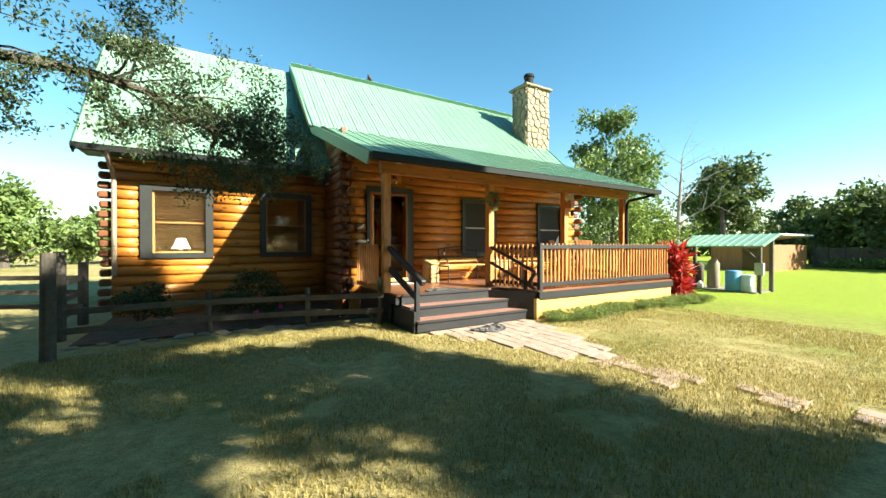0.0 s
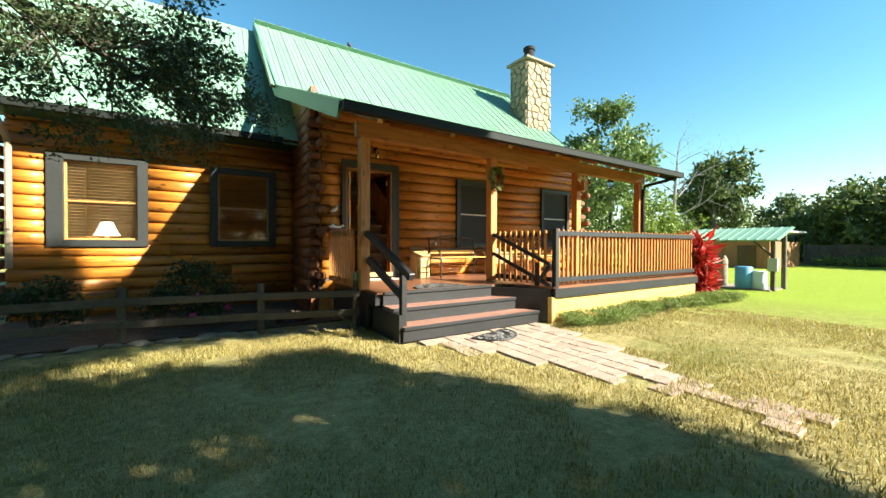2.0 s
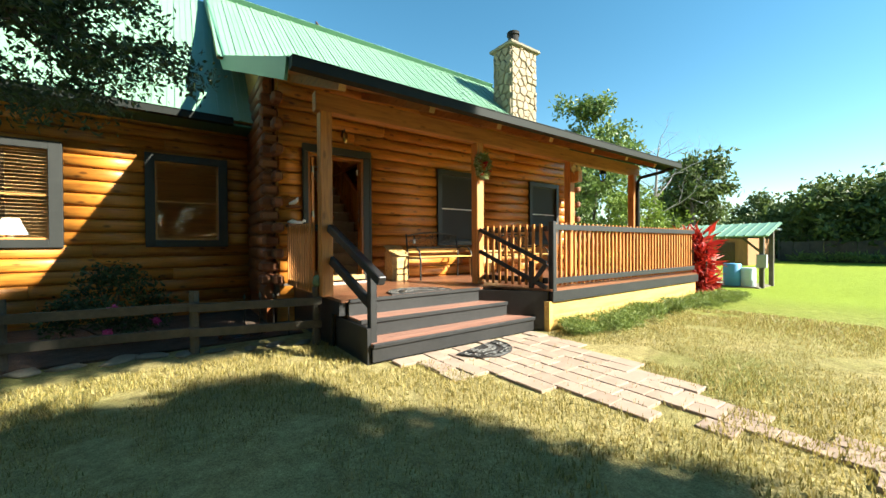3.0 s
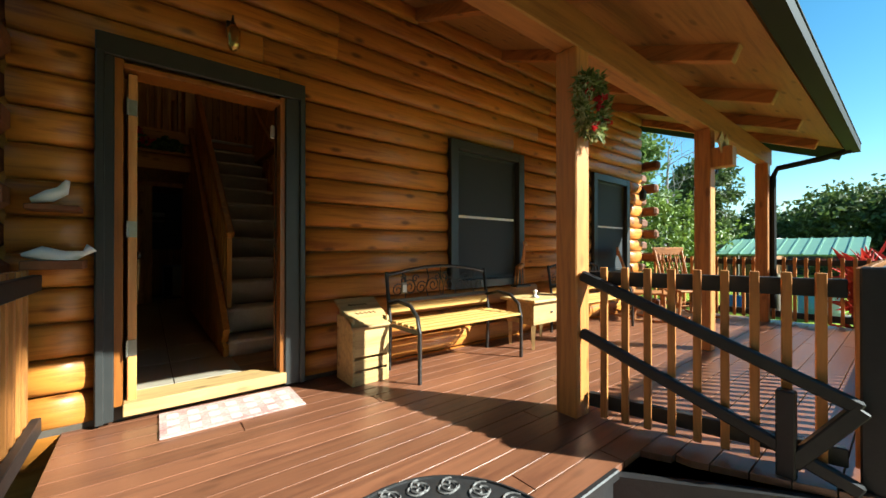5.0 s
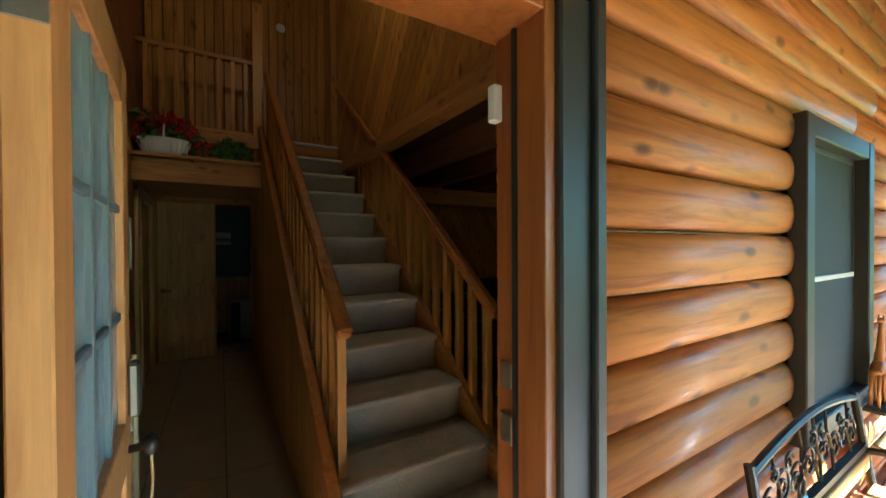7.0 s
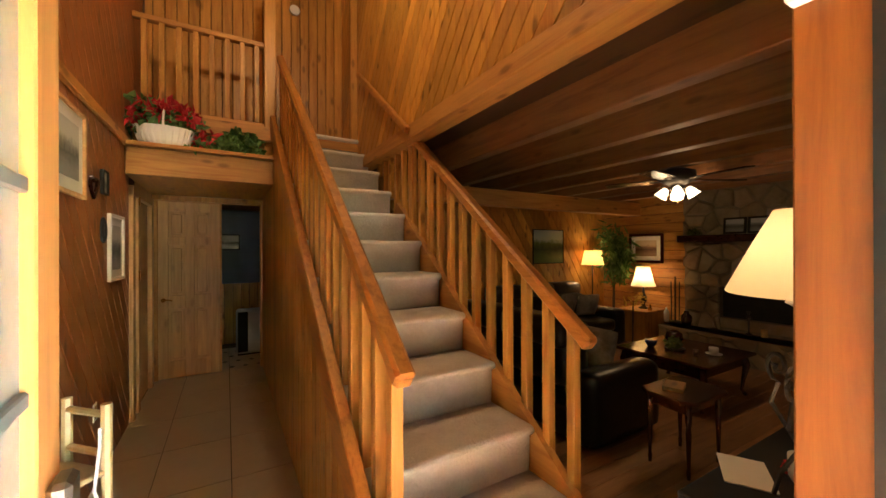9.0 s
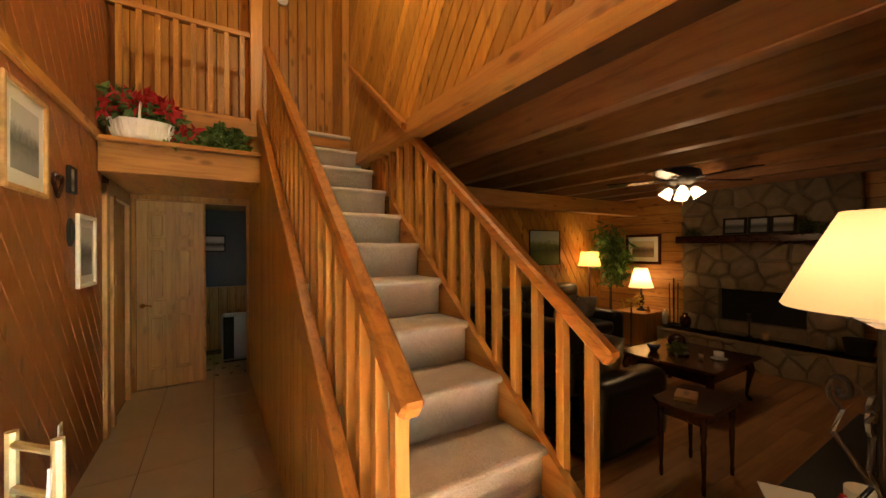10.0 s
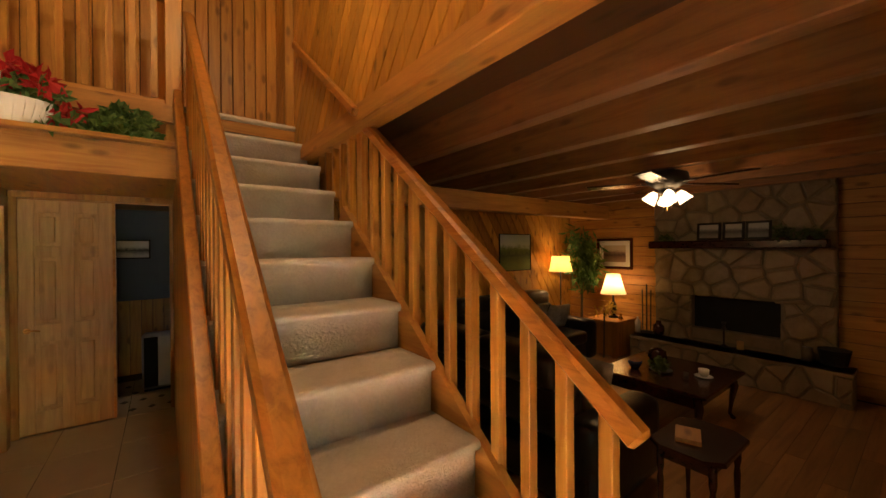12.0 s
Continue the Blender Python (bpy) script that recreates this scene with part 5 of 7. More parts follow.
def half_mat(name, place, turn, w, d, label):
    t = thing(name, place, label, "doormat", "", "", turn)
    bm = bmesh.new()
    pts = [(w / 2 * math.cos(math.pi * i / 24), d * math.sin(math.pi * i / 24)) for i in range(25)]
    lo = [bm.verts.new((x, y, 0)) for x, y in pts]
    hi = [bm.verts.new((x, y, 0.008)) for x, y in pts]
    bm.faces.new(hi)
    for i in range(25):
        bm.faces.new((lo[i], lo[(i + 1) % 25], hi[(i + 1) % 25], hi[i]))
    part("base", bm, RUBBER, t)
    bm = bmesh.new()
    tube(bm, [(x * 0.97, 0.012 + y * 0.95, 0.01) for x, y in pts] + [(-w * 0.485, 0.014, 0.01), (w * 0.485, 0.014, 0.01)], 0.008, 5)
    tube(bm, [(x * 0.62, 0.03 + y * 0.6, 0.01) for x, y in pts], 0.006, 5)
    part("border", bm, RUBBER, t)
    worn = mottled("worn_rubber_relief", (0.06, 0.055, 0.05), (0.16, 0.15, 0.14), 40, 0.45, 0, 0.2)
    for i in range(9):
        a = math.pi * (i + 0.5) / 9
        for f, r in ((0.79, 0.062), (0.36, 0.055)):
            cx, cy = w / 2 * f * math.cos(a), 0.03 + d * f * math.sin(a)
            for hnd in (-1, 1):
                part("scroll", tube(bmesh.new(), [(cx + hnd * 0.018 + p[0], cy + p[2], 0.01) for p in spiral(0, 0, r * w / 1.1, 1.4, a, hnd, 0)], 0.006 * w, 4), worn, t)
    return t


half_mat("door_mat", (3.38, 5.70, DECK_Z), 0, 0.98, 0.52, "half-round black rubber mat with scroll relief on the deck")
half_mat("door_mat", (3.55, 4.78, 0.015), -166, 0.8, 0.42, "half-round black mat on the flagstones")
WEAVE = mottled("woven_mat_red_cream", (0.30, 0.10, 0.09), (0.60, 0.52, 0.45), 55, 0.95, 0, 0.4)
rug = thing("entry_rug", (3.04, 7.55, DECK_Z), "red and cream woven rug before the front door", "rug", "", "", -1)
part("weave", blk((-0.40, -0.2, 0), (0.40, 0.2, 0.012), 0.004), WEAVE, rug)
for i in range(7):
    for j in range(3):
        part("motif", blk((-0.36 + i * 0.107, -0.16 + j * 0.115, 0.0125), (-0.30 + i * 0.107, -0.09 + j * 0.115, 0.0135)), plain("cream_motif", (0.55, 0.5, 0.42), 0.95) if i == 0 and j == 0 else bpy.data.materials["cream_motif"], rug)
fig = thing("white_figurine", (2.17, 7.68, 1.90), "small white bird figurine on a wooden bracket", "figurine")
part("bracket", blk((-0.09, -0.05, -0.03), (0.12, 0.13, 0.0), 0.004), LOG_END, fig)
part("body", tube(bmesh.new(), [(-0.07, 0, 0.02), (0, 0, 0.05), (0.05, 0, 0.08), (0.07, 0, 0.14)], [0.015, 0.035, 0.03, 0.012], 7), WHITE, fig, "", True)
fig2 = thing("carved_fish", (2.19, 7.66, 1.58), "carved grey fish on a wooden bracket", "figurine")
part("bracket", blk((-0.12, -0.05, -0.03), (0.12, 0.14, 0.02), 0.004), LOG_END, fig2)
part("body", tube(bmesh.new(), [(-0.12, 0, 0.05), (-0.05, 0, 0.06), (0.04, 0, 0.03), (0.12, 0, 0.06), (0.15, 0, 0.09)], [0.01, 0.04, 0.045, 0.015, 0.03], 7), WHITE, fig2, "", True)


# ---- fireplace ----
fp = thing("fireplace", (0, 0.18, 0), "wide field-stone fireplace with timber mantel and raised hearth", "fireplace")
bm = bmesh.new()
for a, c in (((8.84, 8.82, FLOOR), (8.949, 9.28, 3.2)), ((8.84, 10.2, FLOOR), (8.949, 10.67, 3.2)), ((8.84, 9.28, 1.68), (8.949, 10.2, 3.2)), ((8.84, 9.28, FLOOR), (8.949, 10.2, 1.245))):
    box(bm, a, c)
part("mortar_bed", bm, MORTAR, fp)
part("firebox", blk((8.93, 9.28, 1.245), (8.945, 10.2, 1.68)), SOOT, fp, "black sooty firebox")
fm = lambda y, z: plane((8.84, y, z), (0, -1, 0), (0, 0, 1))
stones(fp, "stone", STONE, 1.85, 1.52, fm(10.67, 1.68), 0.27, 0.05, 0.011, 11, 0.015, 0.8)
stones(fp, "stone", STONE, 0.47, 0.63, fm(10.67, 1.05), 0.22, 0.05, 0.011, 12, 0.015)
stones(fp, "stone", STONE, 0.46, 0.63, fm(9.28, 1.05), 0.22, 0.05, 0.011, 13, 0.015)
part("mantel", blk((8.58, 8.86, 2.32), (8.80, 10.66, 2.42), 0.012), MAHOGANY, fp, "dark timber mantel shelf")
part("hearth_core", blk((8.5, 8.68, FLOOR), (8.84, 10.88, 1.06)), MORTAR, fp)
stones(fp, "hearth_stone", STONE, 2.2, 0.36, plane((8.5, 10.88, FLOOR), (0, -1, 0), (0, 0, 1)), 0.28, 0.03, 0.009, 15, 0.01, 0.6)
stones(fp, "hearth_slab", STONE, 2.22, 0.36, plane((8.47, 10.89, 1.06), (0, -1, 0), (1, 0, 0)) @ pose(0, 0, 0, 180) @ pose(0, -0.36, 0), 0.42, 0.04, 0.006, 16, 0.01)

part("sill_stone", blk((8.835, 9.28, 1.1), (8.9, 10.2, 1.245), 0.01), STONE, fp)




def canvas_material(name, sky_c, land, dark):
    m, t, b = nodes(name)
    c = t.nodes.new("ShaderNodeTexCoord")
    sep = add(t, "ShaderNodeSeparateXYZ")
    t.links.new(c.outputs["Generated"], sep.inputs[0])
    n = noise_tex(t, c.outputs["Generated"], 6.0, 5.0)
    sm = add(t, "ShaderNodeMath")
    sm.operation = 'MULTIPLY_ADD'
    t.links.new(n, sm.inputs[0])
    sm.inputs[1].default_value = 0.35
    t.links.new(sep.outputs[2], sm.inputs[2])
    col = ramp(t, sm.outputs[0], [(0.3, land), (0.62, dark), (0.78, land), (0.88, sky_c)])
    t.links.new(col, b.inputs["Base Color"])
    b.inputs["Roughness"].default_value = 0.7
    return m


def picture(name, m, w, h, canvas, frame_mat, label, edge=0.03, mat_board=None):
    """A framed picture in the plane m, centred on its origin."""
    t = new(name)
    t.matrix_world = m
    tagged(t, label, "picture")
    for a, c in (((-w / 2, -h / 2, 0), (-w / 2 + edge, h / 2, 0.025)), ((w / 2 - edge, -h / 2, 0), (w / 2, h / 2, 0.025)), ((-w / 2 + edge, -h / 2, 0), (w / 2 - edge, -h / 2 + edge, 0.025)), ((-w / 2 + edge, h / 2 - edge, 0), (w / 2 - edge, h / 2, 0.025))):
        part("frame", blk(a, c, 0.004), frame_mat, t)
    k = edge
    if mat_board:
        part("mat_board", blk((-w / 2 + k, -h / 2 + k, 0.004), (w / 2 - k, h / 2 - k, 0.009)), mat_board, t)
        k += min(w, h) * 0.14
    cv = part("canvas", blk((-w / 2 + k, -0.006, -h / 2 + k), (w / 2 - k, 0.006, h / 2 - k)), canvas, t)
    cv.matrix_local = Matrix(((1, 0, 0, 0), (0, 0, 1, 0), (0, -1, 0, 0.006), (0, 0, 0, 1)))
    return t


LAND = canvas_material("landscape_painting", (0.35, 0.45, 0.5), (0.10, 0.16, 0.05), (0.03, 0.06, 0.03))
SEPIA = canvas_material("sepia_print", (0.55, 0.45, 0.3), (0.30, 0.2, 0.12), (0.10, 0.06, 0.04))
# white panes paint the daylight reflected in this picture's glass
REFLECTION_CANVAS = canvas_material("window_reflection_canvas", (0.85, 0.85, 0.82), (0.7, 0.7, 0.66), (0.06, 0.06, 0.05))
PHOTO = canvas_material("faded_photo", (0.5, 0.5, 0.48), (0.25, 0.25, 0.24), (0.08, 0.08, 0.08))
picture("landscape_painting", plane((7.46, 12.35, 2.27), (1, 0, 0), (0, 0, 1)), 0.72, 0.58, LAND, SOOT, "green landscape painting on the pine wall", 0.012)
picture("framed_print", plane((8.93, 11.52, 2.235), (0, -1, 0), (0, 0, 1)), 0.60, 0.50, SEPIA, MAHOGANY, "sepia print in a dark wooden frame", 0.045, WHITE)
for i, (y, w) in enumerate(((10.12, 0.26), (9.86, 0.22), (9.62, 0.24))):
    picture("photo_frame", plane((8.66, y, 2.535), (0, -1, 0), (0.1, 0, 1)), w, 0.22, PHOTO, SOOT, "dark photo frame standing on the mantel", 0.025)
rngp = np.random.default_rng(21)
for y, s in ((9.4, 0.09), (9.18, 0.07), (10.63, 0.05)):
    t = thing("mantel_greenery", (8.68, y, 2.42), "dark dried greenery on the mantel", "ornament")
    part("sprig", leaves(rngp, [(0, 0, s * 0.9), (0, s * 0.6, s * 0.6), (0, -s * 0.6, s * 0.6)], (s * 0.7, s, s), 160, 0.06, 0.025), LEAF_DARK, t)
    part("holder", turned(bmesh.new(), [(s * 0.5, 0), (s * 0.55, 0.02), (s * 0.2, 0.05)], (0, 0, 0), 10), MAHOGANY, t)
tools = thing("fire_tools", (8.66, 10.9, 1.10), "black iron fireplace tools on a stand", "tools")
part("base", turned(bmesh.new(), [(0.09, 0), (0.09, 0.015), (0.02, 0.03)], (0, 0, 0), 14), IRON, tools)
for i in range(4):
    a = i * 1.57 + 0.4
    part("tool", rod(bmesh.new(), (0.05 * math.cos(a), 0.05 * math.sin(a), 0.03), (0.055 * math.cos(a), 0.055 * math.sin(a), 0.62), 0.008, None, 6), IRON, tools)
part("stand", rod(bmesh.new(), (0, 0, 0.02), (0, 0, 0.7), 0.01), IRON, tools)


def vessel(name, place, prof, mat_, label, cat="ornament"):
    t = thing(name, place, label, cat)
    part("body", turned(bmesh.new(), prof, (0, 0, 0), 16), mat_, t, "", True)
    return t


vessel("white_bottle", (8.6, 11.0, 1.10), [(0.035, 0), (0.037, 0.14), (0.03, 0.17), (0.013, 0.19), (0.013, 0.22), (0, 0.222)], WHITE, "white bottle on the hearth", "bottle")
vessel("dark_jug", (8.62, 10.72, 1.10), [(0.05, 0), (0.075, 0.06), (0.07, 0.13), (0.03, 0.17), (0.035, 0.2)], MAHOGANY, "dark glazed jug on the hearth", "jug")
vessel("candle_jar", (8.58, 9.78, 1.10), [(0.035, 0), (0.035, 0.1), (0.025, 0.1)], PALE, "small candle jar before the firebox", "candle")
vessel("glass_jar", (8.6, 9.2, 1.10), [(0.045, 0), (0.05, 0.09), (0.04, 0.13), (0.045, 0.15)], CHROME, "shiny jar on the hearth", "jar")
fsc = thing("fire_ornament", (8.6, 9.95, 1.10), "dark wrought candle stand before the firebox", "ornament")
part("stem", turned(bmesh.new(), [(0.05, 0), (0.01, 0.03), (0.012, 0.2), (0.03, 0.22), (0.008, 0.26), (0.025, 0.3), (0, 0.31)], (0, 0, 0), 10), IRON, fsc)
bk = thing("black_basket", (8.64, 9.0, 1.10), "black basket on the hearth end", "basket")
part("body", turned(bmesh.new(), [(0.1, 0), (0.13, 0.16), (0.12, 0.16)], (0, 0, 0), 14), SOOT, bk)

# ---- sofas ----


def puff(bm, a, c, r):
    """A soft cushion block."""
    mid = [(p + q) / 2 for p, q in zip(a, c)]
    size = [abs(q - p) for p, q in zip(a, c)]
    rr = bmesh.ops.create_cube(bm, size=1.0, matrix=Matrix.LocRotScale(mid, None, size))
    es = list({e for v in rr["verts"] for e in v.link_edges})
    bmesh.ops.bevel(bm, geom=es, offset=min(r, min(size) * 0.45), segments=3, affect='EDGES', profile=0.6)
    return bm


def sofa(place, turn, w, seats, label):
    s = thing("leather_sofa", place, label, "sofa", "", "", turn)
    part("base", puff(bmesh.new(), (-w / 2 + 0.05, -0.4, 0.06), (w / 2 - 0.05, 0.42, 0.3), 0.04), LEATHER, s, "", True)
    for sx in (-1, 1):
        x0, x1 = sorted((sx * w / 2, sx * (w / 2 - 0.24)))
        part("arm", puff(bmesh.new(), (x0, -0.46, 0.04), (x1, 0.4, 0.60), 0.1), LEATHER, s, "", True)
    cw = (w - 0.48) / seats
    for i in range(seats):
        x0 = -w / 2 + 0.24 + i * cw
        part("seat_cushion", puff(bmesh.new(), (x0 + 0.005, -0.45, 0.28), (x0 + cw - 0.005, 0.2, 0.46), 0.07), LEATHER, s, "", True)
        part("back_cushion", puff(bmesh.new(), (x0 - 0.02, 0.14, 0.44), (x0 + cw + 0.02, 0.46, 0.80), 0.1), LEATHER, s, "", True)
        part("head_roll", puff(bmesh.new(), (x0 - 0.02, 0.2, 0.74), (x0 + cw + 0.02, 0.5, 0.98), 0.1), LEATHER, s, "", True)
    return s


sofa((5.40, 10.5, FLOOR), 90, 1.95, 2, "black leather loveseat backing onto the stairs")
sofa((6.95, 11.78, FLOOR), 0, 2.3, 3, "long black leather sofa along the pine wall")


def pillow(place, size, mat_, label, turn=0, tilt=20):
    p = thing("throw_pillow", place, label, "pillow")
    bm = bmesh.new()
    bmesh.ops.create_uvsphere(bm, u_segments=16, v_segments=8, radius=1.0)
    for v in bm.verts:
        x, y, z = v.co
        k = max(abs(x), abs(z), 1e-3) / max(math.hypot(x, z), 1e-3)
        v.co = (x / max(k, 0.72) * size * 0.9, y * size * 0.38, z / max(k, 0.72) * size * 0.9)
    part("cover", bm, mat_, p, "", True)
    p.matrix_world = pose(*place, tilt, 0, turn)
    return p


PLAID = mottled("plaid_cloth", (0.10, 0.09, 0.08), (0.5, 0.46, 0.38), 14, 0.95)
PATCH = mottled("black_white_cloth", (0.05, 0.05, 0.05), (0.6, 0.58, 0.52), 9, 0.95)
pillow((5.5, 9.92, 1.34), 0.22, PLAID, "grey plaid pillow on the loveseat", 90)
pillow((7.2, 11.72, 1.36), 0.23, PATCH, "black and white pillow on the sofa", 8)
pillow((7.65, 11.70, 1.34), 0.2, PATCH, "black and white pillow on the sofa arm end", -15)

# ---- tables ----


def cabriole(bm, x, y, z0, z1, sx, sy):
    h = z1 - z0
    tube(bm, [(x, y, z1), (x + 0.02 * sx, y + 0.02 * sy, z0 + h * 0.75), (x, y, z0 + h * 0.4), (x - 0.01 * sx, y - 0.01 * sy, z0 + h * 0.12), (x + 0.015 * sx, y + 0.015 * sy, z0 + 0.004)], [0.035, 0.034, 0.02, 0.014, 0.024], 8)
    return bm


ct = thing("coffee_table", (6.95, 9.92, FLOOR), "dark mahogany coffee table with curved legs", "table")
part("tabletop", blk((-0.5, -0.47, 0.42), (0.5, 0.47, 0.45), 0.01), MAHOGANY, ct)
for a, c in (((-0.42, -0.39, 0.31), (0.42, -0.37, 0.42)), ((-0.42, 0.37, 0.31), (0.42, 0.39, 0.42)), ((-0.44, -0.37, 0.31), (-0.42, 0.37, 0.42)), ((0.42, -0.37, 0.31), (0.44, 0.37, 0.42))):
    part("apron", blk(a, c, 0.004), MAHOGANY, ct)
for sx in (-1, 1):
    for sy in (-1, 1):
        part("leg", cabriole(bmesh.new(), 0.42 * sx, 0.38 * sy, 0, 0.42, sx, sy), MAHOGANY, ct, "", True)
TT = FLOOR + 0.45
cup = thing("tea_cup", (6.98, 9.64, TT), "white cup on a saucer", "cup")
part("saucer", turned(bmesh.new(), [(0.03, 0), (0.075, 0.012), (0.07, 0.016), (0.03, 0.006)], (0, 0, 0), 18), WHITE, cup, "", True)
part("bowl", turned(bmesh.new(), [(0.025, 0.008), (0.04, 0.03), (0.044, 0.075), (0.04, 0.075), (0.035, 0.03)], (0, 0, 0), 18), WHITE, cup, "", True)
part("handle", tube(bmesh.new(), [(0.04, 0, 0.065), (0.065, 0, 0.06), (0.065, 0, 0.035), (0.04, 0, 0.025)], 0.005), WHITE, cup)
vessel("blue_bowl", (6.75, 10.15, TT), [(0.03, 0), (0.06, 0.05), (0.065, 0.08), (0.055, 0.08)], plain("dark_blue_glaze", (0.02, 0.03, 0.12), 0.2), "dark blue bowl on the coffee table", "bowl")
vessel("brown_vase", (7.12, 10.1, TT), [(0.05, 0), (0.09, 0.06), (0.08, 0.12), (0.03, 0.15)], MAHOGANY, "round brown vase on the coffee table", "vase")
cl = thing("dark_centrepiece", (6.85, 9.95, TT), "dark dried centrepiece on the coffee table", "ornament")
part("sprig", leaves(rngp, [(0, 0, 0.07), (0.05, 0.03, 0.05), (-0.05, -0.02, 0.05)], (0.07, 0.07, 0.06), 150, 0.05, 0.03), LEAF_DARK, cl)
part("dish", turned(bmesh.new(), [(0.06, 0), (0.1, 0.02), (0.09, 0.025)], (0, 0, 0), 14), CHROME, cl)
vessel("small_glass", (6.8, 9.72, TT), [(0.02, 0), (0.024, 0.06), (0.02, 0.06)], CHROME, "small glass on the coffee table", "glass")

st = thing("side_table", (5.55, 9.2, FLOOR), "small dark mahogany side table with clipped corners", "table")
top_poly = [(-0.27, -0.11), (-0.2, -0.19), (0.2, -0.19), (0.27, -0.11), (0.27, 0.11), (0.2, 0.19), (-0.2, 0.19), (-0.27, 0.11)]
part("tabletop", slab(top_poly, plane((0, 0, 0.5), (1, 0, 0), (0, 1, 0)), 0.025, 0.006), MAHOGANY, st)
part("apron", blk((-0.2, -0.13, 0.42), (0.2, 0.13, 0.5), 0.004), MAHOGANY, st)
for sx in (-1, 1):
    for sy in (-1, 1):
        part("leg", turned(bmesh.new(), [(0.011, 0), (0.014, 0.05), (0.01, 0.07), (0.018, 0.3), (0.013, 0.34), (0.02, 0.38), (0.02, 0.5)], (0.2 * sx, 0.13 * sy, 0), 10), MAHOGANY, st, "", True)
bk1 = thing("book", (5.5, 9.24, FLOOR + 0.525), "small tan book lying on the side table", "book", "", "", 20)
part("pages", blk((-0.085, -0.06, 0.004), (0.085, 0.06, 0.022)), PALE, bk1)
part("cover", blk((-0.09, -0.064, 0.022), (0.09, 0.064, 0.027), 0.002), PINE_X, bk1)
part("cover", blk((-0.09, -0.064, 0.0), (0.09, 0.064, 0.004), 0.001), PINE_X, bk1)

et = thing("end_table", (8.6, 11.4, FLOOR), "pine end table in the corner", "table")
part("tabletop", blk((-0.3, -0.25, 0.52), (0.3, 0.25, 0.55), 0.006), PINE_X, et)
part("cabinet", blk((-0.27, -0.22, 0.03), (0.27, 0.22, 0.52), 0.004), PINE_Z, et)
for sx in (-1, 1):
    for sy in (-1, 1):
        part("foot", blk((0.22 * sx - 0.03, 0.17 * sy - 0.03, 0), (0.22 * sx + 0.03, 0.17 * sy + 0.03, 0.03)), PINE_X, et)
GLOW_BRIGHT = cloth("cream_lamp_cloth", (0.85, 0.72, 0.48))
GLOW_SOFT = cloth("amber_lamp_cloth", (0.80, 0.52, 0.20))
shade_lamp("table_lamp", (8.62, 11.38, FLOOR + 0.55), 0.40, 0.185, 0.095, 0.31, "bronze table lamp with lit bell shade", IRON, GLOW_BRIGHT)
lmp = shade_lamp("floor_lamp", (8.26, 12.08, FLOOR), 1.28, 0.19, 0.14, 0.25, "floor lamp with amber shade behind the sofa", IRON, GLOW_SOFT,
                 [(0.13, 0), (0.13, 0.02), (0.02, 0.04), (0.012, 0.3), (0.012, 1.28)])
vessel("small_figurine", (8.5, 11.2, FLOOR + 0.55), [(0.03, 0), (0.035, 0.03), (0.015, 0.06), (0.02, 0.08), (0, 0.1)], BRASS, "small brass figurine on the end table", "figurine")

# indoor tree and small plants
ft = thing("indoor_tree", (8.66, 11.95, FLOOR), "tall leafy indoor tree in the corner", "plant")
part("pot", turned(bmesh.new(), [(0.13, 0), (0.17, 0.28), (0.15, 0.28)], (0, 0, 0), 16), MAHOGANY, ft)
part("stem", tube(bmesh.new(), [(0, 0, 0.25), (0.02, 0.01, 0.9), (-0.03, 0, 1.7)], [0.025, 0.02, 0.01], 7), BARK, ft)
part("crown", leaves(rngp, [(-0.05, -0.1, 1.15), (-0.12, -0.05, 1.4), (0.02, -0.12, 1.6), (-0.1, 0, 1.75), (0.1, -0.1, 1.35)], (0.22, 0.2, 0.25), 900, 0.16, 0.035, 1.0), LEAF_HOUSE, ft)
yf = thing("yellow_flowers", (8.2, 11.3, FLOOR + 0.6), "yellow flowers standing behind the sofa arm", "flowers")
part("stems", tube(bmesh.new(), [(0, 0, -0.58), (0.02, 0, 0.1)], 0.012), BARK, yf)
part("blooms", leaves(rngp, [(0.02, 0, 0.12), (-0.1, 0.05, 0.08), (0.12, -0.03, 0.1), (0.2, 0, 0.15)], (0.08, 0.08, 0.06), 90, 0.05, 0.035), leaf_material("yellow_petal", (0.4, 0.25, 0.03), (0.6, 0.42, 0.06)), yf)

# ---- ceiling fan ----
fan = thing("ceiling_fan", (6.6, 9.79, 3.02), "dark ceiling fan at rest with four lit tulip lights", "fan")
part("canopy", turned(bmesh.new(), [(0.09, 0.0), (0.16, -0.03), (0.17, -0.10), (0.1, -0.15), (0.06, -0.17)], (0, 0, 0), 20), IRON, fan, "", True)
for i in range(5):
    a = i * 2 * math.pi / 5 + 0.75
    d = Vector((math.cos(a), math.sin(a), 0))
    part("blade", bar(d * 0.2 + Vector((0, 0, -0.11)), d * 0.66 + Vector((0, 0, -0.11)), 0.13, 0.012, (0.12 * math.sin(a), -0.12 * math.cos(a), 1), 0.003), MAHOGANY, fan)
    part("blade_arm", bar(d * 0.1 + Vector((0, 0, -0.115)), d * 0.24 + Vector((0, 0, -0.115)), 0.04, 0.008), IRON, fan)
part("light_hub", turned(bmesh.new(), [(0.06, -0.16), (0.07, -0.2), (0.03, -0.24), (0, -0.25)], (0, 0, 0), 14), IRON, fan)
TULIP = plain("lit_tulip_glass", (1.0, 0.68, 0.34), 0.4, 0.0, 0.06)
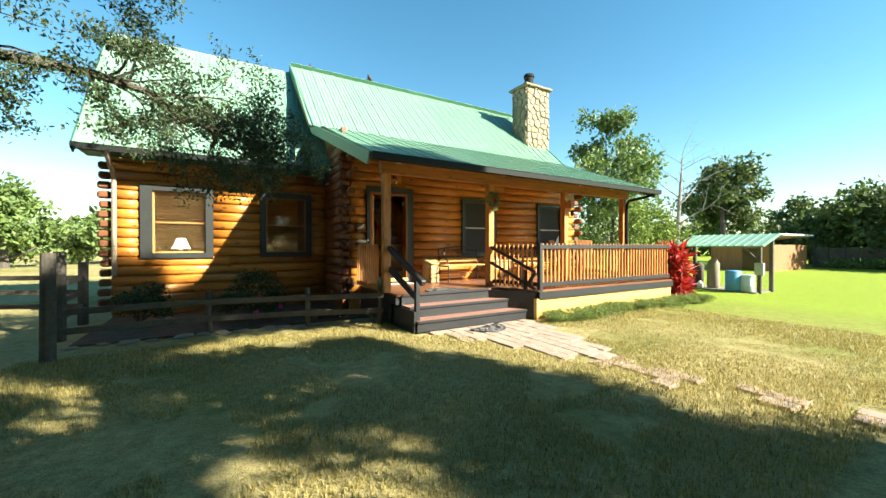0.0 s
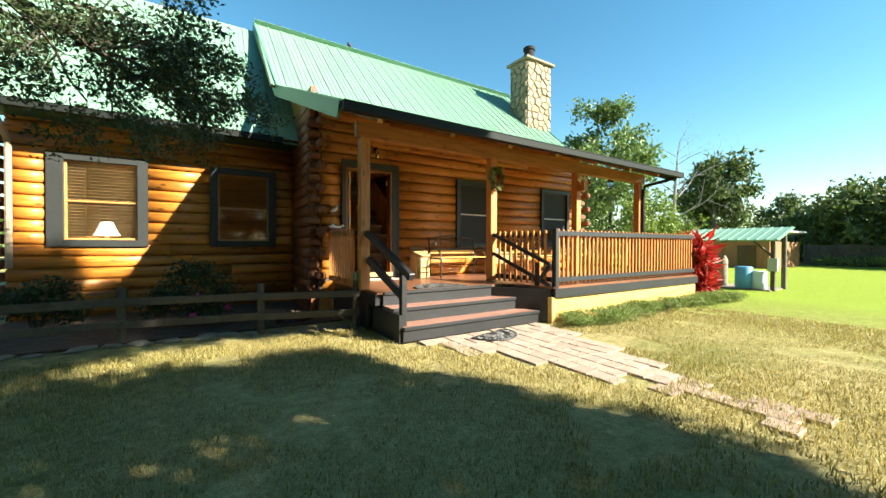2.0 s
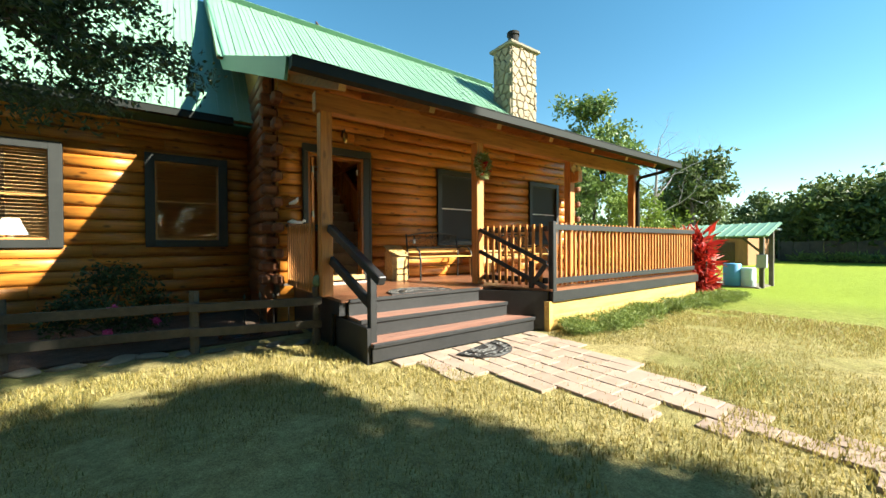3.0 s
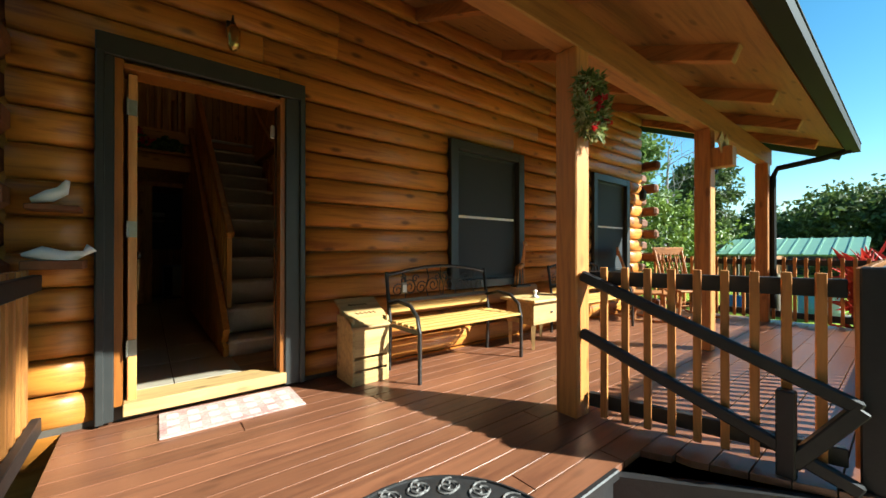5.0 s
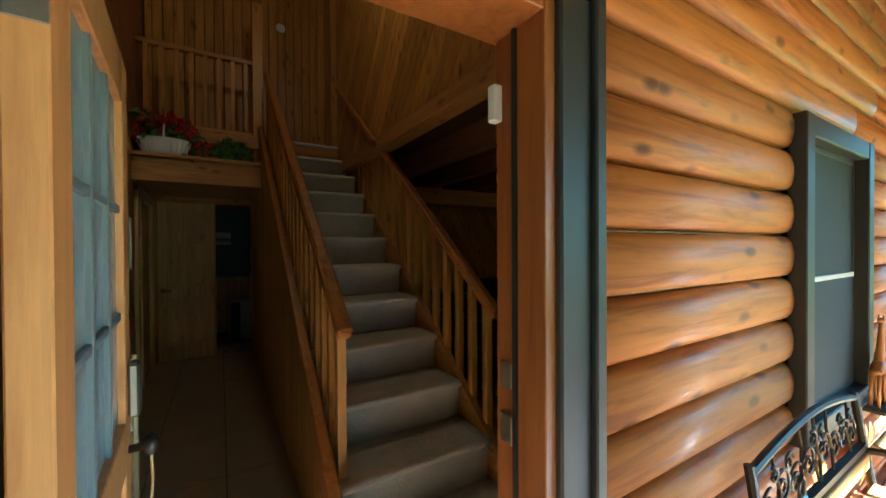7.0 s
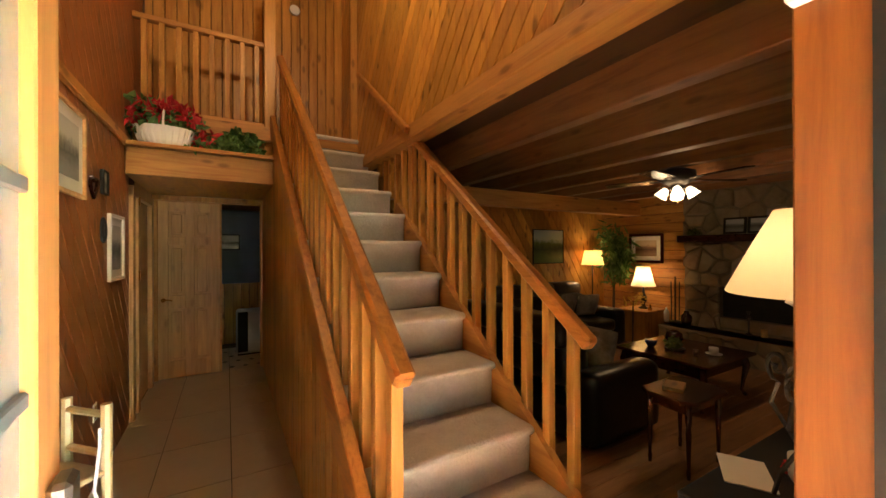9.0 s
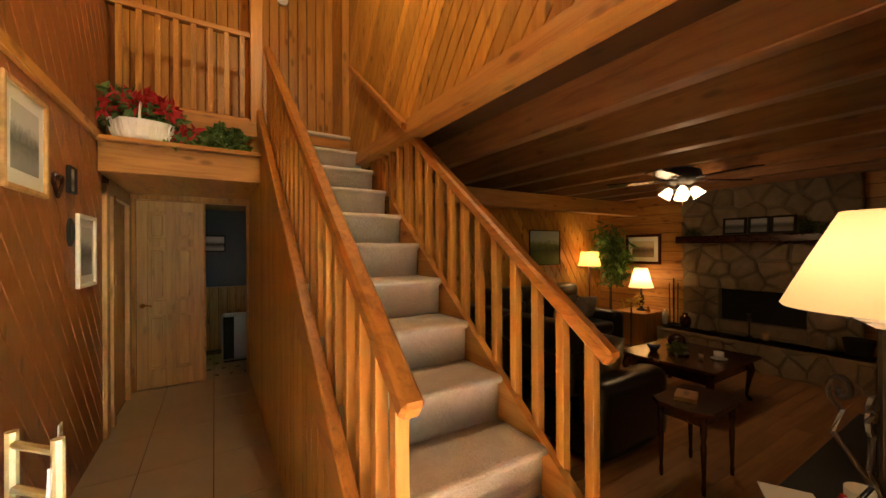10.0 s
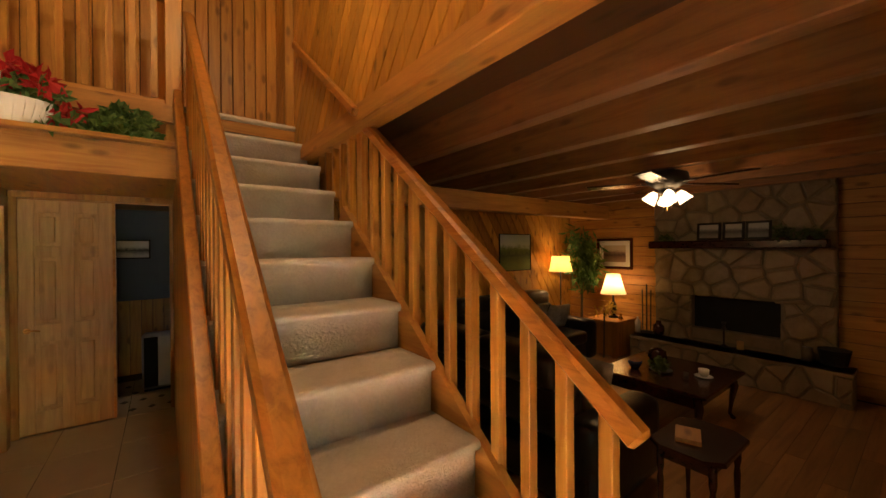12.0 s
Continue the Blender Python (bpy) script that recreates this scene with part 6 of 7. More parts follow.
for i in range(4):
    a = i * math.pi / 2 + 0.5
    sh = part("tulip", turned(bmesh.new(), [(0.022, 0), (0.04, -0.03), (0.05, -0.07), (0.062, -0.10)], (0, 0, 0), 12), TULIP, fan, "glowing glass tulip shade", True)
    sh.matrix_local = Matrix.Translation((0.09 * math.cos(a), 0.09 * math.sin(a), -0.19)) @ Matrix.Rotation(-0.6, 4, Vector((-math.sin(a), math.cos(a), 0)))
for x in (-0.02, 0.03):
    part("pull_chain", rod(bmesh.new(), (x, 0.01, -0.25), (x, 0.01, -0.37), 0.002, None, 4), BRASS, fan)

# ---- desk with big lamp ----
dk = thing("console_desk", (0, 0, 0), "black console desk under the front window", "desk")
part("desktop", blk((3.97, 7.99, 1.42), (5.4, 8.42, 1.45), 0.006), SOOT, dk)
part("apron", blk((4.01, 8.02, 1.3), (5.36, 8.39, 1.42), 0.003), SOOT, dk)
for x in (4.04, 5.33):
    for y in (8.05, 8.36):
        part("leg", blk((x - 0.025, y - 0.025, FLOOR), (x + 0.025, y + 0.025, 1.3), 0.003), SOOT, dk)
dl = thing("iron_table_lamp", (4.14, 8.15, 1.45), "scrolled iron table lamp with a wide lit cream shade", "lamp")
part("base", turned(bmesh.new(), [(0.09, 0), (0.09, 0.012), (0.02, 0.03)], (0, 0, 0), 16), IRON, dl)
part("stem", rod(bmesh.new(), (0, 0, 0.01), (0, 0, 0.62), 0.011), IRON, dl)
for s in (-1, 1):
    for dx, dy in ((1, 0), (0.3, 0.7)):
        pts = [(s * (0.012 + p[0]) * dx, s * (0.012 + p[0]) * dy, p[2]) for p in spiral(0.10, 0.42, 0.05, 1.3, -1.6, 1, 0)][::-1] + [(s * 0.14 * dx, s * 0.14 * dy, 0.30), (s * 0.03 * dx, s * 0.03 * dy, 0.2), (s * 0.10 * dx, s * 0.10 * dy, 0.1), (s * 0.13 * dx, s * 0.13 * dy, 0.02)]
        part("scroll", tube(bmesh.new(), pts, 0.007, 5), IRON, dl)
bm = bmesh.new()
rings = [[bm.verts.new((r * math.cos(2 * math.pi * i / 40), r * math.sin(2 * math.pi * i / 40), z)) for i in range(40)] for r, z in ((0.185, 0.645), (0.19, 0.65), (0.132, 0.775), (0.075, 0.89))]
for a, c in zip(rings, rings[1:]):
    for i in range(40):
        bm.faces.new((a[i], a[(i + 1) % 40], c[(i + 1) % 40], c[i]))
part("shade", bm, cloth("wide_cream_shade", (0.88, 0.80, 0.60)), dl, "wide lit cream cone shade", True)
part("drip_cup", turned(bmesh.new(), [(0.012, 0.6), (0.05, 0.62), (0.045, 0.63), (0.0, 0.625)], (0, 0, 0), 14), WHITE, dl)
pp = thing("paper_sheet", (4.27, 8.35, 1.451), "white papers lying on the desk", "paper", "", "", 30)
part("sheet", blk((-0.1, -0.07, 0), (0.1, 0.07, 0.004)), WHITE, pp)
mug = thing("floral_mug", (4.36, 8.22, 1.45), "white mug with red flowers on the desk", "mug")
part("bowl", turned(bmesh.new(), [(0.03, 0), (0.042, 0.02), (0.044, 0.09), (0.04, 0.09), (0.038, 0.02)], (0, 0, 0), 18), WHITE, mug, "", True)
part("flower_mark", leaves(rngp, [(-0.03, 0.03, 0.05)], (0.02, 0.02, 0.02), 14, 0.015, 0.012), PETAL_RED, mug)
part("handle", tube(bmesh.new(), [(0.04, 0, 0.075), (0.068, 0, 0.07), (0.068, 0, 0.035), (0.04, 0, 0.025)], 0.006), WHITE, mug)

# ---- hall things ----


def panel_door(name, m, w, h, label):
    d = new(name)
    d.matrix_world = m
    tagged(d, label, "door")
    part("slab", blk((0, 0.022, 0), (w, 0.035, h)), DOOR_PALE, d)
    s = 0.095 * w / 0.6
    zs = [0.0, 0.2, 0.82, 0.98, 1.58, 1.68, h - 0.11, h]
    for x0, x1 in ((0, s), (w / 2 - s * 0.45, w / 2 + s * 0.45), (w - s, w)):
        part("stile", blk((x0, 0, 0), (x1, 0.022, h), 0.004), DOOR_PALE, d)
    for z0, z1 in zip(zs[::2], zs[1::2]):
        for x0, x1 in ((s, w / 2 - s * 0.45), (w / 2 + s * 0.45, w - s)):
            part("rail", blk((x0, 0.001, z0), (x1, 0.0215, z1), 0.004), DOOR_PALE, d)
    for z0, z1 in ((0.2, 0.82), (0.98, 1.58), (1.68, h - 0.11)):
        for x0, x1 in ((s, w / 2 - s * 0.45), (w / 2 + s * 0.45, w - s)):
            part("raised_panel", blk((x0 + 0.03, 0.008, z0 + 0.03), (x1 - 0.03, 0.022, z1 - 0.03), 0.012), DOOR_PALE, d)
    kn = part("handle", rod(bmesh.new(), (0.05, 0, 0.93), (0.05, -0.05, 0.93), 0.01), BRASS, d, "brass lever handle")
    part("lever", tube(bmesh.new(), [(0.05, -0.045, 0.93), (0.1, -0.05, 0.935), (0.14, -0.045, 0.925)], 0.008), BRASS, kn)
    part("rose", rod(bmesh.new(), (0.05, 0.0, 0.93), (0.05, -0.008, 0.93), 0.025, None, 14), BRASS, kn)
    return d


panel_door("hall_door", pose(2.02, 13.19, FLOOR + 0.01), 0.62, 2.095, "closed six-panel pine door with brass lever")
picture("small_print", plane((2.72, 14.79, 2.36), (1, 0, 0), (0, 0, 1)), 0.36, 0.25, REFLECTION_CANVAS, SOOT, "small picture on the blue wall with a window reflection painted in", 0.015)
pf = thing("air_purifier", (3.0, 13.98, FLOOR), "white and black air purifier standing on the floor", "appliance")
part("body", blk((-0.17, -0.1, 0.02), (0.17, 0.1, 0.66), 0.03), mottled("off_white_plastic", (0.38, 0.38, 0.36), (0.46, 0.45, 0.43), 8, 0.4), pf)
part("front_panel", blk((-0.15, -0.112, 0.05), (-0.02, -0.1, 0.63), 0.005), SOOT, pf, "black front panel")
part("foot", blk((-0.15, -0.09, 0), (0.15, 0.09, 0.02)), SOOT, pf)
DIAMOND = plain("black_diamond_inset", (0.015, 0.015, 0.015), 0.35)
for i in range(6):
    for j in range(5):
        x, y = 2.45 + i * 0.16 + 0.08 * (j % 2), 13.36 + j * 0.28
        part("inset", slab([(x - 0.035, y), (x, y - 0.045), (x + 0.035, y), (x, y + 0.045)], plane((0, 0, FLOOR - 0.001), (1, 0, 0), (0, 1, 0)), 0.004, 0.001), DIAMOND, floor_hall)
for y, z, w, h, mt, fr, lb in ((10.5, 2.78, 0.5, 0.5, PHOTO, DOOR_PALE, "large pale photo collage frame on the hall wall"), (11.17, 2.70, 0.13, 0.17, PHOTO, SOOT, "tiny dark frame on the hall wall"),
                               (11.49, 2.25, 0.42, 0.5, PHOTO, WHITE, "white-edged picture on the hall wall")):
    picture("hall_picture", plane((1.971, y, z), (0, 1, 0), (0, 0, 1)), w, h, mt, fr, lb, 0.025 if w > 0.2 else 0.012, WHITE if w > 0.3 else None)
hw = thing("heart_wreath", (1.975, 10.92, 2.64), "small brown twig heart on the hall wall", "ornament")
part("ring", tube(bmesh.new(), [(0.01, 0.07 * math.sin(a) ** 3, 0.06 * math.cos(a) - 0.025 * math.cos(2 * a) - 0.01 * math.cos(3 * a)) for a in [2 * math.pi * i / 24 for i in range(25)]], 0.011, 6), MAHOGANY, hw)
ov = thing("oval_plaque", (1.971, 11.17, 2.37), "dark oval plaque on the hall wall", "ornament")
oval = turned(bmesh.new(), [(0.0, 0), (0.06, 0.0), (0.06, 0.01), (0.045, 0.018), (0.0, 0.014)], (0, 0, 0), 20)
bmesh.ops.transform(oval, matrix=pose(0, 0, 0, 0, 90) @ Matrix.Diagonal((1.5, 1, 1, 1)), verts=oval.verts)
part("disc", oval, SOOT, ov)
ol = thing("wall_outlet", (1.971, 10.98, 1.18), "white double wall outlet on pine boards", "outlet")
part("plate", blk((0, -0.035, -0.057), (0.006, 0.035, 0.057), 0.002), WHITE, ol)
part("socket", blk((0.006, -0.017, 0.008), (0.008, 0.017, 0.04)), PALE, ol)
part("socket", blk((0.006, -0.017, -0.04), (0.008, 0.017, -0.008)), PALE, ol)
for zz in (1.95, 2.65):
    sdh = thing("side_door_hinge", (2.002, 12.24, zz), "brass hinge on the hall side door", "hinge")
    part("plate", blk((-0.002, 0, 0), (0.004, 0.04, 0.09), 0.001), BRASS, sdh)
BAMBOO = mottled("bamboo_cane", (0.45, 0.30, 0.12), (0.62, 0.46, 0.22), 22, 0.4)
bs = thing("bamboo_stand", (2.2, 9.52, FLOOR), "pale bamboo stand in the hall", "stand", "", "", -45)
for sx in (-1, 1):
    for sy in (-1, 1):
        part("post", rod(bmesh.new(), (0.1 * sx, 0.1 * sy, 0), (0.1 * sx, 0.1 * sy, 0.98 if sy > 0 else 0.8), 0.017), BAMBOO, bs)
    for zz in (0.3, 0.74):
        part("side_rail", rod(bmesh.new(), (0.1 * sx, -0.1, zz), (0.1 * sx, 0.1, zz), 0.012), BAMBOO, bs)
for zz in (0.3, 0.8, 0.94):
    part("cross_rail", rod(bmesh.new(), (-0.1, 0.1, zz), (0.1, 0.1, zz), 0.013), BAMBOO, bs)
part("shelf", blk((-0.1, -0.1, 0.73), (0.1, 0.1, 0.75), 0.003), BAMBOO, bs)
part("cord", tube(bmesh.new(), [(0.1, 0.08, 0.9), (0.13, 0.06, 0.85), (0.12, 0.05, 0.7), (0.14, 0.06, 0.62)], 0.006, 5), WHITE, bs)

# ---- plants on the ledge ----
LEDGE = 3.15
pb = thing("poinsettia", (2.24, 11.9, LEDGE), "red poinsettia in a white wicker basket", "plant")
pb.scale = (1.25, 1.1, 1.3)
bm = turned(bmesh.new(), [(0.13, 0), (0.15, 0.03), (0.165, 0.1), (0.175, 0.13), (0.165, 0.13), (0.15, 0.09)], (0, 0, 0), 26)
for v in bm.verts:
    v.co.y *= 0.72
part("basket", bm, WHITE, pb)
for i in range(26):
    a = 2 * math.pi * i / 26
    part("cane", tube(bmesh.new(), [(0.135 * math.cos(a), 0.1 * math.sin(a), 0.005), (0.16 * math.cos(a), 0.115 * math.sin(a), 0.06), (0.178 * math.cos(a), 0.128 * math.sin(a), 0.13)], 0.008, 4), WHITE, pb)
part("handle", tube(bmesh.new(), [(0, 0.115 * math.cos(a) - 0.0, 0.12 + 0.15 * math.sin(a)) for a in [math.pi * i / 10 for i in range(11)]], 0.008, 5), WHITE, pb)
cent = [(-0.17, -0.02, 0.2), (-0.08, 0.0, 0.24), (0.0, -0.04, 0.26), (0.08, 0.02, 0.26), (0.14, -0.03, 0.22), (0.2, 0.0, 0.06), (0.24, -0.02, 0.09)]
part("petals", leaves(rngp, cent, (0.07, 0.07, 0.05), 330, 0.085, 0.04), PETAL_RED, pb)
part("foliage", leaves(rngp, [(x, y, z - 0.06) for x, y, z in cent] + [(-0.15, 0, 0.28)], (0.09, 0.09, 0.06), 300, 0.08, 0.04), LEAF_HOUSE, pb)
iv = thing("ivy_plant", (2.82, 11.9, LEDGE), "trailing green ivy in a small pot", "plant")
part("pot", turned(bmesh.new(), [(0.055, 0), (0.075, 0.1), (0.065, 0.1)], (0, 0, 0), 16), MORTAR, iv)
part("foliage", leaves(rngp, [(-0.11, -0.04, 0.1), (-0.06, -0.03, 0.16), (0.03, 0, 0.19), (0.1, -0.03, 0.14), (0.13, -0.05, 0.07), (-0.05, -0.08, 0.07), (0.06, -0.09, 0.06), (-0.14, -0.05, 0.06)], (0.07, 0.065, 0.06), 900, 0.065, 0.048, 0.6), LEAF_HOUSE, iv)
sl = thing("stairwell_light", (3.3, 9.9, 5.40), "brass and glass stairwell light on the sloping ceiling", "lamp")
part("canopy", rod(bmesh.new(), (0, 0, 0.02), (0, 0, 0.12), 0.05), BRASS, sl)
part("stem", rod(bmesh.new(), (0, 0, -0.14), (0, 0, 0.06), 0.012), BRASS, sl)
part("globe", turned(bmesh.new(), [(0.03, -0.12), (0.08, -0.16), (0.1, -0.22), (0.09, -0.28)], (0, 0, 0), 14), TULIP, sl, "lit glass shade", True)
cn = thing("smoke_detector", (3.45, 12.68, 5.2), "white round detector high on the stair wall", "detector")
part("disc", rod(bmesh.new(), (0, 0, 0), (0, -0.03, 0), 0.06, None, 16), WHITE, cn)


# ---- chimney ----
ch = thing("chimney", (9.72, 9.97, 4.5), "tall field-stone chimney with a grey cap and dark flue", "chimney")
CW, CD, CH = 0.62, 0.44, 3.0
part("core", blk((-CW + 0.06, -CD + 0.06, 0), (CW - 0.06, CD - 0.06, CH)), MORTAR, ch)
for seed, (o, u, w) in enumerate((((-CW + 0.06, -CD + 0.06, 0), (1, 0, 0), 2 * CW - 0.12), ((CW - 0.06, CD - 0.06, 0), (-1, 0, 0), 2 * CW - 0.12), ((-CW + 0.06, CD - 0.06, 0), (0, -1, 0), 2 * CD - 0.12), ((CW - 0.06, -CD + 0.06, 0), (0, 1, 0), 2 * CD - 0.12))):
    stones(ch, "stone", STONE, w, CH, plane(o, u, (0, 0, 1)), 0.26, 0.05, 0.01, 30 + seed, 0.018, 0.85)
part("cap", blk((-CW - 0.06, -CD - 0.06, CH), (CW + 0.06, CD + 0.06, CH + 0.09), 0.015), MORTAR, ch)
part("flue", turned(bmesh.new(), [(0.17, 0), (0.17, 0.36), (0.2, 0.37), (0.2, 0.46), (0.0, 0.47)], (-0.22, -0.14, CH + 0.09), 18), SOOT, ch)

# ---- garden ----
walkway = setting("pavement", blk((2.7, 4.1, -0.06), (4.7, 5.0, -0.006)), mottled("sandy_joint", (0.30, 0.23, 0.16), (0.42, 0.34, 0.25), 30, 0.95), "worn pinkish paver walk to the steps", "pavement")
FLAG = mottled("pinkish_paver", (0.25, 0.17, 0.125), (0.40, 0.30, 0.235), 4, 0.88, 0, 0.35)


def walk_span(y):
    """Middle and width of the walk at y."""
    for (ya, ca, wa), (yb, cb, wb) in zip(WALK, WALK[1:]):
        if ya >= y >= yb:
            f = (ya - y) / (ya - yb)
            return ca + (cb - ca) * f, wa + (wb - wa) * f
    return 3.7, 0.0


WALK = [(5.0, 3.68, 2.3), (4.5, 3.72, 2.0), (4.0, 3.78, 1.6), (2.8, 3.88, 1.0), (2.1, 3.72, 0.6), (0.8, 4.1, 0.5), (-1.5, 5.0, 0.5)]
rp = random.Random(44)
walk_m = plane((0, 0, -0.026), (0, -1, 0), (1, 0, 0))
for r in range(-1, 15):
    px0, py0 = 2.5 + r * 0.205, 4.99 - 0.2 * (r % 2)
    while py0 > -1.4:
        ln = rp.choice((0.3, 0.3, 0.3, 0.22))
        mid_x, wide = walk_span(py0 - ln / 2)
        lost = 0.04 if py0 > 2.9 else 0.5
        if abs(px0 + 0.1 - mid_x) < wide / 2 + rp.uniform(-0.08, 0.04) and rp.random() > lost:
            g = rp.uniform(0.002, 0.006)
            poly = [(-py0 + g, px0 + g), (-py0 + ln - g, px0 + g), (-py0 + ln - g, px0 + 0.205 - g), (-py0 + g, px0 + 0.205 - g)]
            tilt = pose(-py0, px0, -0.011 if py0 < 2.9 else 0, rp.uniform(-0.7, 0.7), rp.uniform(-0.4, 0.4), rp.uniform(-1.2, 1.2)) @ pose(py0, -px0, 0)
            part("paver", slab(poly, walk_m @ tilt, 0.03 * rp.uniform(0.85, 1.15), 0.005), FLAG, walkway)
        py0 -= ln

rngn = np.random.default_rng(77)


def grass_blades(name, n, xr, yr, h, label, mat_, keep=None):
    """Short blades as one thin mesh."""
    x = rngn.uniform(*xr, n)
    y = rngn.uniform(*yr, n)
    k = np.array([noise.noise((a * 0.55, c * 0.55, 4.0)) + 0.6 * noise.noise((a * 2.1, c * 2.1, 1.0)) for a, c in zip(x, y)])
    ok = (k > -0.25) & ~((y > 4.75) & (x > 2.2) & (x < 10.2)) & ~((y > 2.4) & (y < 5.2) & (np.abs(x - 3.8) < 0.35 + 0.75 * (y - 2.4) / 2.6) & (rngn.random(n) > 0.1))
    x, y = x[ok], y[ok]
    n = len(x)
    a = rngn.uniform(0, 2 * np.pi, n)
    hh = h * rngn.uniform(0.4, 1.2, n)
    w = 0.0035 + 0.002 * rngn.random(n)
    lean = rngn.uniform(0.2, 1.1, n) * hh
    dx, dy = np.cos(a), np.sin(a)
    v = np.zeros((n, 3, 3))
    v[:, 0] = np.stack([x - dy * w, y + dx * w, np.full(n, -0.015)], 1)
    v[:, 1] = np.stack([x + dy * w, y - dx * w, np.full(n, -0.015)], 1)
    v[:, 2] = np.stack([x + dx * lean, y + dy * lean, hh], 1)
    f = np.arange(3 * n).reshape(-1, 3)
    return tagged(part(name, (v.reshape(-1, 3).tolist(), [], f.tolist()), mat_), label, "grass", "", "stuff")


BLADE = leaf_material("grass_blade", (0.19, 0.16, 0.03), (0.47, 0.37, 0.13), 0.35)
grass_blades("grass", 170000, (-5, 9), (0.0, 6.2), 0.035, "short dry and green grass blades of the lawn", BLADE)

# fence
fence = thing("rail_fence", (0, 0, 0), "low weathered two-rail fence along the flower bed", "fence")
PTS = [(-2.6, 6.9), (-0.82, 7.0), (0.79, 6.66), (2.08, 6.22)]
for x, y in PTS[1:]:
    part("post", rod(bmesh.new(), (x, y, -0.1), (x, y, 0.72), 0.055, 0.05, 8), FENCE_WOOD, fence)
for (ax, ay), (bx, by) in zip(PTS, PTS[1:]):
    for zz in (0.24, 0.53):
        part("rail", bar((ax - 0.05, ay - 0.06, zz), (bx + 0.05, by - 0.06, zz + 0.01), 0.035, 0.10, (0, 0, 1), 0.006), FENCE_WOOD, fence)
gate = thing("log_fence", (0, 0, 0), "tall round fence posts at the bed's end", "fence")
for x, y, h in ((-2.6, 6.13, 1.42), (-2.86, 7.5, 1.42), (-2.94, 9.0, 1.2)):
    part("post", rod(bmesh.new(), (x, y, -0.1), (x + 0.01, y, h), 0.085, 0.078, 12), FENCE_WOOD, gate)
for zz in (0.35, 0.62, 0.9):
    part("rail", bar((-2.86, 7.5, zz), (-2.94, 9.0, zz), 0.03, 0.09), FENCE_WOOD, gate)
    part("rail", bar((-2.94, 9.0, zz), (-5.4, 10.2, zz), 0.03, 0.09), FENCE_WOOD, gate)
bed = setting("flower_bed", blk((-2.6, 6.9, -0.05), (2.1, 9.55, 0.012)), mottled("brown_mulch", (0.035, 0.02, 0.012), (0.13, 0.08, 0.05), 40, 0.95, 0, 0.9, 6, 0.04), "dark mulch of the flower bed", "soil")
rr = random.Random(4)
for i in range(15):
    x = -2.5 + i * 0.32
    y = 6.82 - max(0, x) * 0.23
    s = rr.uniform(0.09, 0.17)
    bm = bmesh.new()
    bmesh.ops.create_icosphere(bm, subdivisions=2, radius=1)
    for v in bm.verts:
        k = 1 + 0.5 * noise.noise(v.co * 1.3 + Vector((i, 0, 0)))
        v.co = Vector((v.co.x * s * 1.1, v.co.y * s * 0.7, v.co.z * s * 0.22)) * k
    e = part("edging_stone", bm, MORTAR, None, "", True)
    e.matrix_world = pose(x + rr.uniform(-0.06, 0.06), y + rr.uniform(-0.08, 0.05), -0.005, 0, 0, rr.uniform(0, 180))
    tagged(e, "pale irregular edging stone of the flower bed", "stone", "edging stones")


def shrub(name, place, centres, spread, n, ln, wd, mat_, label, stems=5, droop=0.0):
    t = thing(name, place, label, "shrub")
    bm = bmesh.new()
    for i in range(stems):
        c = centres[i % len(centres)]
        tube(bm, [(0.04 * math.cos(i), 0.04 * math.sin(i), -0.03), (c[0] * 0.5, c[1] * 0.5, c[2] * 0.6), c], [0.014, 0.01, 0.004], 5)
    part("stems", bm, BARK, t)
    part("foliage", leaves(rngn, centres, spread, n, ln, wd, droop), mat_, t)
    return t


# darker oak leaf colour stands in for the shade on this bush
rose = shrub("rose_bush", (-0.05, 7.75, 0.0), [(-0.35, 0, 0.5), (-0.15, 0.1, 0.8), (0.1, -0.05, 0.85), (0.3, 0.05, 0.65), (0.45, 0, 0.4), (-0.1, -0.2, 0.45), (0.2, -0.25, 0.3), (-0.5, 0.05, 0.35)], (0.26, 0.24, 0.24), 2600, 0.06, 0.035, LEAF_OAK, "leafy rose bush with pink blooms by the fence", 8)
for c in ((0.05, -0.42, 0.50), (0.0, -0.45, 0.22), (0.45, -0.3, 0.30)):
    part("bloom", leaves(rngn, [c], (0.035, 0.03, 0.035), 40, 0.045, 0.04), PETAL_PINK, rose)
shrub("garden_shrub", (-2.0, 8.5, 0), [(-0.2, 0, 0.4), (0.2, 0.1, 0.55), (0.0, -0.2, 0.5), (0.35, -0.1, 0.3)], (0.28, 0.25, 0.25), 1500, 0.07, 0.045, LEAF_OAK, "dark broad-leaved shrub against the wing", 6)
for x, y, s in ((5.35, 4.55, 0.8), (6.1, 4.5, 1.0), (6.9, 4.52, 0.95), (7.7, 4.5, 0.8), (8.7, 4.6, 0.85), (9.5, 4.45, 1.0), (10.3, 4.4, 0.9)):
    cs = [(rr.uniform(-0.42, 0.42) * s, rr.uniform(-0.28, 0.22) * s, rr.uniform(0.05, 0.17) * s) for _ in range(12)]
    shrub("juniper", (x, y, 0), cs, (0.22 * s, 0.2 * s, 0.07 * s), 2600, 0.085, 0.010, LEAF_SHRUB, "low spreading juniper by the yellow deck skirt", 8, -0.5)
cr = thing("red_cordyline", (10.5, 5.0, 0.0), "tall red-leaved cordyline at the deck corner", "plant")
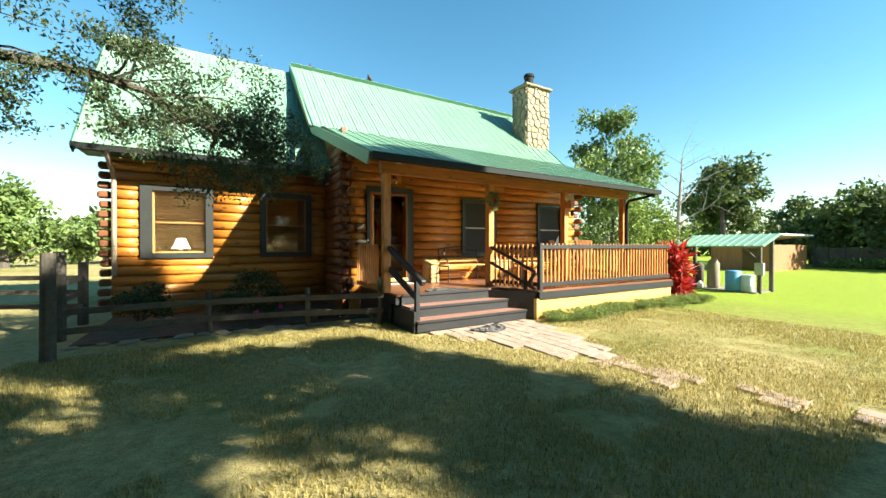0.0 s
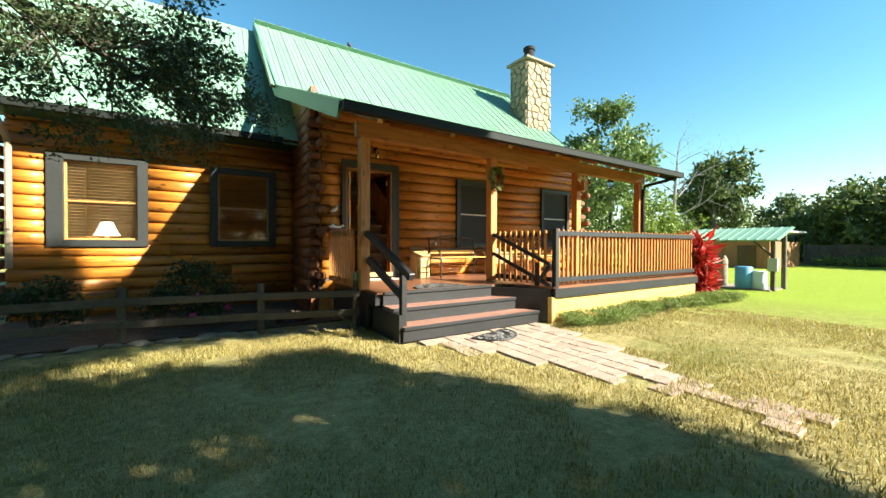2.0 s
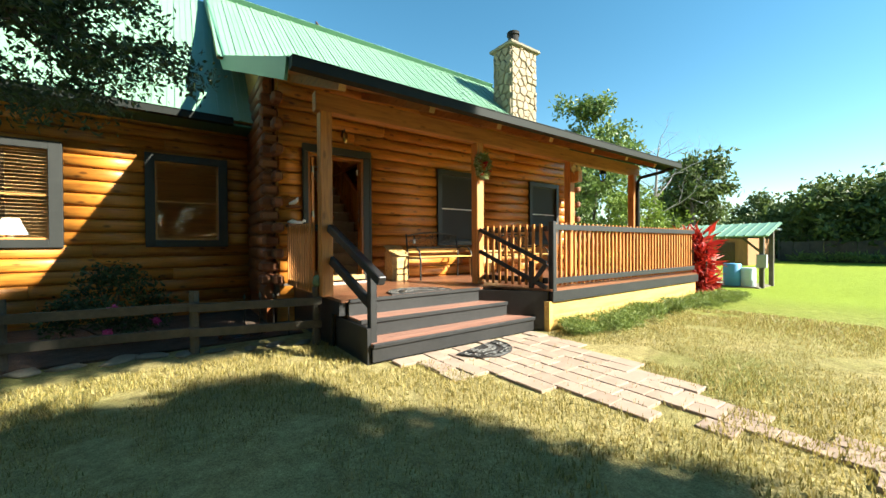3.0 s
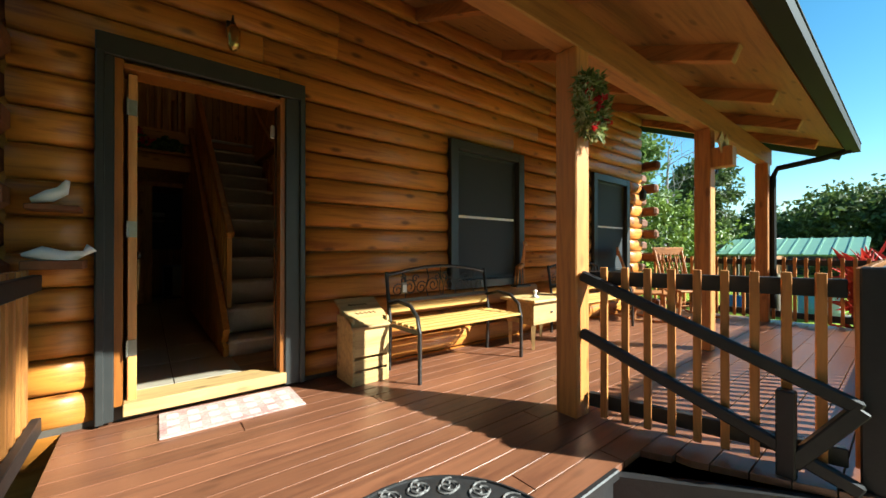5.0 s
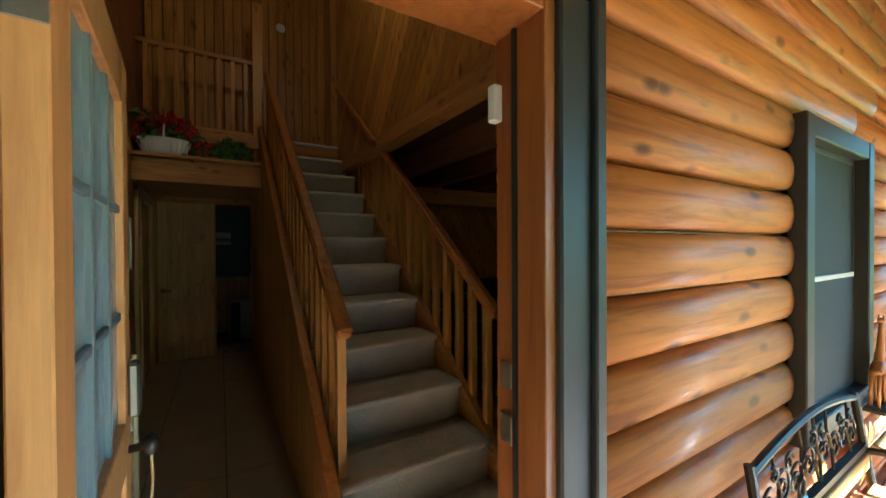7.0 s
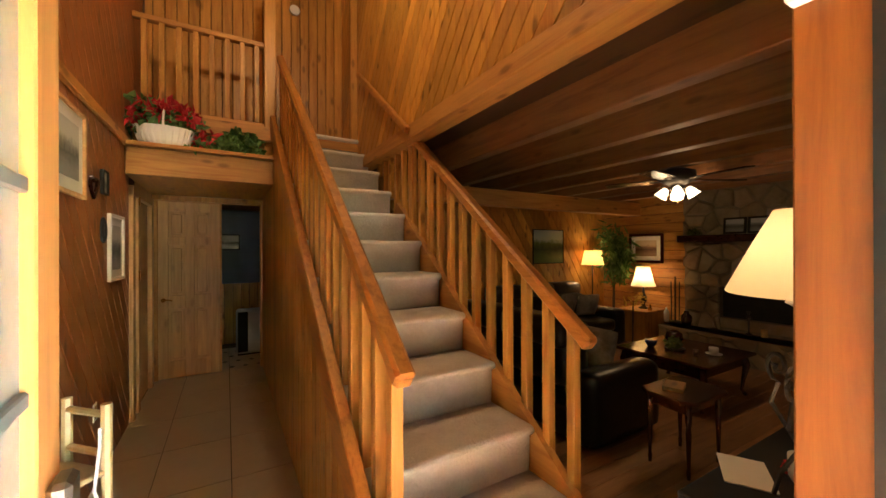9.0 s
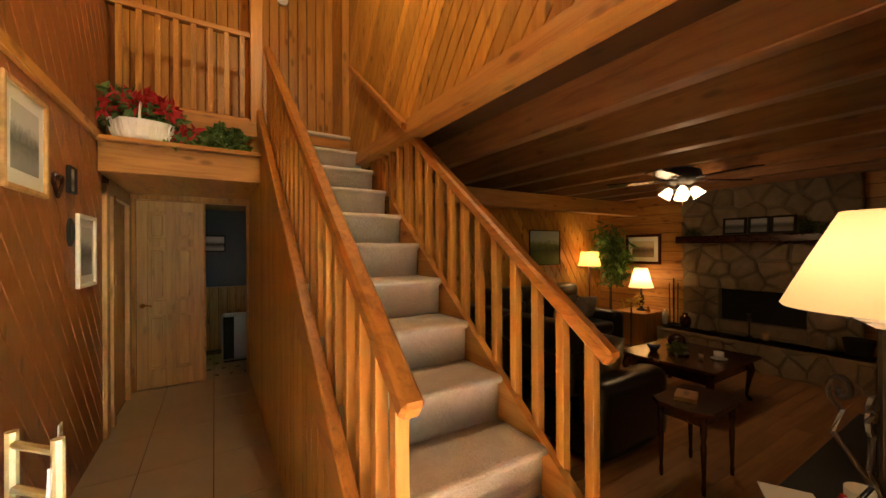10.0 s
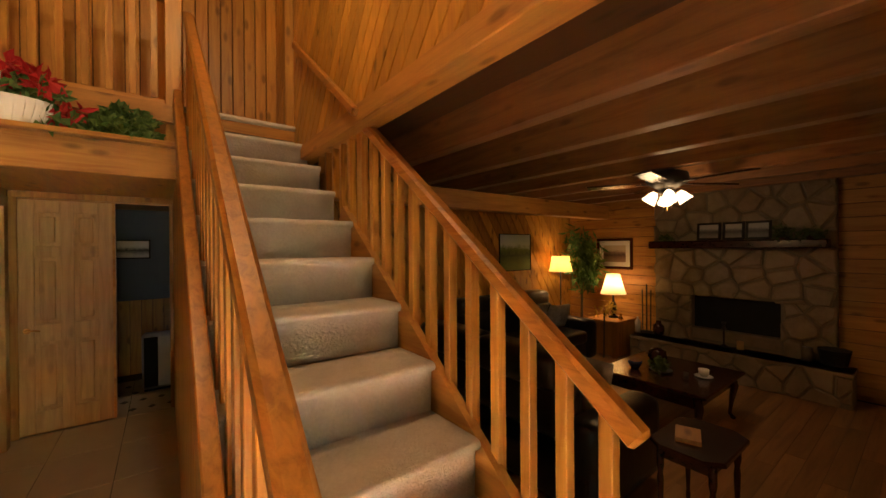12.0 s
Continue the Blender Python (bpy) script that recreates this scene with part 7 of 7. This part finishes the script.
for i in range(7):
    x, y = rr.uniform(-0.22, 0.22), rr.uniform(-0.2, 0.2)
    part("cane", tube(bmesh.new(), [(x, y, -0.03), (x * 1.2, y * 1.1, 0.7 + 0.1 * i)], [0.02, 0.014], 6), BARK, cr)
v, e, f = leaves(rngn, [(rr.uniform(-0.22, 0.22), rr.uniform(-0.2, 0.2), rr.uniform(0.25, 1.35)) for _ in range(30)], (0.13, 0.13, 0.14), 620, 0.38, 0.08, -0.2)
part("foliage", (v, e, f), LEAF_RED, cr)

# clutter in the bed beside the porch
for i, (x, y, h) in enumerate(((1.55, 7.0, 0.55), (1.75, 7.15, 0.5), (1.9, 6.9, 0.42), (1.4, 7.3, 0.5))):
    gs = thing("garden_stake", (x, y, 0.0), "dark garden stake with a small pale ornament", "ornament", "garden stakes")
    part("rod", rod(bmesh.new(), (0, 0, -0.05), (0, 0, h), 0.01, None, 6), IRON, gs)
    part("ornament", turned(bmesh.new(), [(0.0, 0), (0.015, 0.01), (0.02, 0.03), (0.008, 0.06), (0, 0.08)], (0, 0, h), 8), MORTAR, gs)
hose = thing("garden_hose", (1.35, 7.1, 0.02), "coiled brown garden hose on the mulch", "hose")
part("coil", tube(bmesh.new(), [((0.28 + 0.03 * math.sin(i * 0.7)) * math.cos(i * 0.35), (0.2 + 0.03 * math.sin(i * 0.7)) * math.sin(i * 0.35), 0.012 + 0.0012 * i) for i in range(90)], 0.011, 6), MAHOGANY, hose)
bottle = thing("green_float", (2.1, 6.22, 0.72), "weathered green glass float on the fence post", "ornament")
part("glass", turned(bmesh.new(), [(0.05, 0), (0.062, 0.05), (0.055, 0.12), (0.02, 0.155), (0, 0.16)], (0, 0, 0), 14), plain("old_green_glass", (0.10, 0.17, 0.10), 0.25), bottle, "", True)

# ---- yard shelter and far buildings ----
ys = thing("well_shelter", (18.9, 7.25, -0.42), "open shelter with green metal roof over well gear", "shelter")
for x, y in ((-0.5, 1.55), (0.7, 1.5), (-0.5, -1.5), (0.7, -1.5)):
    part("post", blk((x - 0.07, y - 0.07, -0.05), (x + 0.07, y + 0.07, 1.95 if x < 0 else 2.3), 0.01), FENCE_WOOD, ys)
part("roof", bar((-0.85, 0.0, 1.93), (0.95, 0.0, 2.46), 3.5, 0.05, (0, 0, 1)), GREEN, ys)
for i in range(12):
    y = -1.68 + i * 0.305
    part("roof_rib", bar((-0.86, y, 1.965), (0.95, y, 2.495), 0.04, 0.03), GREEN, ys)
part("brace", bar((-0.5, -1.5, 1.3), (-0.5, -0.9, 1.9), 0.06, 0.08), FENCE_WOOD, ys)
part("slab", blk((-0.8, -1.5, -0.03), (1.1, 1.7, 0.03)), MORTAR, ys)
part("meter_box", blk((-0.62, -1.66, 0.75), (-0.45, -1.36, 1.25), 0.01), mottled("grey_box_metal", (0.3, 0.32, 0.34), (0.4, 0.42, 0.44), 9, 0.5), ys, "grey meter box")
part("tank", turned(bmesh.new(), [(0.2, 0), (0.24, 0.1), (0.24, 1.1), (0.14, 1.3), (0, 1.32)], (-0.1, 0.35, 0.03), 16), MORTAR, ys, "grey pressure tank", True)
part("tank", turned(bmesh.new(), [(0.2, 0), (0.22, 1.0), (0.1, 1.15)], (0.0, 1.0, 0.03), 14), FENCE_WOOD, ys, "", True)
for x, y, c, r, h in ((18.35, 6.65, (0.10, 0.30, 0.55), 0.29, 0.86), (18.5, 6.2, (0.55, 0.65, 0.70), 0.25, 0.7), (18.4, 8.5, (0.03, 0.13, 0.45), 0.22, 0.5)):
    dr = thing("barrel", (x, y, -0.39), "blue plastic barrel under the shelter" if c[0] < 0.3 else "pale plastic barrel under the shelter", "barrel")
    part("drum", turned(bmesh.new(), [(r * 0.95, 0), (r, 0.03), (r, h * 0.3), (r * 1.03, h * 0.33), (r, h * 0.36), (r, h - 0.03), (r * 0.93, h), (0, h)], (0, 0, 0), 18), mottled("barrel_plastic", tuple(v * 0.9 for v in c), c, 6, 0.45), dr, "", True)
jug = vessel("white_jug", (18.25, 7.9, -0.39), [(0.12, 0), (0.13, 0.2), (0.06, 0.28), (0.04, 0.33), (0, 0.33)], WHITE, "white plastic jug by the shelter", "jug")

barn = thing("barn", (39, 12.6, -0.35), "small orange-brown barn with pale metal roof", "barn")
part("wall", blk((-3, -1.7, -0.1), (4, 2.6, 2.0)), wood("barn_board", (0.36, 0.16, 0.06), (0.24, 0.1, 0.04), 'z', 0.7, 0.4, 0), barn)
part("roof", bar((-3.3, 0.45, 2.5), (4.2, 0.45, 2.5), 5.2, 0.12, (0, 0.12, 1)), plain("pale_roof_metal", (0.6, 0.6, 0.6), 0.4), barn)
part("door", blk((-3.06, -0.9, 0), (-2.98, 0.3, 1.7)), MAHOGANY, barn)
ff = thing("far_fence", (0, 0, 0), "dark board fence across the end of the lawn", "fence")
for i in range(46):
    y = 11 - i * 1.0
    h = 1.35 + 0.12 * rr.random()
    part("board", blk((47, y - 0.48, -0.5), (47.06, y + 0.48, h)), FENCE_WOOD, ff)
for i in range(24):
    part("post", blk((46.9, 11.5 - i * 2 - 0.06, -0.5), (47.0, 11.5 - i * 2 + 0.06, 1.6)), FENCE_WOOD, ff)
bn2 = thing("far_shed", (55, -3, -0.35), "low grey shed with pale roof behind the fence", "shed")
part("wall", blk((-3, -4, -0.1), (3, 5, 2.2)), MORTAR, bn2)
part("roof", bar((0, -4.4, 2.5), (0, 5.4, 2.5), 6.8, 0.2), plain("pale_shed_roof", (0.55, 0.56, 0.57), 0.5), bn2)


# ---- trees ----
def grow(bm, p, d, length, r, depth, tips, rng, bend=0.35, drop=0.0):
    pts, rad = [p.copy()], [r]
    q, dd = p.copy(), d.normalized()
    n = 5
    for i in range(n):
        dd = (dd + Vector((rng.uniform(-1, 1), rng.uniform(-1, 1), rng.uniform(-1, 1) - drop)) * bend * 0.5).normalized()
        q = q + dd * length / n
        pts.append(q.copy())
        rad.append(r * (1 - 0.6 * (i + 1) / n))
        if depth > 0 and i >= 1:
            side_d = dd.cross(Vector((rng.uniform(-1, 1), rng.uniform(-1, 1), rng.uniform(-1, 1)))).normalized()
            grow(bm, q, (dd * 0.6 + side_d).normalized(), length * rng.uniform(0.45, 0.65), rad[-1] * 0.65, depth - 1, tips, rng, bend, drop)
        if depth <= 1:
            tips.append(tuple(q))
    tube(bm, pts, rad, 6 if r > 0.02 else 4)


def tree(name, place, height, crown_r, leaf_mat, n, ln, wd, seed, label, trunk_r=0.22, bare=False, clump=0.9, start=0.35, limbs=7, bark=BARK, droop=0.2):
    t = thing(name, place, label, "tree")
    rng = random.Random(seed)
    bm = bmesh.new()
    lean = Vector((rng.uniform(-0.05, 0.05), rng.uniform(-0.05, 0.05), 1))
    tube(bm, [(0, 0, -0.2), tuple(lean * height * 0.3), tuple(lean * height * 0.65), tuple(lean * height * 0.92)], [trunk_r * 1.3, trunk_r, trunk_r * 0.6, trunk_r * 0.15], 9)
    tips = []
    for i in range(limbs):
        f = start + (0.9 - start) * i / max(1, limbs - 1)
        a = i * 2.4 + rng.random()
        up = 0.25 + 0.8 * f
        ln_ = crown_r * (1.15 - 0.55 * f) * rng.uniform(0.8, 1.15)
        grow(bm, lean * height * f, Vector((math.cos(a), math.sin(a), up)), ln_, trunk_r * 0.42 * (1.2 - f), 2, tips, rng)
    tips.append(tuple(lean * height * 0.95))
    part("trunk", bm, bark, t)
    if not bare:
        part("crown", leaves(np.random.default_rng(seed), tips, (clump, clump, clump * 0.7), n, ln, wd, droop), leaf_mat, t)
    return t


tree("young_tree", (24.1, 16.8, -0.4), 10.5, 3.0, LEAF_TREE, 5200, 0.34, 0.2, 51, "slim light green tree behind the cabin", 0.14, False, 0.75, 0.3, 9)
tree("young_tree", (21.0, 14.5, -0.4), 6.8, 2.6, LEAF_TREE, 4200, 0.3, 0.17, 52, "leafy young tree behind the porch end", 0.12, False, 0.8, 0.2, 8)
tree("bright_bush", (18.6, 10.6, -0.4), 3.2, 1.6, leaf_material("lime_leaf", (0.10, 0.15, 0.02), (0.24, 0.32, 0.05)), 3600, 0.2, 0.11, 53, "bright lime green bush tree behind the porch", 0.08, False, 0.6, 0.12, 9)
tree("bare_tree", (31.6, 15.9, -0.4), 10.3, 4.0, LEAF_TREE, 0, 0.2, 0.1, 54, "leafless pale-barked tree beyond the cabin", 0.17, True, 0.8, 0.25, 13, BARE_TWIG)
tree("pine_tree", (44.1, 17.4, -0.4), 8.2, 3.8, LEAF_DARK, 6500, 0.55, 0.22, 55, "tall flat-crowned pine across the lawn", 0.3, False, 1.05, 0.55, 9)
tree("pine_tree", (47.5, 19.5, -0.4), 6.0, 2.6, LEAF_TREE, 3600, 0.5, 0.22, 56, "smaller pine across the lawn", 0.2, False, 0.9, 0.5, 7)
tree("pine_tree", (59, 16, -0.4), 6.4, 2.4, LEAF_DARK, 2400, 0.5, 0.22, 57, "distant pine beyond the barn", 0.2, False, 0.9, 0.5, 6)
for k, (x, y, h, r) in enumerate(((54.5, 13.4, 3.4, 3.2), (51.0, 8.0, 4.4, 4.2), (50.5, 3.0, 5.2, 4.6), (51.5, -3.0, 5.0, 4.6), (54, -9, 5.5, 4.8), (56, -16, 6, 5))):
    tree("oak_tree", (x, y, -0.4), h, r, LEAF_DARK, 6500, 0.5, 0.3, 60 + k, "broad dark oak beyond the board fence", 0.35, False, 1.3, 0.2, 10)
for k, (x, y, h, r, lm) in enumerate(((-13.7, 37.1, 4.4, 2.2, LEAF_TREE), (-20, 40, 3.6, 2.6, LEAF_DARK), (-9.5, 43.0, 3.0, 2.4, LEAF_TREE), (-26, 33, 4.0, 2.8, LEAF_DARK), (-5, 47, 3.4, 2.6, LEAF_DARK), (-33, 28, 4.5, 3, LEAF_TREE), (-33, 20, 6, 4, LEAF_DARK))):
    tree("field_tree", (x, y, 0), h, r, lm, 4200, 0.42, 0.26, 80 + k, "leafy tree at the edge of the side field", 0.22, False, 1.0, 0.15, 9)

# unseen oaks added round the lawn to cut skylight on porch and interior
for k, (x, y, h, r) in enumerate(((7, -25, 13, 6.5), (0, -21, 13, 6.5), (-7, -19, 13, 6.5), (-14, -14, 13, 6.5), (-17, -6, 12, 6), (-15, 2, 12, 6), (-10, -8, 12, 6))):
    tree("oak_tree", (x, y, 0), h, r, LEAF_OAK, 7000, 0.6, 0.38, 110 + k, "tall unseen oak added behind the lawn to block skylight", 0.4, False, 1.3, 0.15, 12)

# far woods
cen = []
for i in range(150):
    a = -2.2 + 4.4 * i / 150
    R = 95 + 18 * noise.noise((i * 0.4, 2.0, 0.0))
    for k in range(3):
        cen.append((R * math.sin(a + 0.5), R * math.cos(a + 0.5), 0.8 + 2.2 * k + 1.4 * noise.noise((i * 0.31, k, 5.0))))
tagged(part("far_woods", leaves(rngn, cen, (4.0, 4.0, 1.9), 24000, 1.5, 0.9, 0.0), LEAF_DARK), "far line of low green woods", "woods", "", "stuff")
cen = [(46 + 0.4 * (i % 2), 10 - i * 0.9, 0.0) for i in range(50)]
tagged(part("field_weeds", leaves(rngn, cen, (0.9, 0.7, 0.35), 4200, 0.4, 0.12, -0.8), LEAF_SHRUB), "rough green weeds along the far fence", "weeds", "", "stuff")

# the oak whose limb hangs before the wing
oak = thing("live_oak", (-6.2, 3.6, 0), "old live oak whose leafy limb hangs before the cabin", "tree")
ro = random.Random(9)
bm = bmesh.new()
tube(bm, [(0, 0, -0.2), (0.1, 0.1, 1.2), (0.3, 0.2, 2.4), (0.2, 0.4, 3.6), (0.0, 0.6, 5.2)], [0.42, 0.34, 0.3, 0.24, 0.12], 12)
tips = []
limb = [Vector(p) for p in ((0.3, 0.25, 2.6), (1.6, 0.9, 3.35), (3.0, 1.6, 3.62), (4.2, 1.85, 3.66), (4.8, 1.9, 3.55), (5.4, 1.95, 3.2), (5.8, 2.1, 3.0))]
tube(bm, limb, [0.15, 0.11, 0.08, 0.055, 0.045, 0.032, 0.015], 8)
for k, p in enumerate(limb[2:]):
    for j in range(5 if k else 3):
        d = Vector((ro.uniform(-0.1, 1.1), ro.uniform(-0.7, 0.7), ro.uniform(-0.45, 0.8)))
        grow(bm, p + Vector((ro.uniform(-0.3, 0.3), 0, 0)), d, ro.uniform(0.6, 1.15), 0.02, 2, tips, ro, 0.5, 0.12)
up_limb = [Vector(p) for p in ((0.2, 0.4, 3.4), (1.5, 0.8, 4.6), (2.8, 1.2, 5.3), (4.2, 1.6, 5.6))]
tube(bm, up_limb, [0.12, 0.09, 0.06, 0.03], 7)
for p in up_limb[1:]:
    for j in range(4):
        grow(bm, p, Vector((ro.uniform(-0.2, 1), ro.uniform(-0.8, 0.8), ro.uniform(-0.5, 0.6))), ro.uniform(0.8, 1.4), 0.025, 2, tips, ro, 0.5, 0.1)
part("trunk", bm, BARK, oak)
part("crown", leaves(np.random.default_rng(3), tips, (0.16, 0.16, 0.12), 30000, 0.058, 0.026, 0.2), LEAF_OAK, oak)
# unseen upper clumps, the second set added to block skylight from the porch
rest = [(ro.uniform(-4, 1.5), ro.uniform(-3.5, 3.0), ro.uniform(4.2, 7.5)) for _ in range(70)] + [(ro.uniform(1.0, 5.5), ro.uniform(-3.0, 1.2), ro.uniform(5.8, 7.8)) for _ in range(60)]
part("crown", leaves(np.random.default_rng(8), rest, (1.1, 1.1, 0.6), 34000, 0.16, 0.08, 0.2), LEAF_OAK, oak)

# the oak behind the walker, which shades the lawn
oak2 = thing("live_oak", (4.9, -7.4, 0), "broad live oak that shades the lawn", "tree")
bm = bmesh.new()
tube(bm, [(0, 0, -0.2), (0.0, 0.1, 1.5), (-0.2, 0.2, 3.0), (-0.4, 0.4, 4.6), (0.2, 1.6, 6.6), (1.2, 3.2, 8.6)], [0.5, 0.4, 0.35, 0.26, 0.18, 0.08], 12)
tips = []
for i in range(10):
    a = i * 0.63 + 0.2
    grow(bm, Vector((-0.1, 0.2, 2.2 + 0.25 * i)), Vector((math.cos(a), math.sin(a), 0.35)), 3.6, 0.12, 2, tips, ro, 0.3)
part("trunk", bm, BARK, oak2)
crown2 = []
while len(crown2) < 480:
    x, y, h = ro.uniform(-9, 4.5), ro.uniform(-5, 6.9), ro.uniform(3.8, 6.6)
    if y - 1.316 * h < -0.3 and x < (3.9 - 0.5 * y if y < 5.2 else -0.3) and noise.noise((x * 0.95, y * 0.95, 7.0)) > -0.13:
        crown2.append((x + 0.96 * h - 4.9, y - 1.316 * h + 7.4, h))
# high unseen clumps added along the sun's line to shade bed and wing wall
while len(crown2) < 700:
    x, y, h = ro.uniform(-3.3, 1.3), ro.uniform(6.9, 11.1), ro.uniform(8.3, 9.6)
    if x < 1.3 - 0.35 * (y - 6.9) and noise.noise((x * 0.9, y * 0.9, 3.0)) > 0.02:
        crown2.append((x + 0.96 * h - 4.9, y - 1.316 * h + 7.4, h))
part("crown", leaves(np.random.default_rng(12), crown2, (0.5, 0.5, 0.35), 200000, 0.15, 0.085, 0.2), LEAF_OAK, oak2)
